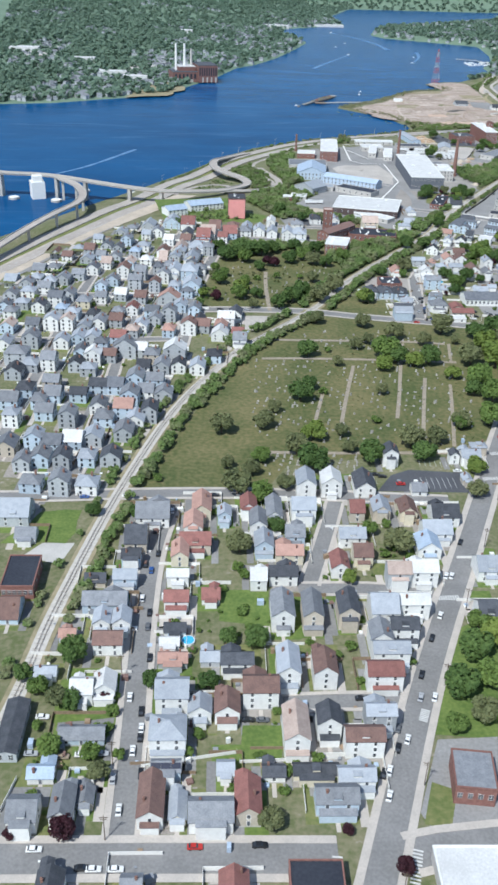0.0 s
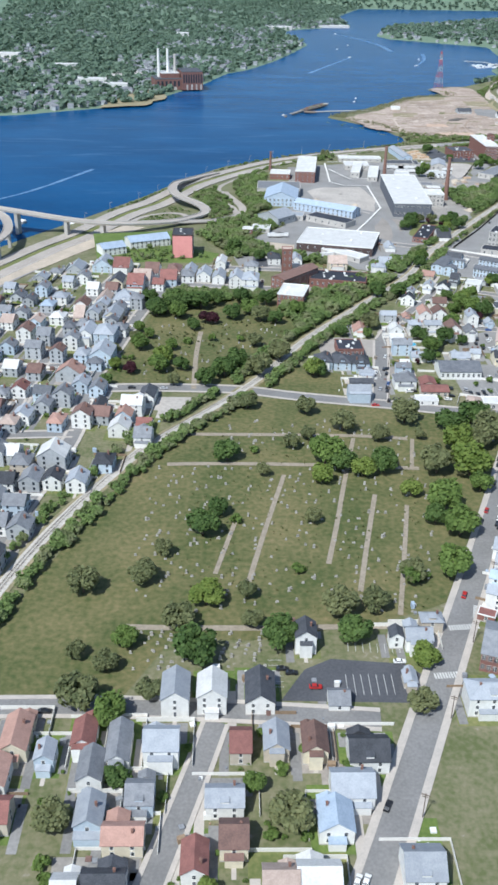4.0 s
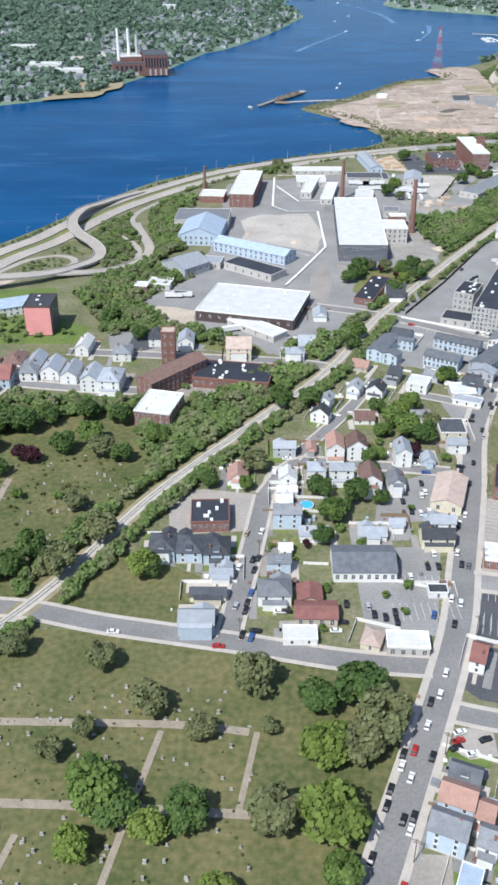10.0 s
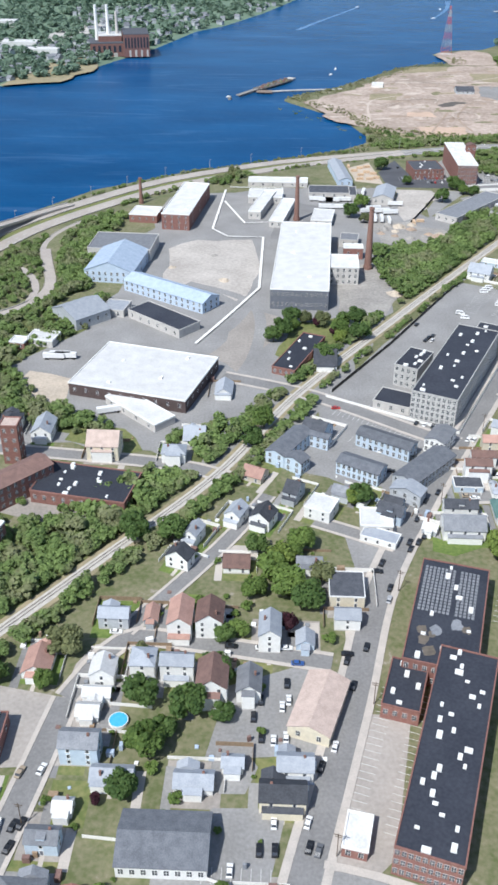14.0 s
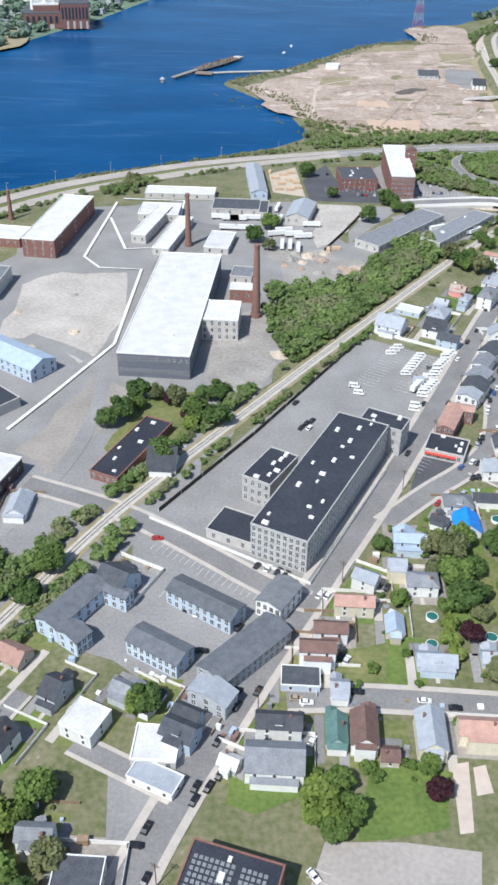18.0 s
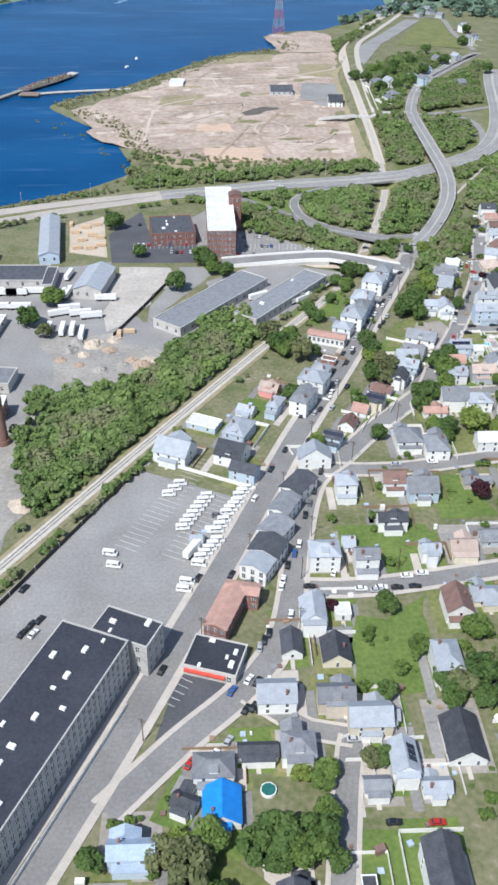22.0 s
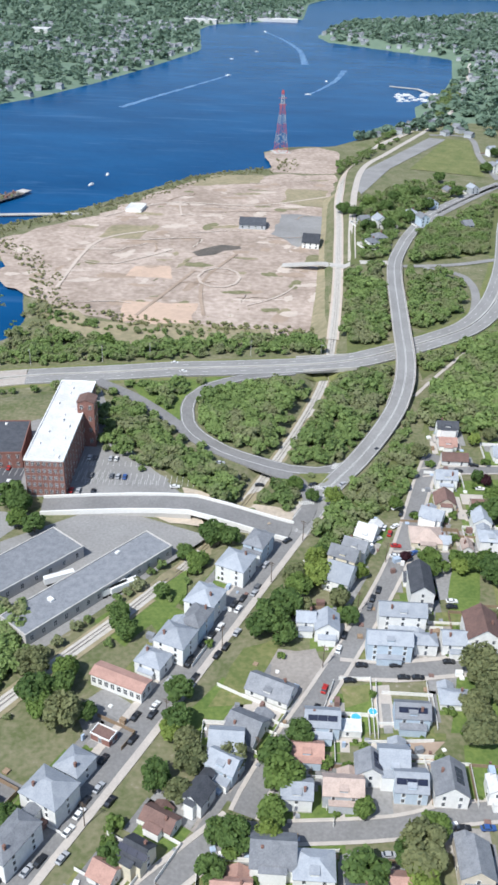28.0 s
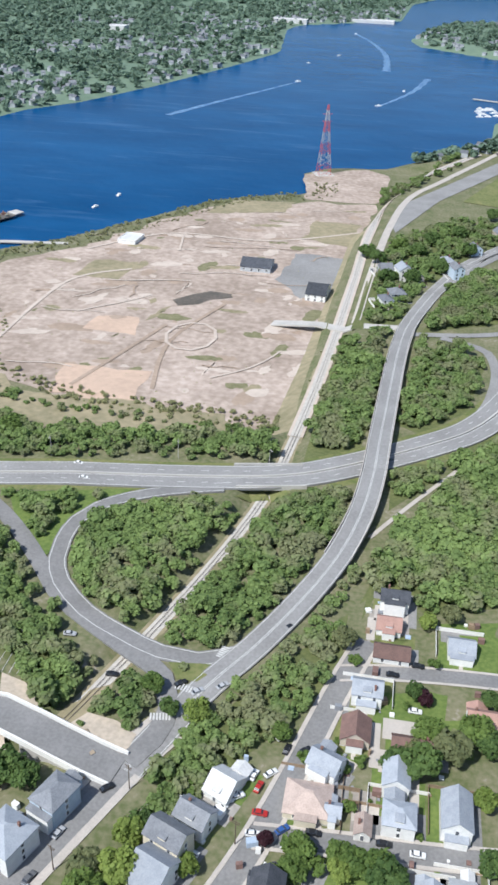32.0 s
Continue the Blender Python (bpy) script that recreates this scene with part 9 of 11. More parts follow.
tree(490.7, 1099.6, 6.3, "y")
tree(501.6, 1095.3, 5.2, "y")
tree(473.6, 1154.0, 4.6, "o")
tree(455.7, 945.5, 4.4, "d")
tree(446.3, 945.8, 4.4, "d")
tree(419.0, 1035.6, 2.3, "m", 1.15)
tree(439.3, 1035.1, 2.1, "d", 1.15)
tree(432.5, 959.1, 3.0, "y", 1.15)
tree(426.6, 939.5, 2.6, "o", 1.15)
tree(474.9, 976.2, 4.0, "d", 1.15)
tree(462.4, 947.1, 3.7, "d", 1.15)
tree(411.4, 1126.6, 4.7, "d")
tree(403.2, 1187.1, 6.0, "o")
tree(427.7, 1216.6, 3.8, "d", 1.15)
tree(414.4, 1186.9, 4.8, "m")
tree(404.1, 921.3, 4.1, "m")
tree(373.1, 1471.8, 6.6, "m")
tree(405.9, 980.3, 1.9, "o", 1.15)
tree(418.5, 1085.5, 3.9, "y", 1.15)
tree(446.9, 1032.0, 1.8, "m", 1.15)
tree(511.7, 1115.9, 6.6, "d")
tree(512.5, 1138.6, 3.4, "m", 1.15)
tree(455.2, 1166.8, 5.3, "d")
tree(452.9, 1163.1, 4.0, "y")
tree(483.3, 1217.7, 6.6, "d")
tree(488.3, 1224.5, 6.4, "d")
tree(479.3, 1212.8, 5.4, "d")
tree(461.4, 1150.5, 5.1, "o")
tree(418.5, 1165.1, 6.6, "o")
tree(410.2, 1169.2, 5.0, "m")
tree(425.1, 1168.0, 4.1, "d")
tree(508.5, 1231.1, 3.9, "o", 1.15)
tree(500.1, 1244.1, 6.2, "y")
tree(493.6, 1236.5, 5.7, "m")
tree(488.8, 1146.4, 6.5, "m")
tree(485.8, 1134.3, 4.9, "m")
tree(492.1, 1143.6, 4.6, "m")
tree(484.5, 1125.1, 5.1, "y")
tree(528.2, 1126.5, 6.3, "o")
tree(532.0, 1132.2, 4.9, "m")
tree(523.3, 1124.4, 4.4, "d")
tree(556.0, 1199.0, 6.6, "o")
tree(557.5, 1185.9, 5.6, "o")
tree(552.5, 1178.1, 4.2, "o")
tree(461.6, 1205.4, 1.8, "m", 1.15)
tree(432.1, 1207.3, 4.1, "d")
tree(452.3, 1247.0, 2.9, "d", 1.15)
tree(451.2, 1226.2, 2.8, "d", 1.15)
tree(382.8, 1267.6, 5.2, "d")
tree(374.7, 1271.0, 4.9, "m")
tree(441.3, 1129.2, 3.0, "y", 1.15)
tree(440.7, 1123.7, 2.2, "d", 1.15)
tree(469.7, 1115.4, 4.3, "d")
tree(475.3, 1122.6, 2.9, "d", 1.15)
tree(512.3, 1221.8, 3.7, "d", 1.15)
tree(518.2, 1185.3, 1.7, "m", 1.15)
tree(566.4, 1223.3, 3.8, "o", 1.15)
tree(543.6, 1179.8, 2.0, "d", 1.15)
tree(514.8, 1161.1, 2.4, "m", 1.15)
tree(500.3, 1254.9, 4.9, "y")
tree(518.0, 1249.2, 3.3, "y", 1.15)
tree(465.4, 1267.2, 4.6, "d")
tree(462.5, 1244.3, 2.3, "d", 1.15)
tree(571.4, 1250.4, 6.0, "d")
tree(568.2, 1257.3, 5.1, "m")
tree(557.4, 1260.1, 4.1, "m")
tree(548.4, 1261.2, 3.0, "d", 1.15)
tree(487.7, 1201.8, 1.7, "d", 1.15)
tree(535.9, 1299.3, 3.3, "m", 1.15)
tree(571.3, 1294.6, 4.7, "d")
tree(578.8, 1294.0, 6.6, "d")
tree(588.2, 1302.5, 6.6, "o")
tree(581.3, 1307.8, 4.9, "m")
tree(595.3, 1310.7, 5.7, "m")
tree(600.3, 1307.2, 4.9, "d")
tree(577.0, 1301.2, 3.2, "o", 1.15)
tree(559.0, 1277.7, 2.3, "m", 1.15)
tree(536.9, 1261.9, 2.5, "p", 1.15)
tree(580.3, 1323.2, 2.9, "p", 1.15)
tree(576.6, 1325.7, 3.4, "d", 1.15)
tree(551.7, 1345.6, 4.4, "o")
tree(556.2, 1338.0, 2.6, "m", 1.15)
tree(583.1, 1341.0, 2.6, "y", 1.15)
tree(581.1, 1361.2, 3.7, "y", 1.15)
tree(589.3, 1366.1, 3.7, "o", 1.15)
tree(601.3, 1326.4, 3.4, "d", 1.15)
tree(597.5, 1285.7, 3.9, "y", 1.15)
tree(544.0, 1293.2, 2.3, "y", 1.15)
tree(556.2, 1291.4, 2.3, "m", 1.15)
tree(561.1, 1294.6, 2.3, "m", 1.15)
tree(545.9, 1253.3, 4.3, "m")
tree(540.2, 1250.5, 3.6, "y", 1.15)
tree(557.7, 1255.7, 3.6, "y", 1.15)
tree(551.6, 1256.2, 2.9, "m", 1.15)
tree(511.1, 1244.6, 3.5, "m", 1.15)
tree(501.5, 1251.2, 2.9, "m", 1.15)
tree(511.7, 1273.9, 3.0, "d", 1.15)
tree(508.7, 1301.8, 4.8, "y")
tree(499.4, 1302.2, 3.2, "d", 1.15)
tree(491.5, 1310.6, 4.1, "m")
tree(396.9, 896.6, 6.0, "m")
tree(388.4, 894.9, 4.5, "d")
tree(403.0, 908.5, 4.0, "m")
tree(404.8, 894.3, 3.3, "d", 1.15)
tree(392.3, 905.8, 3.1, "y", 1.15)
tree(372.8, 884.3, 4.7, "d")
tree(372.6, 870.6, 4.7, "d")
tree(396.9, 920.8, 3.2, "y", 1.15)
tree(446.4, 952.7, 5.3, "d")
tree(439.9, 967.1, 3.6, "m", 1.15)
tree(433.5, 985.8, 3.4, "d", 1.15)
tree(494.8, 1101.0, 4.5, "m")
tree(472.2, 1098.4, 3.8, "m", 1.15)
tree(477.0, 1089.8, 3.4, "m", 1.15)
tree(489.7, 1043.3, 3.4, "m", 1.15)
tree(454.2, 1179.1, 5.2, "d")
tree(458.7, 1158.8, 4.4, "o")
tree(407.4, 1175.3, 6.2, "d")
tree(415.6, 1179.4, 4.6, "d")
tree(429.1, 1210.9, 3.8, "d", 1.15)
tree(372.5, 1282.4, 5.6, "d")
tree(329.2, 1298.5, 4.6, "d")
tree(310.3, 1344.8, 6.6, "d")
tree(451.7, 1252.5, 4.1, "m")
tree(527.1, 1115.9, 5.3, "y")
tree(471.3, 1126.4, 4.7, "d")
tree(501.7, 1043.1, 4.0, "y", 1.15)
tree(503.7, 1036.7, 3.1, "y", 1.15)
tree(487.8, 1209.7, 4.9, "d")
tree(495.0, 1226.2, 3.5, "o", 1.15)
tree(509.3, 1234.3, 3.5, "d", 1.15)
tree(501.8, 1258.7, 4.3, "d")
tree(448.0, 1256.5, 3.8, "d", 1.15)
tree(454.9, 1251.7, 3.4, "m", 1.15)
tree(441.5, 1230.6, 3.3, "d", 1.15)
tree(568.1, 1724.8, 6.6, "d")
tree(587.9, 1757.2, 6.6, "d")
tree(582.2, 1822.2, 6.6, "d")
tree(603.6, 1843.7, 6.6, "d")
tree(532.7, 1788.7, 6.6, "d")
tree(635.4, 1908.1, 6.6, "d")
tree(644.6, 1850.3, 6.6, "d")
tree(682.2, 1803.4, 6.6, "d")
tree(550.4, 1722.2, 6.6, "d")
tree(542.0, 1765.8, 6.2, "d")
tree(570.8, 1786.3, 6.6, "d")
tree(556.9, 1800.9, 6.5, "m")
tree(609.9, 1800.6, 6.6, "d")
tree(715.6, 2039.9, 6.6, "d")
tree(691.7, 1961.6, 6.6, "d")
tree(550.8, 1168.5, 6.6, "o")
tree(557.0, 1193.7, 6.6, "o")
tree(550.1, 1180.3, 5.1, "o")
tree(527.6, 1121.2, 6.6, "o")
tree(569.8, 1253.8, 6.1, "d")
tree(561.7, 1258.6, 4.5, "m")
tree(545.9, 1259.1, 4.6, "m")
tree(491.3, 1243.3, 5.4, "o")
tree(315.0, 781.0, 6.6, "y")
tree(319.1, 775.4, 4.7, "m")
tree(314.3, 788.4, 4.0, "y")
tree(238.4, 1000.1, 4.5, "o")
tree(231.1, 990.0, 3.7, "m", 1.15)
tree(244.8, 995.3, 3.2, "p", 1.15)
tree(219.3, 973.8, 5.3, "d")
tree(258.2, 974.9, 4.8, "y")
tree(217.2, 876.2, 5.9, "m")
tree(211.8, 859.3, 5.7, "d")
tree(227.2, 770.0, 6.2, "y")
tree(217.6, 779.4, 4.8, "d")
tree(231.3, 774.9, 4.7, "m")
tree(320.5, 790.9, 4.5, "m")
tree(323.3, 780.3, 5.1, "m")
tree(318.6, 778.3, 4.4, "y")
tree(314.0, 783.2, 3.7, "o", 1.15)
tree(349.2, 789.1, 4.2, "p")
tree(587.2, 1241.9, 6.6, "o")
tree(582.1, 1247.2, 4.6, "m")
tree(590.8, 1233.0, 3.8, "o", 1.15)
tree(572.0, 1256.5, 3.5, "m", 1.15)
tree(598.6, 1265.6, 4.1, "d")

# cars
car(-28.3, 210.8, 90, "white")
car(-24.9, 201.6, 90, "black")
car(-30.6, 187.9, 90, "white")
car(-33.5, 199.5, 90, "silver")
car(-31.2, 234.7, 90, "white")
car(-26.2, 220.4, 90, "white")
car(-26.3, 216.7, 90, "black")
car(-26.8, 228.1, 90, "black")
car(-25.7, 254.6, 90, "black")
car(-27.5, 271.9, 90, "grey")
car(-27.4, 280.3, 90, "black")
car(-30.9, 289.1, 90, "white")
car(-28.5, 307.8, 90, "blue")
car(-26.3, 319.9, 90, "black")
car(-31.1, 311.8, 90, "black")
car(-28.6, 337.1, 90, "black")
car(-25.3, 346.3, 90, "black")
car(-21.7, 353.4, 90, "white")
car(-39.7, 271.9, 90, "grey")
car(52.2, 192.2, 71, "white")
car(53.9, 202.0, 71, "white")
car(62.1, 214.9, 71, "white")
car(58.2, 211.3, 71, "black")
car(72.9, 245.4, 69, "black")
car(80.8, 265.2, 67, "black")
car(95.0, 304.2, 67, "white")
car(97.4, 304.2, 67, "white")
car(59.8, 219.8, 71, "grey")
car(87.0, 278.5, 67, "white")
car(70.3, 234.1, 70, "silver")
car(51.9, 200.9, 71, "black")
car(107.0, 329.0, 65, "black")
car(75.3, 234.1, 70, "white")
car(-53.5, 174.6, 0, "white")
car(-39.0, 168.4, 0, "black")
car(11.4, 175.3, 0, "black")
car(-7.4, 174.9, 0, "red")
car(-35.8, 168.0, 0, "white")
car(-29.5, 167.9, 0, "white")
car(-59.7, 225.7, 0, "white")
car(-60.7, 209.9, 0, "silver")
car(-44.4, 209.3, 0, "white")
car(-38.1, 209.7, 0, "silver")
car(-50.6, 208.6, 0, "tan")
car(49.3, 233.7, 0, "black")
car(52.3, 233.7, 0, "black")
car(55.3, 233.7, 0, "black")
car(9.6, 224.0, 0, "black")
car(14.4, 223.9, 0, "grey")
car(-63.5, 365.3, 0, "blue")
car(-43.7, 366.5, 0, "white")
car(-2.2, 367.4, 0, "black")
car(210.2, 565.1, 68, "white")
car(199.7, 549.0, 68, "white")
car(197.4, 529.6, 67, "black")
car(195.0, 540.2, 68, "black")
car(176.9, 492.2, 67, "red")
car(179.3, 478.8, 67, "black")
car(194.3, 508.0, 67, "red")
car(221.2, 618.7, 74, "blue")
car(237.2, 657.1, 76, "white")
car(152.7, 430.0, 67, "red")
car(180.8, 485.3, 67, "white")
car(252.8, 709.6, 76, "black")
car(120.6, 391.6, 0, "white")
car(78.1, 387.8, 0, "black")
car(81.3, 385.8, 0, "black")
car(89.3, 378.8, 0, "red")
car(9.8, 622.7, 0, "black")
car(20.0, 621.9, 0, "silver")
car(1.2, 622.8, 0, "black")
car(101.9, 608.6, 0, "white")
car(140.8, 601.3, 0, "red")
car(-15.2, 618.9, 0, "silver")
car(216.6, 578.6, 69, "white")
car(200.7, 553.5, 68, "black")
car(204.5, 554.9, 68, "red")
car(245.8, 684.2, 76, "white")
car(258.3, 727.8, 77, "black")
car(193.2, 534.3, 67, "black")
car(186.9, 517.1, 67, "black")
car(179.1, 481.2, 67, "black")
car(172.2, 482.9, 67, "black")
car(232.6, 625.5, 75, "white")
car(229.5, 628.1, 75, "white")
car(240.1, 648.4, 75, "grey")
car(237.5, 649.3, 76, "black")
car(269.3, 759.6, 72, "black")
car(279.6, 788.1, 68, "black")
car(283.3, 788.3, 68, "black")
car(275.6, 815.2, 67, "silver")
car(300.2, 863.4, 65, "black")
car(251.1, 721.0, 77, "black")
car(153.0, 651.9, 75, "black")
car(155.2, 652.7, 75, "black")
car(153.6, 645.1, 75, "black")
car(147.4, 647.0, 75, "white")
car(151.0, 625.1, 75, "black")
car(150.4, 620.5, 75, "black")
car(146.6, 623.1, 75, "silver")
car(149.3, 607.5, 75, "black")
car(156.6, 671.4, 75, "white")
car(150.3, 670.0, 75, "tan")
car(152.7, 606.0, 75, "blue")
car(152.4, 630.9, 75, "blue")
car(197.0, 623.2, 90, "silver")
car(198.9, 618.8, 90, "black")
car(202.9, 617.2, 90, "black")
car(206.9, 614.8, 90, "black")
car(206.8, 620.0, 90, "black")
car(227.9, 647.9, 90, "black")
car(223.5, 647.7, 90, "black")
car(215.7, 641.2, 90, "white")
car(226.6, 685.5, 90, "white")
car(222.7, 686.7, 90, "black")
car(230.5, 687.0, 90, "white")
car(219.9, 694.7, 90, "black")
car(222.1, 701.8, 90, "black")
car(188.8, 624.7, 90, "black")
car(229.1, 699.3, 90, "white")
car(231.2, 702.2, 90, "white")
car(230.5, 709.5, 90, "black")
car(227.4, 656.5, 90, "white")
car(169.0, 730.9, 0, "white")
car(193.2, 730.1, 0, "red")
car(221.5, 725.6, 0, "white")
car(230.1, 725.9, 0, "white")
car(234.1, 718.8, 0, "blue")
car(251.4, 724.2, 0, "black")
car(265.1, 769.1, 0, "black")
car(186.5, 614.3, 0, "black")
car(183.8, 609.7, 0, "white")
car(154.3, 609.4, 0, "black")
car(163.4, 620.1, 0, "white")
car(165.8, 620.2, 0, "black")
car(210.7, 725.9, 0, "black")
car(200.5, 657.8, 0, "blue")
car(309.0, 814.8, 67, "black")
car(313.1, 806.2, 67, "white")
car(299.4, 804.9, 68, "black")
car(340.7, 861.7, 65, "white")
car(324.6, 839.0, 65, "white")
car(322.9, 841.1, 65, "black")
car(340.6, 875.0, 65, "black")
car(365.4, 890.3, 65, "black")
car(352.7, 968.2, 66, "black")
car(367.2, 1004.5, 66, "black")
car(402.9, 1049.7, 66, "black")
car(389.2, 1013.7, 66, "white")
car(430.8, 1132.6, 64, "white")
car(415.6, 1091.4, 65, "black")
car(457.3, 1206.9, 68, "white")
car(476.5, 1235.7, 68, "silver")
car(375.1, 965.9, 66, "silver")
car(295.8, 824.1, 66, "black")
car(292.8, 883.6, 62, "black")
car(296.8, 882.2, 62, "white")
car(300.7, 880.9, 62, "black")
car(303.6, 879.5, 62, "black")
car(273.1, 857.2, 62, "white")
car(277.7, 856.0, 62, "white")
car(287.9, 851.4, 62, "black")
car(294.4, 845.9, 62, "white")
car(316.0, 869.3, 62, "white")
car(318.8, 869.2, 62, "white")
car(269.2, 859.5, 62, "black")
car(305.6, 1000.8, 62, "black")
car(310.9, 983.2, 62, "black")
car(313.4, 985.3, 62, "black")
car(308.5, 979.1, 62, "black")
car(312.2, 979.0, 62, "white")
car(288.6, 824.2, 0, "black")
car(285.8, 819.7, 0, "blue")
car(327.6, 825.9, 0, "black")
car(358.2, 821.5, 0, "black")
car(311.3, 820.6, 0, "white")
car(348.7, 823.6, 0, "white")
car(276.1, 840.0, 0, "black")
car(253.2, 896.5, 0, "red")
car(305.3, 922.5, 0, "black")
car(322.6, 821.7, 0, "white")
car(308.1, 822.0, 0, "tan")
car(374.2, 870.7, 0, "black")
car(387.2, 945.0, 0, "black")
car(318.2, 949.7, 0, "silver")
car(379.3, 1006.0, 66, "black")
car(376.9, 991.7, 66, "white")
car(416.8, 1006.3, 66, "white")
car(355.8, 961.9, 66, "black")
car(389.8, 1050.6, 66, "white")
car(397.6, 1070.3, 66, "black")
car(404.8, 1084.5, 66, "black")
car(414.4, 1111.8, 64, "black")
car(418.7, 1122.5, 64, "white")
car(427.8, 1142.8, 64, "silver")
car(433.9, 1152.4, 64, "black")
car(441.0, 1170.3, 66, "black")
car(449.7, 1186.6, 67, "silver")
car(455.3, 1198.0, 68, "black")
car(429.0, 1126.7, 64, "white")
car(470.9, 1225.6, 68, "white")
car(420.6, 1113.8, 64, "silver")
car(400.0, 1010.5, 80, "black")
car(397.9, 1003.0, 80, "white")
car(396.9, 999.4, 80, "white")
car(403.1, 1017.0, 80, "blue")
car(409.2, 1039.4, 80, "black")
car(411.7, 1047.0, 80, "grey")
car(405.3, 1022.3, 80, "white")
car(414.3, 1054.8, 80, "black")
car(418.5, 1068.1, 80, "black")
car(389.4, 973.9, 80, "black")
car(391.1, 977.0, 80, "black")
car(387.7, 970.8, 80, "silver")
car(399.2, 985.4, 80, "white")
car(386.1, 956.3, 60, "black")
car(383.6, 957.3, 60, "white")
car(388.5, 955.3, 60, "white")
car(382.2, 945.6, 60, "black")
car(384.5, 946.4, 60, "black")
car(378.1, 952.8, 60, "blue")
car(376.4, 934.1, 60, "silver")
car(372.2, 929.5, 60, "white")
car(365.1, 926.7, 60, "red")
car(407.0, 999.1, 0, "black")
car(432.7, 998.0, 0, "white")
car(438.3, 997.8, 0, "black")
car(444.8, 998.1, 0, "black")
car(430.7, 996.6, 0, "silver")
car(425.3, 997.4, 0, "white")
car(442.9, 1003.6, 0, "white")
car(448.8, 1004.9, 0, "white")
car(489.8, 1073.5, 0, "black")
car(467.2, 1074.0, 0, "white")
car(419.2, 940.2, 0, "black")
car(414.0, 933.7, 0, "silver")
car(463.6, 937.2, 0, "black")
car(463.0, 929.0, 0, "black")
car(451.2, 1072.6, 0, "silver")
car(374.4, 1040.2, 0, "grey")
car(333.9, 1018.8, 5, "silver")
car(385.8, 1001.6, 5, "grey")
car(387.7, 998.4, 5, "grey")
car(394.3, 1012.0, 5, "blue")
car(397.2, 1013.2, 5, "grey")
car(431.5, 1136.7, 64, "black")
car(434.6, 1141.9, 64, "silver")
car(441.6, 1160.7, 65, "black")
car(446.3, 1171.6, 66, "black")
car(446.7, 1175.3, 66, "white")
car(451.9, 1185.9, 67, "white")
car(458.3, 1189.0, 68, "black")
car(455.6, 1195.6, 68, "black")
car(459.6, 1205.9, 68, "black")
car(462.2, 1210.6, 68, "black")
car(464.9, 1215.3, 68, "white")
car(469.2, 1228.4, 68, "black")
car(472.2, 1232.0, 68, "black")
car(467.7, 1205.1, 68, "black")
car(465.0, 1200.6, 68, "black")
car(471.2, 1212.8, 68, "silver")
car(423.3, 1116.9, 64, "black")
car(429.2, 1118.2, 64, "silver")
car(438.8, 1137.3, 64, "black")
car(477.3, 1239.2, 68, "grey")
car(480.1, 1253.7, 68, "silver")
car(477.6, 1259.2, 68, "silver")
car(504.2, 1267.4, 62, "white")
car(501.8, 1265.2, 62, "white")
car(499.4, 1261.1, 62, "white")
car(497.1, 1259.0, 62, "white")
car(510.2, 1271.9, 62, "white")
car(507.8, 1269.7, 62, "white")
car(499.5, 1178.2, 75, "black")
car(496.6, 1167.2, 75, "black")
car(510.2, 1214.6, 75, "black")
car(507.9, 1207.0, 75, "white")
car(521.9, 1236.3, 75, "black")
car(524.5, 1241.6, 75, "black")
car(538.4, 1295.5, 75, "black")
car(530.0, 1283.9, 75, "white")
car(532.1, 1280.0, 75, "red")
car(518.6, 1253.5, 75, "white")
car(502.4, 1187.3, 75, "red")
car(520.5, 1231.2, 75, "grey")
car(511.2, 1192.0, 5, "black")
car(515.5, 1199.7, 5, "black")
car(527.4, 1200.7, 5, "black")
car(529.8, 1194.9, 5, "black")
car(534.7, 1195.2, 5, "black")
car(546.5, 1203.9, 5, "black")
car(446.3, 1317.0, 5, "black")
car(451.8, 1315.1, 5, "black")
car(455.7, 1315.4, 5, "silver")
car(437.1, 1328.8, 5, "white")
car(442.4, 1329.3, 5, "white")
car(447.7, 1329.8, 5, "black")
car(455.8, 1330.7, 5, "silver")
car(444.5, 1321.8, 5, "black")
car(462.1, 1317.5, 5, "black")
car(475.2, 1318.3, 5, "black")
car(541.0, 1135.9, 5, "black")
car(548.3, 1136.4, 5, "blue")
car(436.9, 1307.8, 5, "white")
car(533.1, 1264.2, 5, "white")
car(552.3, 1237.2, 5, "white")
car(551.8, 1233.9, 5, "black")
car(519.1, 1125.6, 5, "silver")
car(557.9, 1195.8, 5, "white")
car(426.9, 1429.5, 5, "white")
car(604.7, 1603.0, 5, "black")
car(544.2, 1385.5, 45, "black")
car(532.0, 1351.1, 45, "black")
car(499.8, 1315.7, 45, "black")
car(506.1, 1313.2, 45, "silver")
car(513.8, 1317.4, 45, "silver")
car(536.3, 1300.1, 45, "white")
car(543.9, 1296.1, 45, "black")
car(534.9, 1285.6, 45, "white")
car(541.0, 1267.1, 45, "blue")
car(488.7, 1270.8, 45, "black")
car(474.9, 1288.4, 45, "tan")
car(480.8, 1281.8, 45, "tan")
car(526.5, 1275.6, 35, "white")
car(523.6, 1273.0, 35, "white")
car(522.4, 1270.8, 35, "white")
car(520.0, 1266.5, 35, "white")
car(514.9, 1267.4, 35, "white")
car(512.4, 1257.6, 35, "silver")
car(514.5, 1258.9, 35, "blue")
car(511.3, 1255.6, 35, "silver")
car(533.9, 1271.3, 0, "red")
car(549.7, 1267.9, 0, "black")
car(569.4, 1268.3, 0, "black")
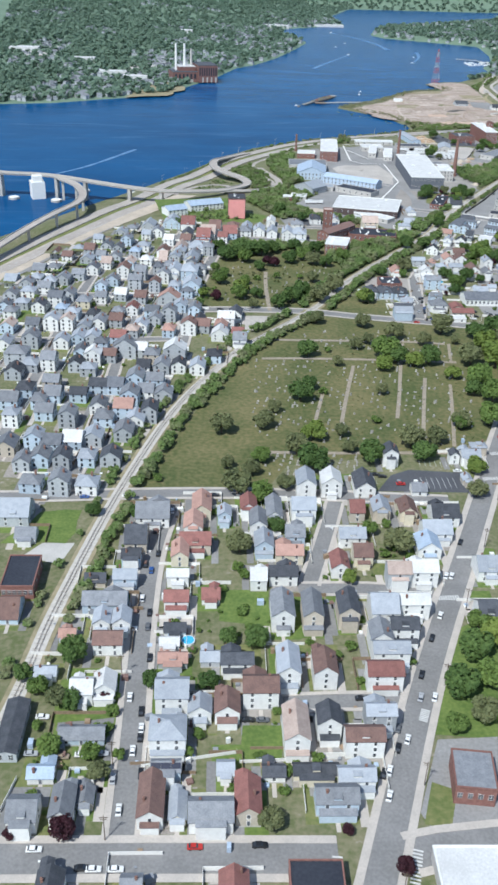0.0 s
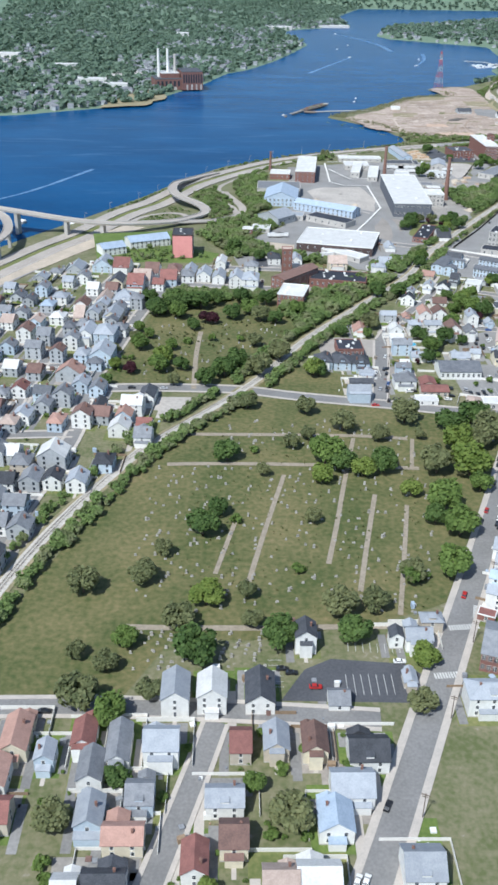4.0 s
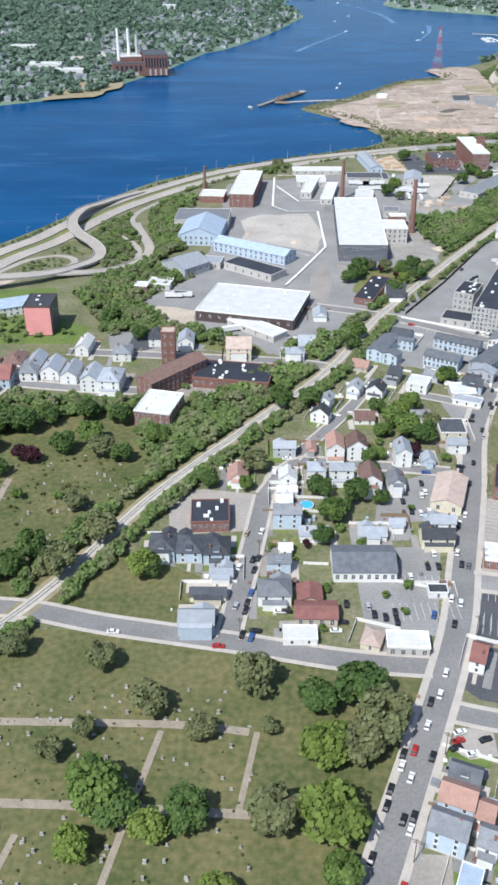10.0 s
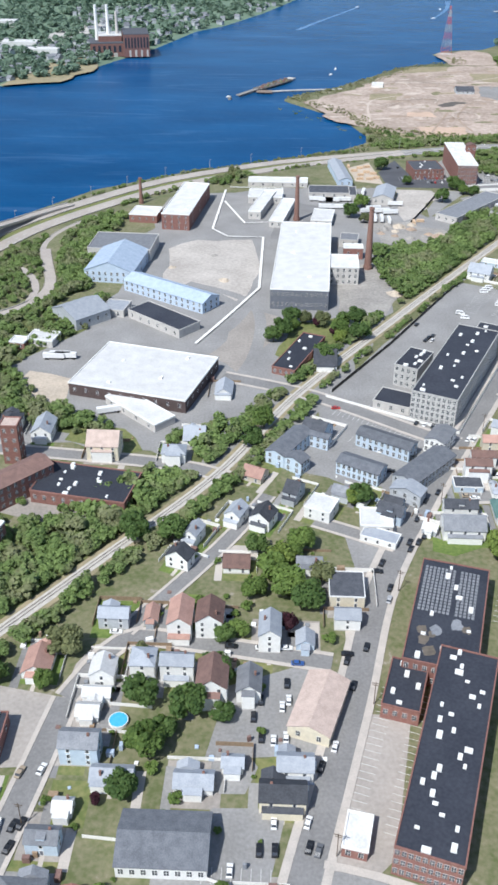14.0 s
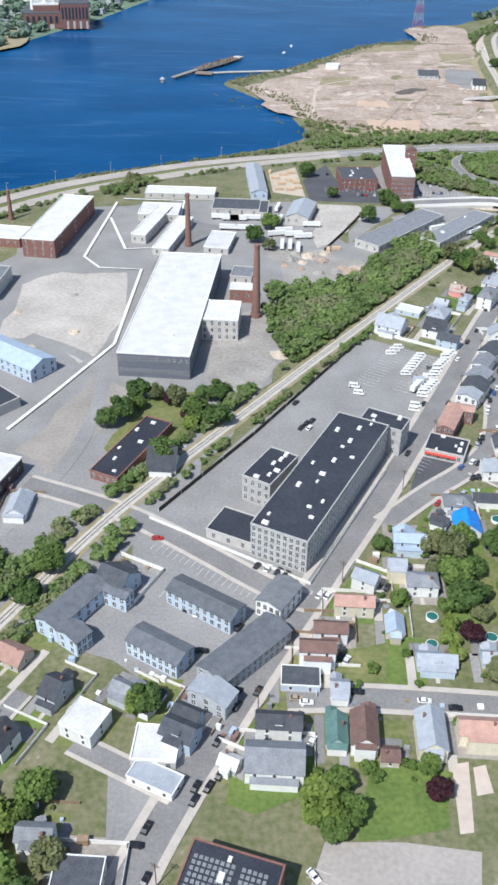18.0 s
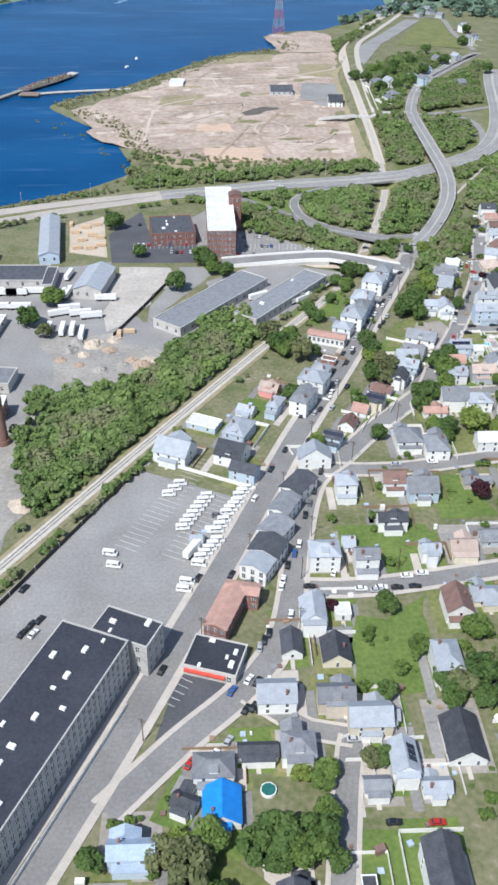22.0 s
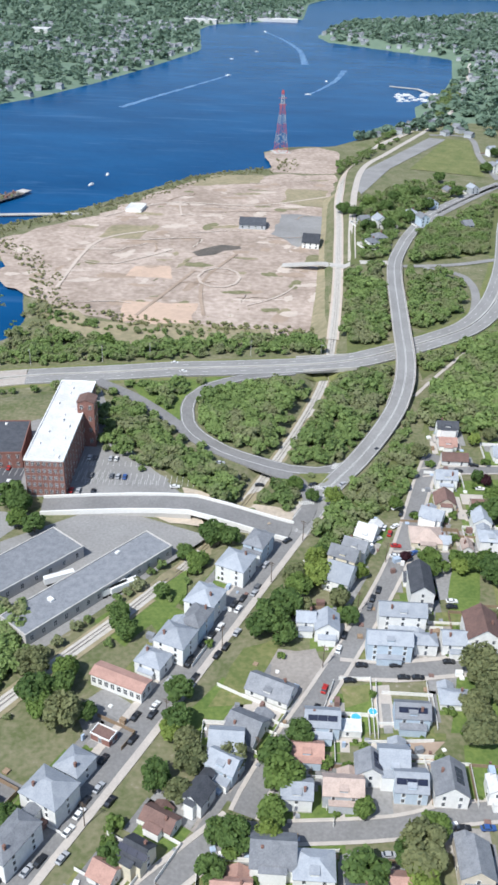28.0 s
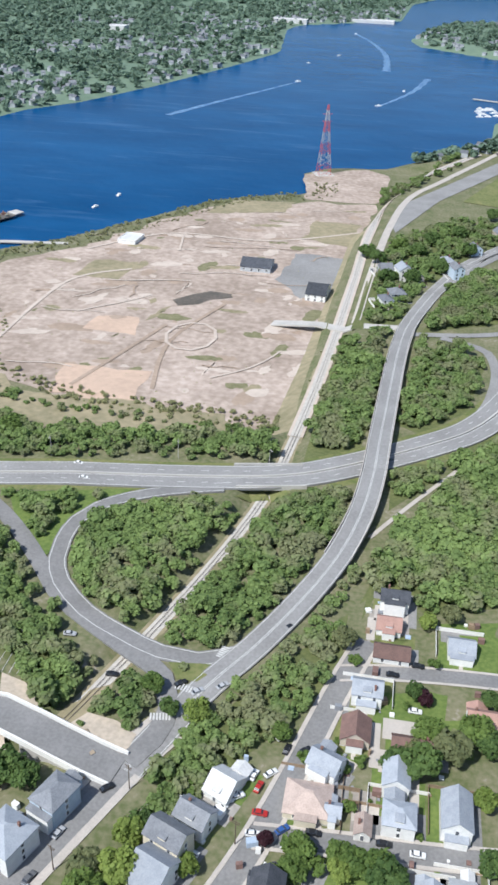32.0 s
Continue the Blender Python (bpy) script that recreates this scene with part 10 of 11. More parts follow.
car(569.3, 1334.6, 0, "black")
car(577.2, 1319.5, 0, "white")
car(578.8, 1266.7, 0, "white")
car(577.8, 1340.6, 0, "black")
car(562.5, 1477.4, 0, "black")
car(420.7, 1440.8, 0, "white")
car(342.9, 1329.5, 90, "silver")
car(345.8, 1329.5, 90, "silver")
car(348.6, 1329.6, 90, "grey")
car(354.3, 1329.6, 90, "silver")
car(357.2, 1329.6, 90, "black")
car(362.9, 1329.6, 90, "white")
car(327.4, 1316.7, 90, "silver")
car(330.7, 1316.7, 90, "white")
car(334.1, 1316.7, 90, "red")
car(340.9, 1316.7, 90, "silver")
car(347.7, 1316.7, 90, "blue")
car(358.0, 1316.7, 90, "red")
car(349.0, 1304.4, 90, "silver")
car(352.1, 1304.4, 90, "black")
car(355.1, 1304.4, 90, "red")
car(361.2, 1304.4, 90, "white")
car(326.2, 1352.1, 90, "black")
car(393.3, 1329.6, 90, "white")
car(395.9, 1329.6, 90, "grey")
car(403.5, 1329.6, 90, "silver")
car(406.1, 1329.6, 90, "white")
car(397.2, 1314.0, 90, "grey")
car(406.6, 1314.0, 90, "grey")
car(409.7, 1314.0, 90, "silver")
car(412.8, 1314.0, 90, "blue")
car(390.9, 1300.4, 90, "red")
car(394.2, 1300.4, 90, "silver")
car(400.9, 1300.4, 90, "black")
car(220.2, 562.3, 20, "white")
car(219.0, 558.8, 20, "red")
car(217.7, 555.9, 20, "black")
car(227.7, 559.4, 20, "black")
car(222.6, 553.7, 20, "white")
car(220.3, 588.6, 69, "white")
car(212.9, 575.3, 69, "black")
car(209.7, 552.5, 68, "black")
car(201.8, 544.4, 68, "white")
car(200.6, 530.6, 67, "black")
car(199.0, 526.3, 67, "white")
car(228.0, 613.7, 73, "black")
car(241.4, 676.5, 76, "black")
car(421.9, 880.3, 90, "white")
car(405.0, 875.7, 90, "silver")
car(404.4, 865.8, 90, "black")
car(399.1, 859.7, 90, "white")
car(421.1, 906.3, 0, "black")
car(433.1, 905.9, 0, "red")
car(284.5, 804.2, 68, "black")
car(289.5, 817.7, 67, "black")
car(279.6, 783.7, 68, "black")
car(267.4, 774.4, 69, "black")
car(268.4, 752.9, 74, "silver")
car(295.6, 838.1, 65, "white")
car(286.2, 792.6, 68, "black")
car(326.0, 757.8, -50, "white")
car(325.8, 754.2, -50, "black")
car(325.3, 745.6, -50, "silver")
car(324.9, 739.0, -50, "black")
car(313.4, 763.3, -50, "white")

# rows of parked white vans in the bus lot
for x0, y0, x1, y1, n in ((355.1, 1054.0, 359.6, 1061.0, 3), (361.1, 1032.7, 370.7, 1052.3, 8), (374.2, 1030.6, 377.2, 1036.9, 3), (378.4, 1041.3, 382.9, 1048.6, 4), (383.7, 1052.4, 386.7, 1057.1, 3), (368.3, 1015.5, 374.5, 1025.1, 5)):
    for i in range(n):
        car(x0 + (x1 - x0) * i / (n - 1), y0 + (y1 - y0) * i / (n - 1), 4, van=True)
car(334.4, 1018.5, -10, van=True)
car(336.4, 1011.9, -10, van=True)
car(367.4, 1011.9, -10, van=True)
car(363.2, 1002.5, -10, van=True)
car(362.2, 998.6, -10, van=True)

# yards: trailers, stacks, heaps
trailer(289.1, 1267.4, 80)
trailer(291.4, 1242.7, 80)
trailer(294.6, 1223.0, 10)
trailer(289.8, 1216.8, 20)
trailer(301.4, 1216.7, 10)
trailer(307.7, 1213.5, 10)
trailer(313.6, 1235.8, 0)
trailer(365.5, 1019.8, 60)
trailer(96.8, 944.5, 0)
trailer(99.9, 946.2, 0)
trailer(103.4, 945.5, 0)
trailer(125.7, 920.0, 20)
trailer(138.3, 886.4, 20)
trailer(154.6, 921.0, 10)
trailer(231.3, 1045.0, 0)
trailer(288.9, 1240.1, 80)
trailer(294.1, 1197.2, 90)
trailer(287.0, 1197.3, 90)
trailer(299.4, 1197.2, 90)
trailer(304.8, 1192.7, 90)
trailer(248.8, 1245.4, 0)
trailer(256.5, 1243.3, 0)
trailer(262.2, 1243.3, 0)
trailer(271.6, 1245.3, 0)
trailer(256.2, 1225.5, 0)
trailer(267.2, 1225.4, 0)
trailer(417.7, 1227.9, 40)
trailer(422.4, 1231.7, 40)
trailer(426.4, 1233.7, 40)
trailer(400.6, 1236.6, 30)
lumber_stack(284.9, 1338.0, 0)
lumber_stack(290.7, 1347.2, 0)
lumber_stack(297.3, 1351.8, 10)
lumber_stack(290.4, 1324.6, 10)
lumber_stack(296.1, 1333.4, 0)
lumber_stack(301.9, 1328.9, 0)
lumber_stack(288.8, 1311.7, 10)
lumber_stack(297.3, 1311.7, 10)
lumber_stack(303.6, 1315.8, 10)
lumber_stack(280.3, 1351.9, 90)
lumber_stack(324.4, 1193.5, 90)
lumber_stack(329.7, 1196.3, 0)
rubble_heap(308.1, 1171.9, 3.5)
rubble_heap(320.9, 1177.0, 4.4)
rubble_heap(312.0, 1182.5, 5.9)
rubble_heap(328.1, 1161.2, 4.0)
rubble_heap(307.0, 1161.6, 3.2)
rubble_heap(322.3, 1187.9, 4.3)
rubble_heap(299.2, 1177.3, 5.7)
rubble_heap(332.9, 1166.3, 3.8)
rubble_heap(318.2, 1156.4, 4.7)
rubble_heap(338.7, 1161.1, 5.7)
rubble_heap(296.9, 1166.8, 3.6)
rubble_heap(303.3, 1185.4, 5.3)
rubble_heap(340.9, 1166.1, 4.4)
rubble_heap(146.3, 1087.6, 3.0)
rubble_heap(173.8, 1112.8, 2.7)
rubble_heap(161.8, 1043.9, 5.8)
rubble_heap(184.1, 1066.1, 4.1)
rubble_heap(296.7, 1081.3, 4.1)
rubble_heap(297.0, 1048.6, 5.7)

# ---------------- woods, hedges and scrub: too dense to count
for k, (gap, lo, hi, pts) in enumerate([
        (5.0, 2.4, 4.2, [(439.9, 1387.4), (452.4, 1413.3), (501.3, 1424.5), (479.4, 1335.2), (458.6, 1348.3), (444.6, 1363.0)]),
        (5.0, 2.4, 4.4, [(486.8, 1328.7), (509.1, 1416.7), (517.8, 1439.8), (547.2, 1458.9), (543.4, 1413.5), (524.8, 1360.8), (509.9, 1338.3)]),
        (5.0, 2.2, 3.8, [(505.3, 1260.7), (501.0, 1284.3), (516.7, 1308.1), (552.0, 1363.6), (551.7, 1336.2), (547.9, 1325.6), (536.8, 1305.4), (523.0, 1286.4)]),
        (5.0, 2.4, 4.2, [(390.0, 1400.1), (406.6, 1383.8), (435.4, 1343.2), (464.6, 1319.9), (466.9, 1303.3), (458.4, 1297.9), (432.9, 1319.3), (413.0, 1343.7)]),
        (6.0, 2.4, 4.4, [(310.4, 1461.4), (308.6, 1492.2), (325.3, 1506), (350, 1496), (383.7, 1488), (446.6, 1487), (503, 1487), (506, 1466), (415.1, 1447.0), (315.7, 1438)]),
        (5.2, 2.8, 5.2, [(555.6, 1369.9), (568.2, 1412.7), (604.9, 1482.3), (626.2, 1521.2), (640.1, 1469.6), (614.2, 1382.0), (592.2, 1373.7), (574.3, 1390.2)]),
        (6.0, 2.8, 4.6, [(527.7, 1619.6), (550.7, 1597.7), (553.3, 1531.8), (547.6, 1484.2), (521.8, 1455.9)]),
        (6.0, 2.8, 4.6, [(565.7, 1513.8), (576.2, 1613.5), (599.2, 1622.9), (612.5, 1594.0), (601.1, 1537.8), (576.7, 1507.6)]),
        (5.0, 2.4, 4.4, [(296.6, 1132.4), (328.0, 1139.6), (359.5, 1167.5), (377.4, 1218.5), (393.7, 1215.2), (400.6, 1194.2), (363.8, 1133.4), (340.1, 1096.2), (321.5, 1067.7), (311.8, 1050.1)]),
        (5.0, 2.4, 4.2, [(286.3, 1135.6), (331.5, 1124.2), (353.9, 1182.7), (376.5, 1200.1), (390.4, 1195.4), (385.5, 1182.4), (339.4, 1081.0), (312.9, 1052.1), (299.0, 1046.8), (289.3, 1075.5)]),
        (5.0, 2.6, 4.6, [(91.6, 761.6), (101.9, 778.2), (144.6, 809.0), (163.3, 832.1), (179.7, 878.1), (200.4, 885.1), (187.7, 838.3), (165.8, 807.4), (149.9, 771.7), (127.8, 737.0), (104.6, 714.7)]),
        (5.0, 2.4, 4.2, [(49.5, 913.1), (68.7, 913.8), (111.9, 888.3), (142.9, 873.7), (140.6, 861.7), (106.4, 869.3), (75.2, 886.9), (56.9, 886.3)]),
        (6.0, 2.4, 4.2, [(32.2, 975.1), (55.3, 998.3), (72.2, 1043.2), (80.1, 1112.4), (88.5, 1100.3), (89.7, 1043.9), (78.1, 1013.3), (57.5, 959.2), (41.3, 942.6)]),
        (6.0, 2.4, 4.0, [(26.8, 951.2), (63.4, 983.8), (113.6, 1037.7), (107.2, 983.8), (73.9, 935.8), (105.2, 892.5), (61.9, 879.3)]),
        (7.0, 2.6, 4.4, [(352.6, 1412.8), (367.6, 1428.4), (400.1, 1368.5), (404.7, 1328.5), (389.9, 1354.8), (374.1, 1382.8)]),
        (7.0, 2.6, 4.4, [(393.6, 1397.5), (458.8, 1428.3), (472.6, 1397.2), (458.4, 1341.2), (420.3, 1315.9), (401.8, 1341.4)]),
        (7.0, 2.4, 4.2, [(153.8, 1311.2), (170.9, 1355.7), (190.3, 1342.3), (181.6, 1293.3), (159.8, 1282.1)]),
        (6.0, 2.6, 4.2, [(475.5, 1297.4), (487.6, 1324.6), (495.4, 1310.3), (495.0, 1290.9), (491.7, 1286.9)]),
        (6.0, 2.8, 5.0, [(557.0, 1360.5), (559.4, 1391.6), (574.5, 1418.3), (613.7, 1482.9), (638.6, 1454.7), (623.9, 1381.7), (602.7, 1377.0), (579.6, 1368.6), (575.2, 1380.9), (564.1, 1385.5)]),
        (8.0, 3.0, 5.0, [(575.4, 1639.3), (604.1, 1732.8), (686.5, 1858.4), (732.7, 1805.8), (682.4, 1654.1), (637.9, 1675.9)]),
        (9.0, 3.0, 5.0, [(533.3, 1924.0), (546.4, 1951.8), (575.6, 2026.3), (645.2, 2190.0), (644.9, 2220.7), (573.0, 2087.8), (536.2, 2004.4)]),
        (9.0, 3.0, 5.0, [(679.4, 2256.3), (696.5, 2420.8), (738.5, 2601.8), (773.6, 2676.6), (740.8, 2431.3)]),
        (8.0, 2.8, 4.4, [(551.9, 1836.2), (600.3, 1888.1), (646.8, 1896.0), (668.4, 1855.5), (626.4, 1789.0), (574.7, 1728.4), (563.4, 1651.2), (531.7, 1633.2), (539.1, 1739.8)]),
        (6.0, 1.5, 2.6, [(298.2, 1514.9), (306.6, 1526.0), (371.9, 1504.6), (445.9, 1504.2), (504.6, 1500.2), (504.7, 1511.2), (382.1, 1510.6), (310.1, 1542.1)]),
        (7.0, 1.6, 2.8, [(206.7, 1659.2), (239.8, 1612.8), (282.4, 1539.7), (304.4, 1502.1), (301.5, 1520.6), (263.3, 1601.8), (224.2, 1664.2)]),
        (5.0, 2.6, 4.8, [(587.3, 1480.4), (604.5, 1507.5), (630.4, 1550.8), (652.4, 1594.6), (685.3, 1651.4), (686.6, 1570.9), (646.2, 1524.0), (615.0, 1490.6), (599.8, 1468.4)]),
        (6.0, 2.8, 4.8, [(655.3, 1604.9), (695.2, 1819.0), (738.3, 1861.0), (743.7, 1707.7), (690.3, 1571.4), (664.8, 1568.2)]),
        (5.0, 2.6, 4.4, [(564.5, 1477.7), (583.1, 1478.5), (587.3, 1470.2), (563.8, 1434.5)]),
        (5.0, 2.6, 4.6, [(566.1, 1416.6), (597.1, 1471.3), (622.7, 1517.3), (620.3, 1484.2), (582.8, 1418.4), (570.5, 1401.2)]),
        (5.0, 2.6, 4.4, [(532.9, 1518.2), (548.7, 1633.0), (552.3, 1591.5), (549.2, 1504.7), (536.0, 1474.4)]),
        (6.0, 2.6, 4.2, [(589.7, 1712.4), (606.7, 1757.7), (668.7, 1774.5), (674.4, 1752.8), (645.9, 1681.5), (614.4, 1659.1), (586.1, 1661.1)]),
        (5.0, 2.6, 4.0, [(84.0, 1041.4), (67.2, 1086.3), (69.5, 1142.5), (71.3, 1185.5), (96.9, 1196.0), (91.5, 1146.6), (97.6, 1091.8), (96.6, 1043.6)]),
        (6.0, 2.4, 4.0, [(-0.8, 804.9), (16.9, 793.3), (88.1, 797.2), (120.7, 811.8), (107.0, 784.1), (41.1, 772.0), (6.5, 761.8)])]):
    thicket("woodland", clear(fill(pts, gap * .86, lo, hi, 300 + k)), "dense mixed green woodland of small trees", SMALL)
    if k not in (0, 1, 4, 14, 15, 17, 20, 21, 23, 24):
        patch("ground_woodland_%d" % k, pts, FLOORW, 0.0205 + .002 * k)

spots = []
for s, a, b, gap, lo, hi, skip in ((-9, 4, 7, 4.5, 2.0, 3.4, .25), (9.5, 3, 7, 4.0, 2.4, 4.2, .05), (13, 5, 7, 4.5, 2.2, 3.6, .1), (-10, 6, 12, 4.5, 2.6, 4.4, .1), (10, 6, 10, 4.5, 2.4, 4.4, .15),
                                   (-14, 7, 11, 5, 2.6, 4.4, .3), (9, 9, 13, 6, 1.2, 2.2, .35), (-8, 11, 16, 5, 1.8, 3.2, .3), (8, 13, 16, 6, 1.4, 2.6, .5), (-7.5, 1, 4, 5, 1.6, 2.8, .45), (8, 1, 4, 6, 1.6, 2.6, .5), (12, 7, 11, 4.5, 2.4, 4.2, .1), (9, 10, 13, 4.5, 1.8, 3.2, .25), (-9, 8, 12, 4.5, 2.4, 4.0, .1)):
    spots += along(RAIL[a:b + 1], s * .85, gap, lo, hi, int(s * 7 + a), skip)
thicket("hedgerow", clear(spots), "scrub and small trees lining the railway", SMALL)
spots = along(HWY[6:17], -20, 5, 1.4, 2.6, 71, .1) + along(HWY[10:18], 20, 6, 2.0, 3.6, 72, .25) + along(HWY[15:20], -15, 5, 2.0, 3.2, 73, .1)
thicket("roadside_scrub", clear(spots), "low green scrub beside the highway", SMALL)
spots = along(BR[1:6], 10, 5, 2.2, 3.6, 74) + along(BR[2:8], -11, 6, 2.0, 3.2, 75, .2) + along(BR[8:14], 12, 7, 2.4, 4, 76, .2) + along(BR[8:14], -12, 7, 2.4, 4, 77, .2)
thicket("roadside_scrub", clear(spots), "low green scrub beside the overpass", SMALL)

thicket("roadside_scrub", clear(fill([(12, 1085), (14, 1140), (40, 1165), (56, 1100), (62, 1060), (56, 1020), (40, 1004)], 4.2, 1.4, 3.0, 91) + fill([(60, 1150), (72, 1200), (86, 1215), (82, 1100), (76, 1030), (64, 1095)], 4.4, 1.8, 3.4, 94) + fill([(-38, 1005), (-22, 1040), (-4, 1045), (6, 1028), (2, 1000)], 6, .8, 2.0, 92) + fill([(-10, 1060), (0, 1088), (12, 1062), (20, 1040), (14, 1048)], 5, 1.0, 2.2, 95) + fill([(-48.2, 873.1), (-65.0, 943.6), (-57.1, 951.3), (16.7, 906.7), (44.8, 879.3), (7.5, 866.5)], 7, 1.2, 2.6, 93)), "low green scrub inside the ramp loops", SMALL)

POOLS = ((176.7, 691.0, 3.2), (-11.9, 263.7, 2.6), (512.3, 1175.0, 1.8), (518.0, 1177.9, 1.6))
POOLS_GREEN = ((355.3, 861.0, 2.2), (353.7, 847.8, 2.2), (374.6, 852.4, 2.2), (387.4, 917.3, 2.3))


# garden shrubs among the house lots
r = random.Random(77)
spots = []
for pts, n in (([(-26, 180), (-22, 355), (120, 360), (60, 190)], 190), ([(-200, 380), (-30, 380), (10, 800), (-130, 800)], 330), ([(160, 610), (240, 610), (270, 790), (160, 730)], 60),
               ([(310, 790), (470, 790), (470, 930), (350, 920)], 150), ([(405, 945), (560, 945), (560, 1120), (450, 1090)], 190), ([(440, 1110), (640, 1110), (640, 1340), (560, 1330)], 170),
               ([(-68, 180), (-34, 180), (-34, 355), (-50, 355)], 60), ([(200, 720), (250, 730), (240, 850), (180, 760)], 40)):
    x0, x1 = min(p[0] for p in pts), max(p[0] for p in pts)
    y0, y1 = min(p[1] for p in pts), max(p[1] for p in pts)
    while n:
        q = (r.uniform(x0, x1), r.uniform(y0, y1))
        n -= 1
        if within(pts, *q):
            spots.append((*q, r.choice((.8, 1.0, 1.3, 1.8, 2.4))))
thicket("garden_shrubs", [b for b in clear(spots) + BUSHES if all(math.hypot(b[0] - x, b[1] - y) > q + b[2] * .9 for x, y, q in POOLS + POOLS_GREEN)], "scattered garden shrubs and small bushes", SMALL, LEAF["m"], "shrubs")

# tussocks in the cemeteries, weeds and scrub on the cleared site
def scatter(pts, n, sizes, seed):
    r = random.Random(seed)
    x0, x1 = min(p[0] for p in pts), max(p[0] for p in pts)
    y0, y1 = min(p[1] for p in pts), max(p[1] for p in pts)
    out = []
    for i in range(n):
        q = (r.uniform(x0, x1), r.uniform(y0, y1))
        if within(pts, *q):
            out.append((*q, r.choice(sizes)))
    return out


TUFT = leafy("grass_tuft", (.19, .19, .085), (.10, .125, .045))
thicket("tussocks", clear(scatter([(39.6, 420.0), (37.4, 578.6), (155.0, 582.0), (153.9, 480.1), (136.1, 418.0)], 500, (.25, .3, .4, .5), 81) + scatter([(-0.9, 635.1), (13.7, 739.0), (91.3, 738.3), (97.5, 689.0), (58.1, 634.3)], 220, (.4, .6, .9), 82)), "tufts of long rough grass among the graves", TINY, TUFT, "grass")
thicket("site_weeds", scatter(SITE, 420, (.2, .3, .45), 83), "dry brown weeds dotted over cleared dirt", TINY, SCRUB, "weeds")
spots = []
for off in range(7, 31, 2):
    spots += along(BANK_NEAR[8:24], off, 3.1 + off % 5 * .3, .5, 1.3 if off > 16 else 1.8, 840 + off, .62)
spots += scatter([(296.8, 1519.7), (305.2, 1531.0), (329.2, 1544.5), (381.0, 1517.3), (504.7, 1505.7), (504.5, 1494.8), (505.7, 1525.7), (444.2, 1528.0), (382.1, 1533.4), (327.0, 1554.0), (310.1, 1542.1)], 900, (.7, 1.0, 1.4, 1.9), 88) + scatter([(510.3, 1511.9), (517.0, 1621.2), (525.8, 1809.1), (530.1, 1809.8), (522.6, 1622.0), (515.6, 1503.3)], 160, (.8, 1.2, 1.8), 89)
thicket("shore_scrub", clear(spots), "olive brown scrub along the shore and dirt edge", SMALL, SCRUB, "scrub")

# ---------------- the far shores
rng = np.random.default_rng(9)
xs, ys = rng.uniform(-1500, 1900, 60000), 1650 + 4700 * rng.uniform(0, 1, 60000) ** 1.35
d = river_distance(xs, ys)
far = xs < np.interp(ys, [1500, 1800, 2300, 3000, 3600, 4400, 6500], [-200, 60, 300, 420, 380, 560, 1400])
wide = np.abs(xs - (120 + (ys - 1600) * .11)) < 120 + ys * .27
north = (~far) & (ys > 2150) & (d > 12)
keep = wide & (d > 8) & (far | north)
xs, ys, d, far = xs[keep], ys[keep], d[keep], far[keep]
# houses cluster near the water, woods take the rest
vill = np.array([noise.noise(Vector((x * .006, y * .0035, 3.0))) for x, y in zip(xs, ys)])
town = (vill + .45 * np.exp(-d / 260) > .20) & (rng.uniform(size=len(xs)) < .3) & (ys < 4300)
spots = [(x, y, q) for x, y, q in zip(xs[~town], ys[~town], rng.uniform(5.0, 9.0, (~town).sum()))][:14500]
fx, fy = rng.uniform(-300, 2600, 1500), rng.uniform(5120, 5700, 1500)
fd = river_distance(fx, fy)
spots += [(x, y, q) for x, y, q, w in zip(fx, fy, rng.uniform(6, 11, 1500), fd) if w < 60]
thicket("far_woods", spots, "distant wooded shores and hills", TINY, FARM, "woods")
s = Shape()
hx, hy = xs[town][:1500], ys[town][:1500]
hz = lay(hx, hy)
for x, y, z in zip(hx, hy, hz):
    w, l, h = rng.uniform(6, 10.5), rng.uniform(7, 12), rng.uniform(4, 6.5)
    m = pose(x, y, z, 0, 0, rng.uniform(-40, 40))
    a, b, k = w / 2, l / 2, int(rng.integers(3))
    s.box(-a, -b, -1, a, b, h, 0 if rng.uniform() < .5 else 1, m)
    p = [m @ Vector(q) for q in ((-a - .3, -b - .3, h), (a + .3, -b - .3, h), (a + .3, b + .3, h), (-a - .3, b + .3, h), (-a - .3, 0, h + w * .3), (a + .3, 0, h + w * .3))]
    s.add(p, [(0, 1, 5, 4), (2, 3, 4, 5), (1, 2, 5), (3, 0, 4)], 2 + k)
s.done("far_houses", [WALL["s"], WALL["s"], ROOF["g"], ROOF["a"], ROOF["g"]], label="small distant houses scattered among trees", category="houses", kind="stuff")
for k, pts in enumerate([[(-168.0, 1765.8), (-169.3, 1903.5), (-109.4, 1990.8), (-82.3, 1977.0), (-61.2, 1907.0), (-98.0, 1791.2)], [(-501.4, 2262.5), (-506.5, 2564.4), (-403.8, 2559.7), (-393.0, 2311.6)], [(-230.6, 2072.0), (-237.2, 2221.0), (-163.8, 2187.1), (-156.1, 2034.8)], [(-230.7, 2147.5), (-173.5, 2400.5), (-115.8, 2348.3), (-165.7, 2107.4)]]):
    patch("ground_far_clearing_%d" % k, wobble(pts, 6, 400 + k, 30), DIRT2 if k == 0 else CONC, .8)
fw = Shape()
for x, y, w, l in ((-472.0, 2418.1, 70, 40), (-223.5, 2077.7, 60, 30), (-170.8, 2018.2, 50, 25), (218.4, 3655.9, 90, 40), (422.7, 3797.3, 120, 50), (-310.1, 2284.9, 50, 30), (-100.2, 3184.8, 40, 40)):
    fw.box(x - w / 2, y - l / 2, gz(x, y) - 2, x + w / 2, y + l / 2, gz(x, y) + 9)
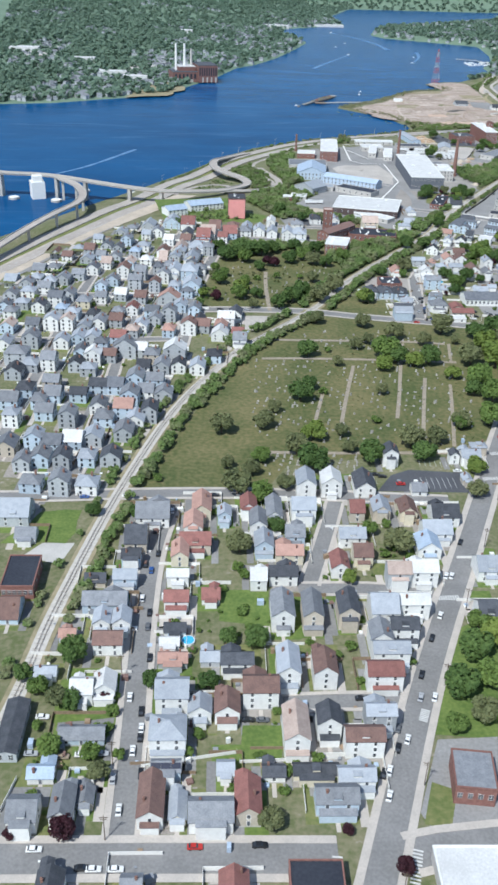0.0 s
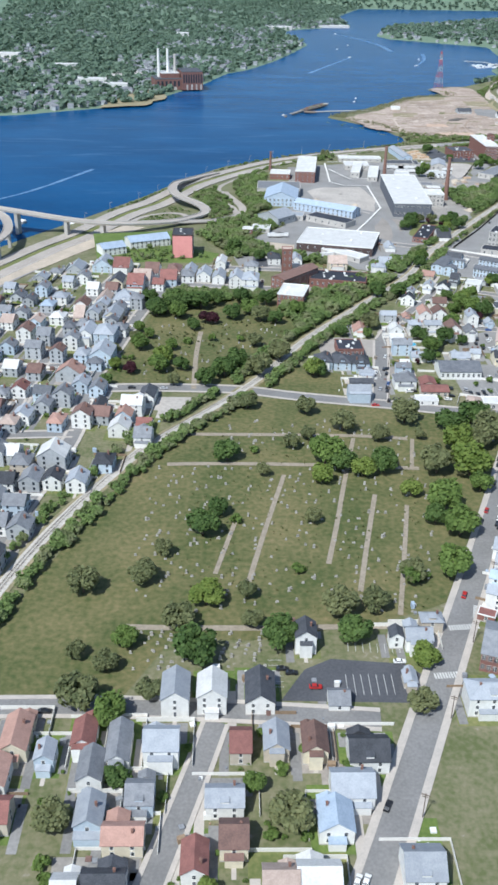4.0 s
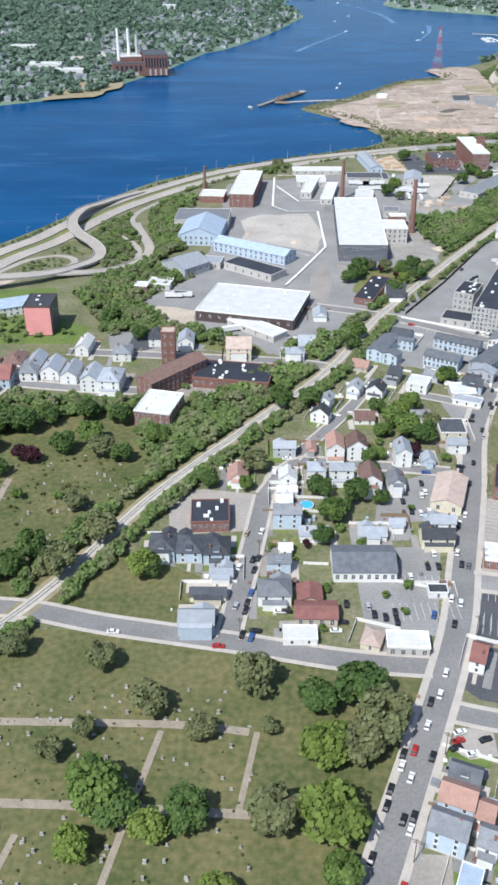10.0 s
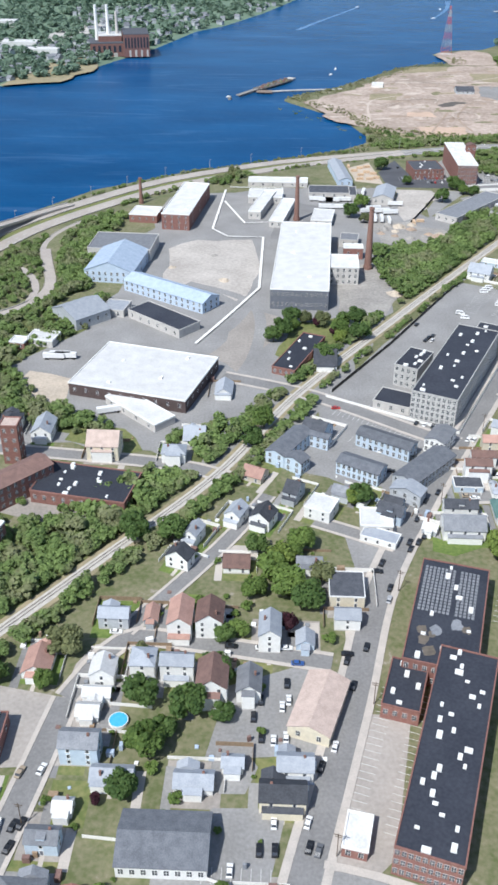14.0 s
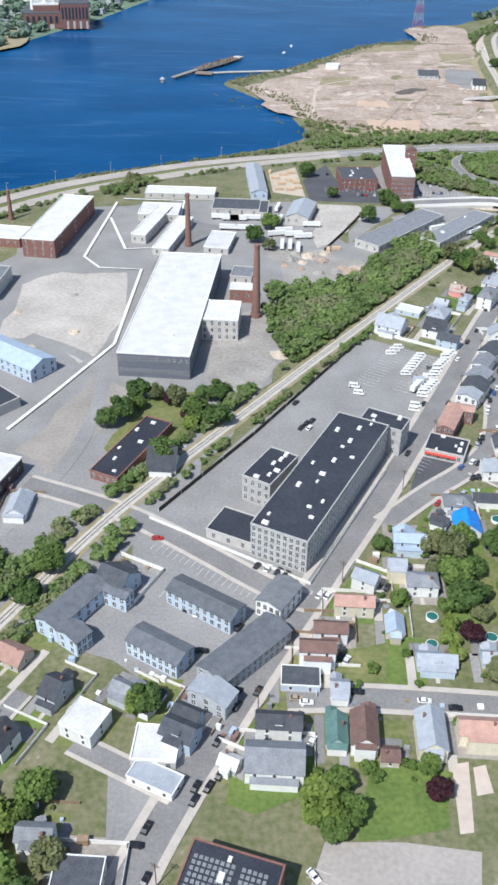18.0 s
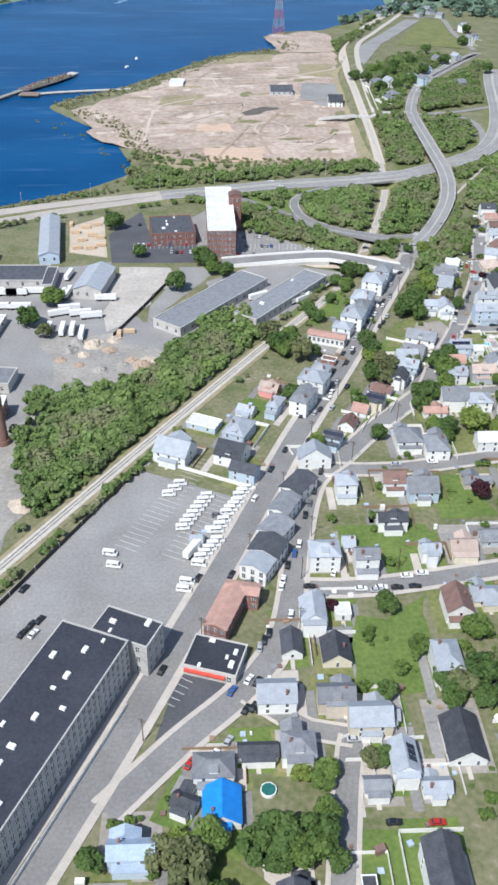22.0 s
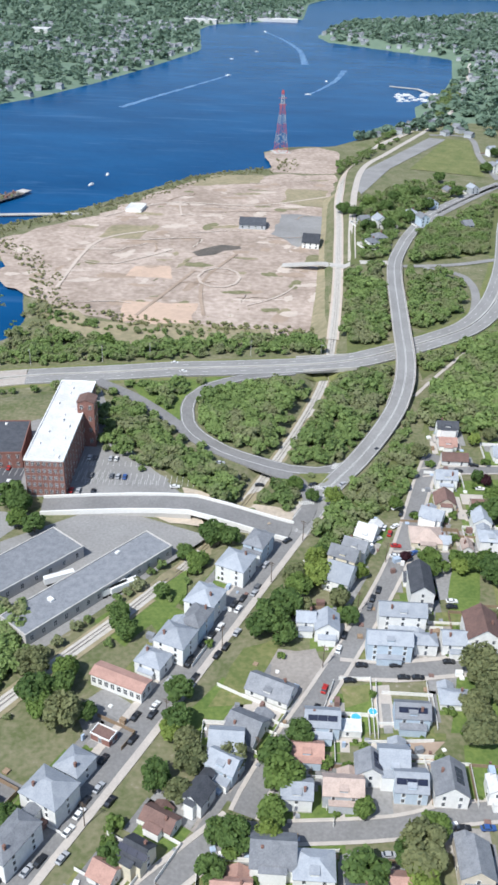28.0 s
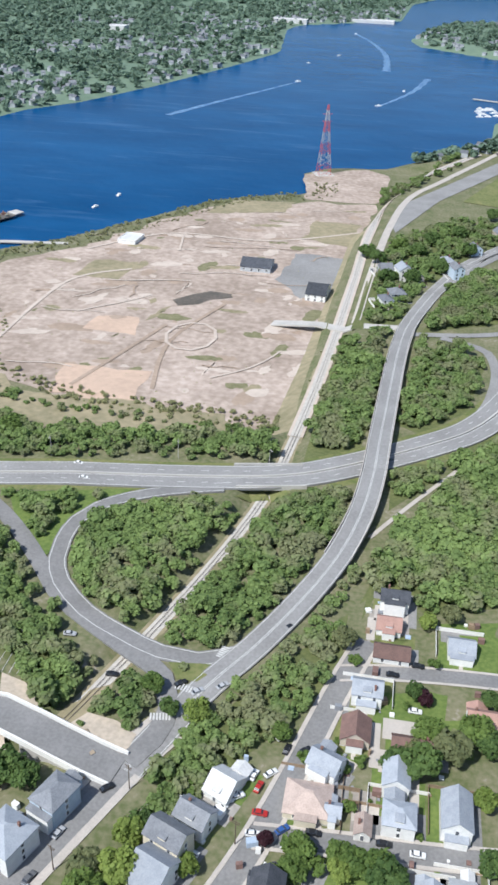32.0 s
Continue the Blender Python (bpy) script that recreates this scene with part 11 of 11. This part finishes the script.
fw.done("far_sheds", [ROOF["w"]], label="distant white industrial roofs", category="buildings", kind="stuff")

# ---------------- the power station
px0, py0 = -91.6, 1999.1
ps = Shape().box(0, 0, -1, 52, 60, 18, 0).box(52, -6, -1, 92, 62, 31, 0).box(14, 14, 18, 50, 58, 27, 0)
power = ps.done("power_station", [mat("brick_station", (.23, .125, .11), (.16, .085, .075), .5)], label="dark brick riverside power station with tall stacks", category="power station")
power.matrix_world = pose(px0, py0, gz(px0, py0) + 1, 0, 0, 12)
for x0, x1, y0, y1, z in ((0, 52, 0, 60, 18), (52, 92, -6, 62, 31), (14, 50, 14, 58, 27)):
    Shape().box(x0, y0, z, x1, y1, z + 1.2).done("roof", [ROOF["w" if z == 27 else "d"]], power)
for x in (12, 30, 44):
    Shape().tube(x, 34, 18, 70 if x != 44 else 60, 2.9, 2.2, 14).done("stack", [TRIM if x != 44 else WALL["C"]], power, label="pale tall stack")
for i in range(8):
    Shape().box(54 + i * 4.8, -6.4, 12, 56.6 + i * 4.8, -6, 27).done("tall_window", [GLASS], power)
for i in range(4):
    Shape().box(60 + i * 9, -6.5, -1, 63 + i * 9, -6, 9).done("gate", [CONC], power, label="pale tall gate at the water")
for i in range(6):
    Shape().box(4 + i * 8, -.4, 6, 8 + i * 8, 0, 15).done("tall_window", [GLASS], power)
for x in (3, 22, 36):
    Shape().box(x, -.5, -1, x + 6, 0, 4.5).done("gate", [CONC], power, label="pale loading gate")

# ---------------- pylon on the point
tx, ty = 469.9, 2069.9
pyl = Shape()
H = 70.0
for i in range(13):
    z0, z1 = H * i / 13, H * (i + 1) / 13
    a, b = 6.0 * (1 - z0 / H) + .6, 6.0 * (1 - z1 / H) + .6
    k = 0 if (i // 2) % 2 == 0 else 1
    cs = [(-1, -1), (1, -1), (1, 1), (-1, 1)]
    for j in range(4):
        (x0, y0), (x1, y1) = cs[j], cs[(j + 1) % 4]
        pyl.beam((x0 * a, y0 * a, z0), (x0 * b, y0 * b, z1), .26, k)
        pyl.beam((x0 * a, y0 * a, z0), (x1 * b, y1 * b, z1), .15, k)
        pyl.beam((x1 * a, y1 * a, z0), (x0 * b, y0 * b, z1), .15, k)
pylon = pyl.done("pylon", [RED, CONC], label="tall red and white lattice transmission tower on the point", category="pylon")
pylon.matrix_world = pose(tx, ty, gz(tx, ty), 0, 0, 20)
for z in (54, 61):
    Shape().beam((-5, 0, z), (5, 0, z), .4).done("cross_arm", [RED], pylon)
Shape().box(-10, -10, -1, 10, 10, .4).done("footing", [CONC], pylon)

# ---------------- pier and boats
def deck_strip(name, pts, w, z, m, label, posts=True):
    o = ribbon(name, pts, w, m, zs=[z] * len(pts), thick=.8, kind="", label=label, category="pier", straight=True)
    if posts:
        for (ax, ay), (bx, by) in zip(pts, pts[1:]):
            n = int(math.hypot(bx - ax, by - ay) / 14)
            for i in range(n):
                u = (i + .5) / n
                Shape().tube(ax + (bx - ax) * u, ay + (by - ay) * u, -16, z - .5, .6, .6, 6).done("pile", [BARK], o)
    return o


TIMBER = mat("pier_timber", (.16, .15, .14), (.09, .085, .08), .2)
OLDDECK = mat("pier_old_deck", (.30, .29, .27), (.20, .19, .175), .2)
deck_strip("pier", [(155.0, 1723.0), (178.0, 1766.0)], 6.5, -9.2, OLDDECK, "narrow grey timber pier in the river")
deck_strip("pier", [(178.6, 1767.0), (202.4, 1803.3), (219.5, 1836.0)], 15, -9.1, TIMBER, "old dark timber wharf in the river, littered with debris")
deck_strip("pier", [(220.0, 1837.0), (224.5, 1846.0)], 11, -8.8, CONC, "pale concrete head of the wharf")
deck_strip("pier", [(178.5, 1750.5), (199.0, 1749.0)], 14, -9.25, mat("pier_brown_deck", (.27, .215, .18), (.18, .145, .12), .2), "brown timber landing between wharf and walkway")
r = random.Random(58)
heap = Shape()
for i in range(70):
    u, q = r.uniform(.03, .97), r.uniform(-6, 6)
    w, l, h = r.uniform(.8, 3.2), r.uniform(.8, 4), r.uniform(.3, 2.2)
    heap.box(-w / 2, -l / 2, -.05, w / 2, l / 2, h, r.choice((0, 0, 1, 2)), pose(178.6 + 41 * u + q * .86, 1767 + 69 * u - q * .5, -9.1, 0, 0, r.uniform(0, 180)))
heap.done("wharf_debris", [OLDDECK, SCRUB, BRICK], label="broken timber, weeds and rubble lying on the wharf", category="debris", kind="stuff")
o = Shape().tube(0, 0, -4, 2.6, 2.6, 2.4, 12).done("mooring_dolphin", [OLDDECK], label="lone grey mooring dolphin off the pier", category="mooring dolphin")
o.matrix_world = pose(145.5, 1706.5, RIVER)
Shape().tube(0, 0, 2.6, 3.0, 2.7, 2.7, 12).done("cap", [OLDDECK], o)
deck_strip("pier", [(196.5, 1752.0), (218.1, 1759.5), (249.3, 1766.5), (294.3, 1774.3)], 5, -9.6, CONC, "long pale walkway pier to the shore")
deck_strip("jetty", [(646.7, 2629.0), (693.0, 2609.4), (713.4, 2543.1)], 6, -9.8, CONC, "pale marina jetty on piles")
bt = Shape()
r = random.Random(5)
for i in range(34):
    u, v = r.uniform(0, 1), r.uniform(0, 1)
    x, y = 660.1, 2515.0
    x, y = x + 70 * u - 10, y + 70 * v - 35 + 20 * u
    m = pose(x, y, RIVER, 0, 0, r.uniform(0, 30))
    bt.box(-5, -1.5, -.4, 5, 1.5, 1.1, 0, m).box(-2, -1.1, 1.1, 2, 1.1, 2.6, 0, m)
bt.done("marina_boats", [TRIM], label="white boats crowded at a marina", category="boats", kind="stuff")


def boat(x, y, ang, length=8.0):
    h, w = length / 2, length * .17
    s = Shape().add([(-h, -w, 0), (h * .5, -w, 0), (h, 0, .2), (h * .5, w, 0), (-h, w, 0), (-h, -w * 1.1, 1.1), (h * .5, -w * 1.1, 1.2), (h * 1.08, 0, 1.5), (h * .5, w * 1.1, 1.2), (-h, w * 1.1, 1.1)],
                    [(4, 3, 2, 1, 0), (5, 6, 7, 8, 9), (0, 1, 6, 5), (1, 2, 7, 6), (2, 3, 8, 7), (3, 4, 9, 8), (4, 0, 5, 9)])
    o = s.done("boat", [TRIM], label="small white motor boat on the river", category="boat", group="boats")
    o.matrix_world = pose(x, y, RIVER - .2, 0, 0, ang)
    Shape().box(-h * .4, -w * .7, 1.1, h * .3, w * .7, 2.3).done("cabin", [TRIM], o)
    Shape().box(h * .3, -w * .65, 1.4, h * .36, w * .65, 2.1).done("windscreen", [GLASS], o)
    return o


def wake(pts, w0, w1):
    c = curve(pts, 12)
    n = len(c)
    t = np.gradient(c, axis=0)
    t /= np.linalg.norm(t, axis=1)[:, None]
    v = []
    for i in range(n):
        w = (w0 + (w1 - w0) * i / (n - 1)) / 2 * (1 + .25 * math.sin(i * 1.7))
        q = np.array([t[i][1], -t[i][0]]) * w
        v += [(*(c[i] - q), RIVER + .12), (*(c[i] + q), RIVER + .12)]
    link("water_wake", v, [(2 * i, 2 * i + 1, 2 * i + 3, 2 * i + 2) for i in range(n - 1)], FOAM, kind="structure")


for x, y, a, l in ((362.5, 2696.3, 30, 10), (504.9, 2516.6, 200, 10), (288.2, 1931.8, 80, 7), (279.8, 1886.6, 60, 7), (401.8, 3488.2, 120, 12), (539.0, 2667.9, 80, 9),
                   (353.0, 2926.0, 20, 8), (398.5, 3064.4, 20, 8), (142.7, 1723.0, 20, 6)):
    boat(x, y, a, l)
wake([(362.5, 2696.3), (319.4, 2577.6), (270.3, 2448.0), (231.9, 2337.0)], 4, 10)
wake([(504.9, 2516.6), (524.1, 2568.2), (556.2, 2685.6), (576.9, 2823.1)], 4, 12)
wake([(401.8, 3488.2), (448.2, 3330.0), (489.6, 3114.2), (501.3, 2882.9)], 5, 14)
wake([(-195.3, 1121.7), (-161.0, 1174.3), (-112.8, 1283.4)], 3, 6)

# ---------------- headstones
s = Shape()
r = random.Random(21)
for k, (n, pts) in enumerate(((230, [(39.6, 420.0), (42.1, 533.1), (152.6, 529.2), (153.9, 480.1), (136.1, 418.0)]), (80, [(41.4, 539.4), (47.5, 583.6), (155.0, 582.0), (154.1, 539.7)]), (90, [(25.2, 387.6), (20.8, 408.3), (72.3, 407.2), (73.2, 388.4)]),
                             (60, [(17.7, 482.6), (22.9, 533.4), (42.1, 533.1), (45.8, 426.8), (20.4, 427.3)]), (90, [(-0.9, 635.1), (13.7, 739.0), (91.3, 738.3), (97.5, 689.0), (58.1, 634.3)]))):
    x0, x1 = min(p[0] for p in pts), max(p[0] for p in pts)
    y0, y1 = min(p[1] for p in pts), max(p[1] for p in pts)
    while n:
        x, y = round(r.uniform(x0, x1) / 4.2) * 4.2 + r.uniform(-.7, .7) + (r.uniform(y0, y1) - y0) * 0, r.uniform(y0, y1)
        n -= 1
        x += (y - y0) * .24 % 4.2
        if within(pts, x, y):
            w, h = r.uniform(.3, .55), r.choice((.6, .8, 1.0, 1.2, 1.8))
            m = pose(x, y, .1, 0, 0, r.uniform(-14, 14))
            s.box(-w, -.16, -.1, w, .16, h, 0, m).box(-w - .15, -.3, -.1, w + .15, .3, .22, 0, m)
s.done("headstones", [STONE], label="scattered pale granite headstones in the grass", category="headstones", kind="stuff")

# ---------------- stacks, fences, posts, pools
stack(281.8, 1093.0, 42, 2.6, 1.5, "tall tapering red brick mill chimney")
stack(232.2, 1194.2, 34, 2.2, 1.3, "tapering brick chimney with a pale tip")
stack(103.2, 1231.4, 20, 1.6, 1.1, "short brick chimney by the river")
LOWWALL = "low white wall along the mill street"
for a, b, c, d in ((248.4, 908.8, 312.6, 874.9), (312.6, 874.9, 345.5, 948.3)):
    fence(a, b, c, d, 1.6, FENCEW, LOWWALL)
fence(345.9, 1079.0, 387.7, 1057.9, 2.0)
for a, b, c, d in ((-66.0, 187.8, -63.4, 200.4), (-25.1, 204.5, 5.5, 210.0), (6.3, 206.0, 38.3, 207.4), (173.5, 649.6, 183.6, 648.9), (209.8, 638.5, 221.5, 635.0),
                   (172.6, 697.8, 186.8, 697.0), (173.8, 686.9, 185.7, 686.0), (255.1, 830.1, 263.7, 825.6), (520.0, 1192.1, 519.1, 1167.3), (519.5, 1173.2, 537.0, 1174.6),
                   (537.0, 1174.6, 537.4, 1193.5), (505.5, 1190.9, 501.3, 1175.4), (489.4, 1124.8, 505.1, 1125.9), (466.2, 1186.4, 477.0, 1180.9), (479.2, 1174.8, 489.4, 1169.7),
                   (478.5, 1170.0, 486.8, 1166.0), (549.9, 1315.6, 563.7, 1316.1), (540.6, 1282.1, 553.8, 1283.9), (408.7, 944.4, 421.6, 933.9), (407.8, 1080.2, 405.8, 1086.4)):
    fence(a, b, c, d, 1.5)
for a, b, c, d in ((507.4, 1192.4, 518.1, 1193.3), (518.1, 1193.3, 518.0, 1167.2), (514.5, 1165.1, 536.7, 1167.5), (507.8, 1153.6, 513.8, 1154.1), (505.4, 1149.9, 503.8, 1134.0), (532.6, 1160.5, 534.9, 1143.0), (410.3, 934.4, 421.3, 937.8), (353.2, 1075.7, 390.4, 1057.1)):
    fence(a, b, c, d, 1.5)
fence(321.3, 1190.8, 335.5, 1225.4, 2.2, FENCED, "dark board fence of the yard")
fence(335.5, 1225.4, 351.0, 1266.3, 2.2, FENCED, "dark board fence of the yard")
fence(251.4, 913.3, 287.1, 972.2, 2.2, FENCED, "dark chain-link fence along the railway")
fence(287.1, 972.2, 341.9, 1071.9, 2.2, FENCED, "dark chain-link fence along the railway")
for x, y, q in POOLS:
    pool(x, y, q)
for x, y, q in POOLS_GREEN:
    pool(x, y, q, POOLG, "round above-ground pool with dark green water")
POST = Shape().tube(0, 0, 0, 10.5, .16, .10, 6).beam((0, 0, 10.3), (2.6, 0, 10.8), .1).mesh("street_lamp", [CONC])
HEADM = Shape().box(2.2, -.16, 10.7, 3.1, .16, 10.9).mesh("lamp_head", [CONC])
POLE = Shape().tube(0, 0, 0, 10.5, .17, .12, 6).mesh("utility_pole", [BARK])
ARMM = Shape().box(-1.3, -.07, 9.6, 1.3, .07, 9.8).box(-1.0, -.07, 8.8, 1.0, .07, 8.95).mesh("cross_arm", [BARK])
c = curve(HWY[5:21], 38)
for i in range(len(c) - 1):
    t = c[i + 1] - c[i]
    t /= np.linalg.norm(t)
    x, y = c[i] + np.array([t[1], -t[0]]) * -16.8
    o = put("street_lamp", POST, None, pose(x, y, gz(x, y), 0, 0, math.degrees(math.atan2(t[1], t[0])) - 90), "grey highway lamp post with a curved arm", "street lamp", "highway lamps")
    put("lamp_head", HEADM, o)
for line, off in ((MAIN, 6.8), ([(-29, 178), (-30, 282), (-22, 362)], -4.6), ([(397, 980), (406, 1029), (429, 1079), (476, 1133)], 4.8), ([(405, 999), (486, 1008), (560, 1018)], -4.6), ([(485, 1154), (506, 1196), (533, 1259), (551, 1322)], -4.4), ([(144, 606), (158, 700)], 4.6)):
    c = curve(line, 34)
    for i in range(len(c) - 1):
        t = c[i + 1] - c[i]
        t /= np.linalg.norm(t)
        x, y = c[i] + np.array([t[1], -t[0]]) * off
        o = put("utility_pole", POLE, None, pose(x, y, .05, 0, 0, math.degrees(math.atan2(t[1], t[0]))), "wooden utility pole with a cross-arm at the kerb", "utility pole", "utility poles")
        put("cross_arm", ARMM, o, pose(0, 0, 0, 0, 0, 90))
bp0 = Shape().box(-7, -8, -16, 7, 8, 6).box(-5, -6, 6, 5, 6, 12)
o = bp0.done("bridge_tower", [TRIM], label="white concrete tower pier of the river bridge", category="bridge pier")
o.matrix_world = pose(-196.2, 1001.3, 0, 0, 0, 20)
for k in range(7):
    bx, by = RIVERBRIDGE[k]
    Shape().box(-1.5, -4, -16, 1.5, 4, bz[k] - 1.2).done("bridge_pier", [CONC], kind="structure").matrix_world = pose(bx, by, 0, 0, 0, -10)
for k in range(7):
    bx, by = CURVE2[k]
    Shape().box(-1.2, -1.2, -16, 1.2, 1.2, cz[k] - 1).done("bridge_pier", [CONC], kind="structure").matrix_world = pose(bx, by, 0)
for x, y in ((-221.1, 994.3), (-174.1, 985.1), (-149.7, 1031.4), (-95.2, 1022.1),):
    o = Shape().tube(0, 0, -4, 2.0, 6, 6, 14).done("mooring_dolphin", [CONC], label="round concrete bridge fender in the water", category="fender", group="fenders")
    o.matrix_world = pose(x, y, RIVER)
    Shape().tube(0, 0, 2.0, 2.4, 5, 5, 14).done("cap", [TRIM], o)

GRASS.done("ground_lawns", [LAWN, GREEN, YARD, OLDPAVE], kind="structure")
CLUTTER.done("yard_clutter", [TRIM, ROOF["g"], mat("clutter_wood", (.34, .25, .17), (.24, .17, .11), 1.0), ROOF["b"], ROOF["B"]], label="sheds, bins and boxes scattered behind houses", category="clutter", kind="stuff")
LOTS.done("pavement_drives", [ASPH, WALKM, ASPHL, RUBBLE], kind="structure")
FENCES.done("garden_fences", [FENCEW, mat("fence_wood", (.30, .22, .15), (.20, .15, .10), 1.0)], label="white and brown board fences between gardens", category="fences", kind="stuff")
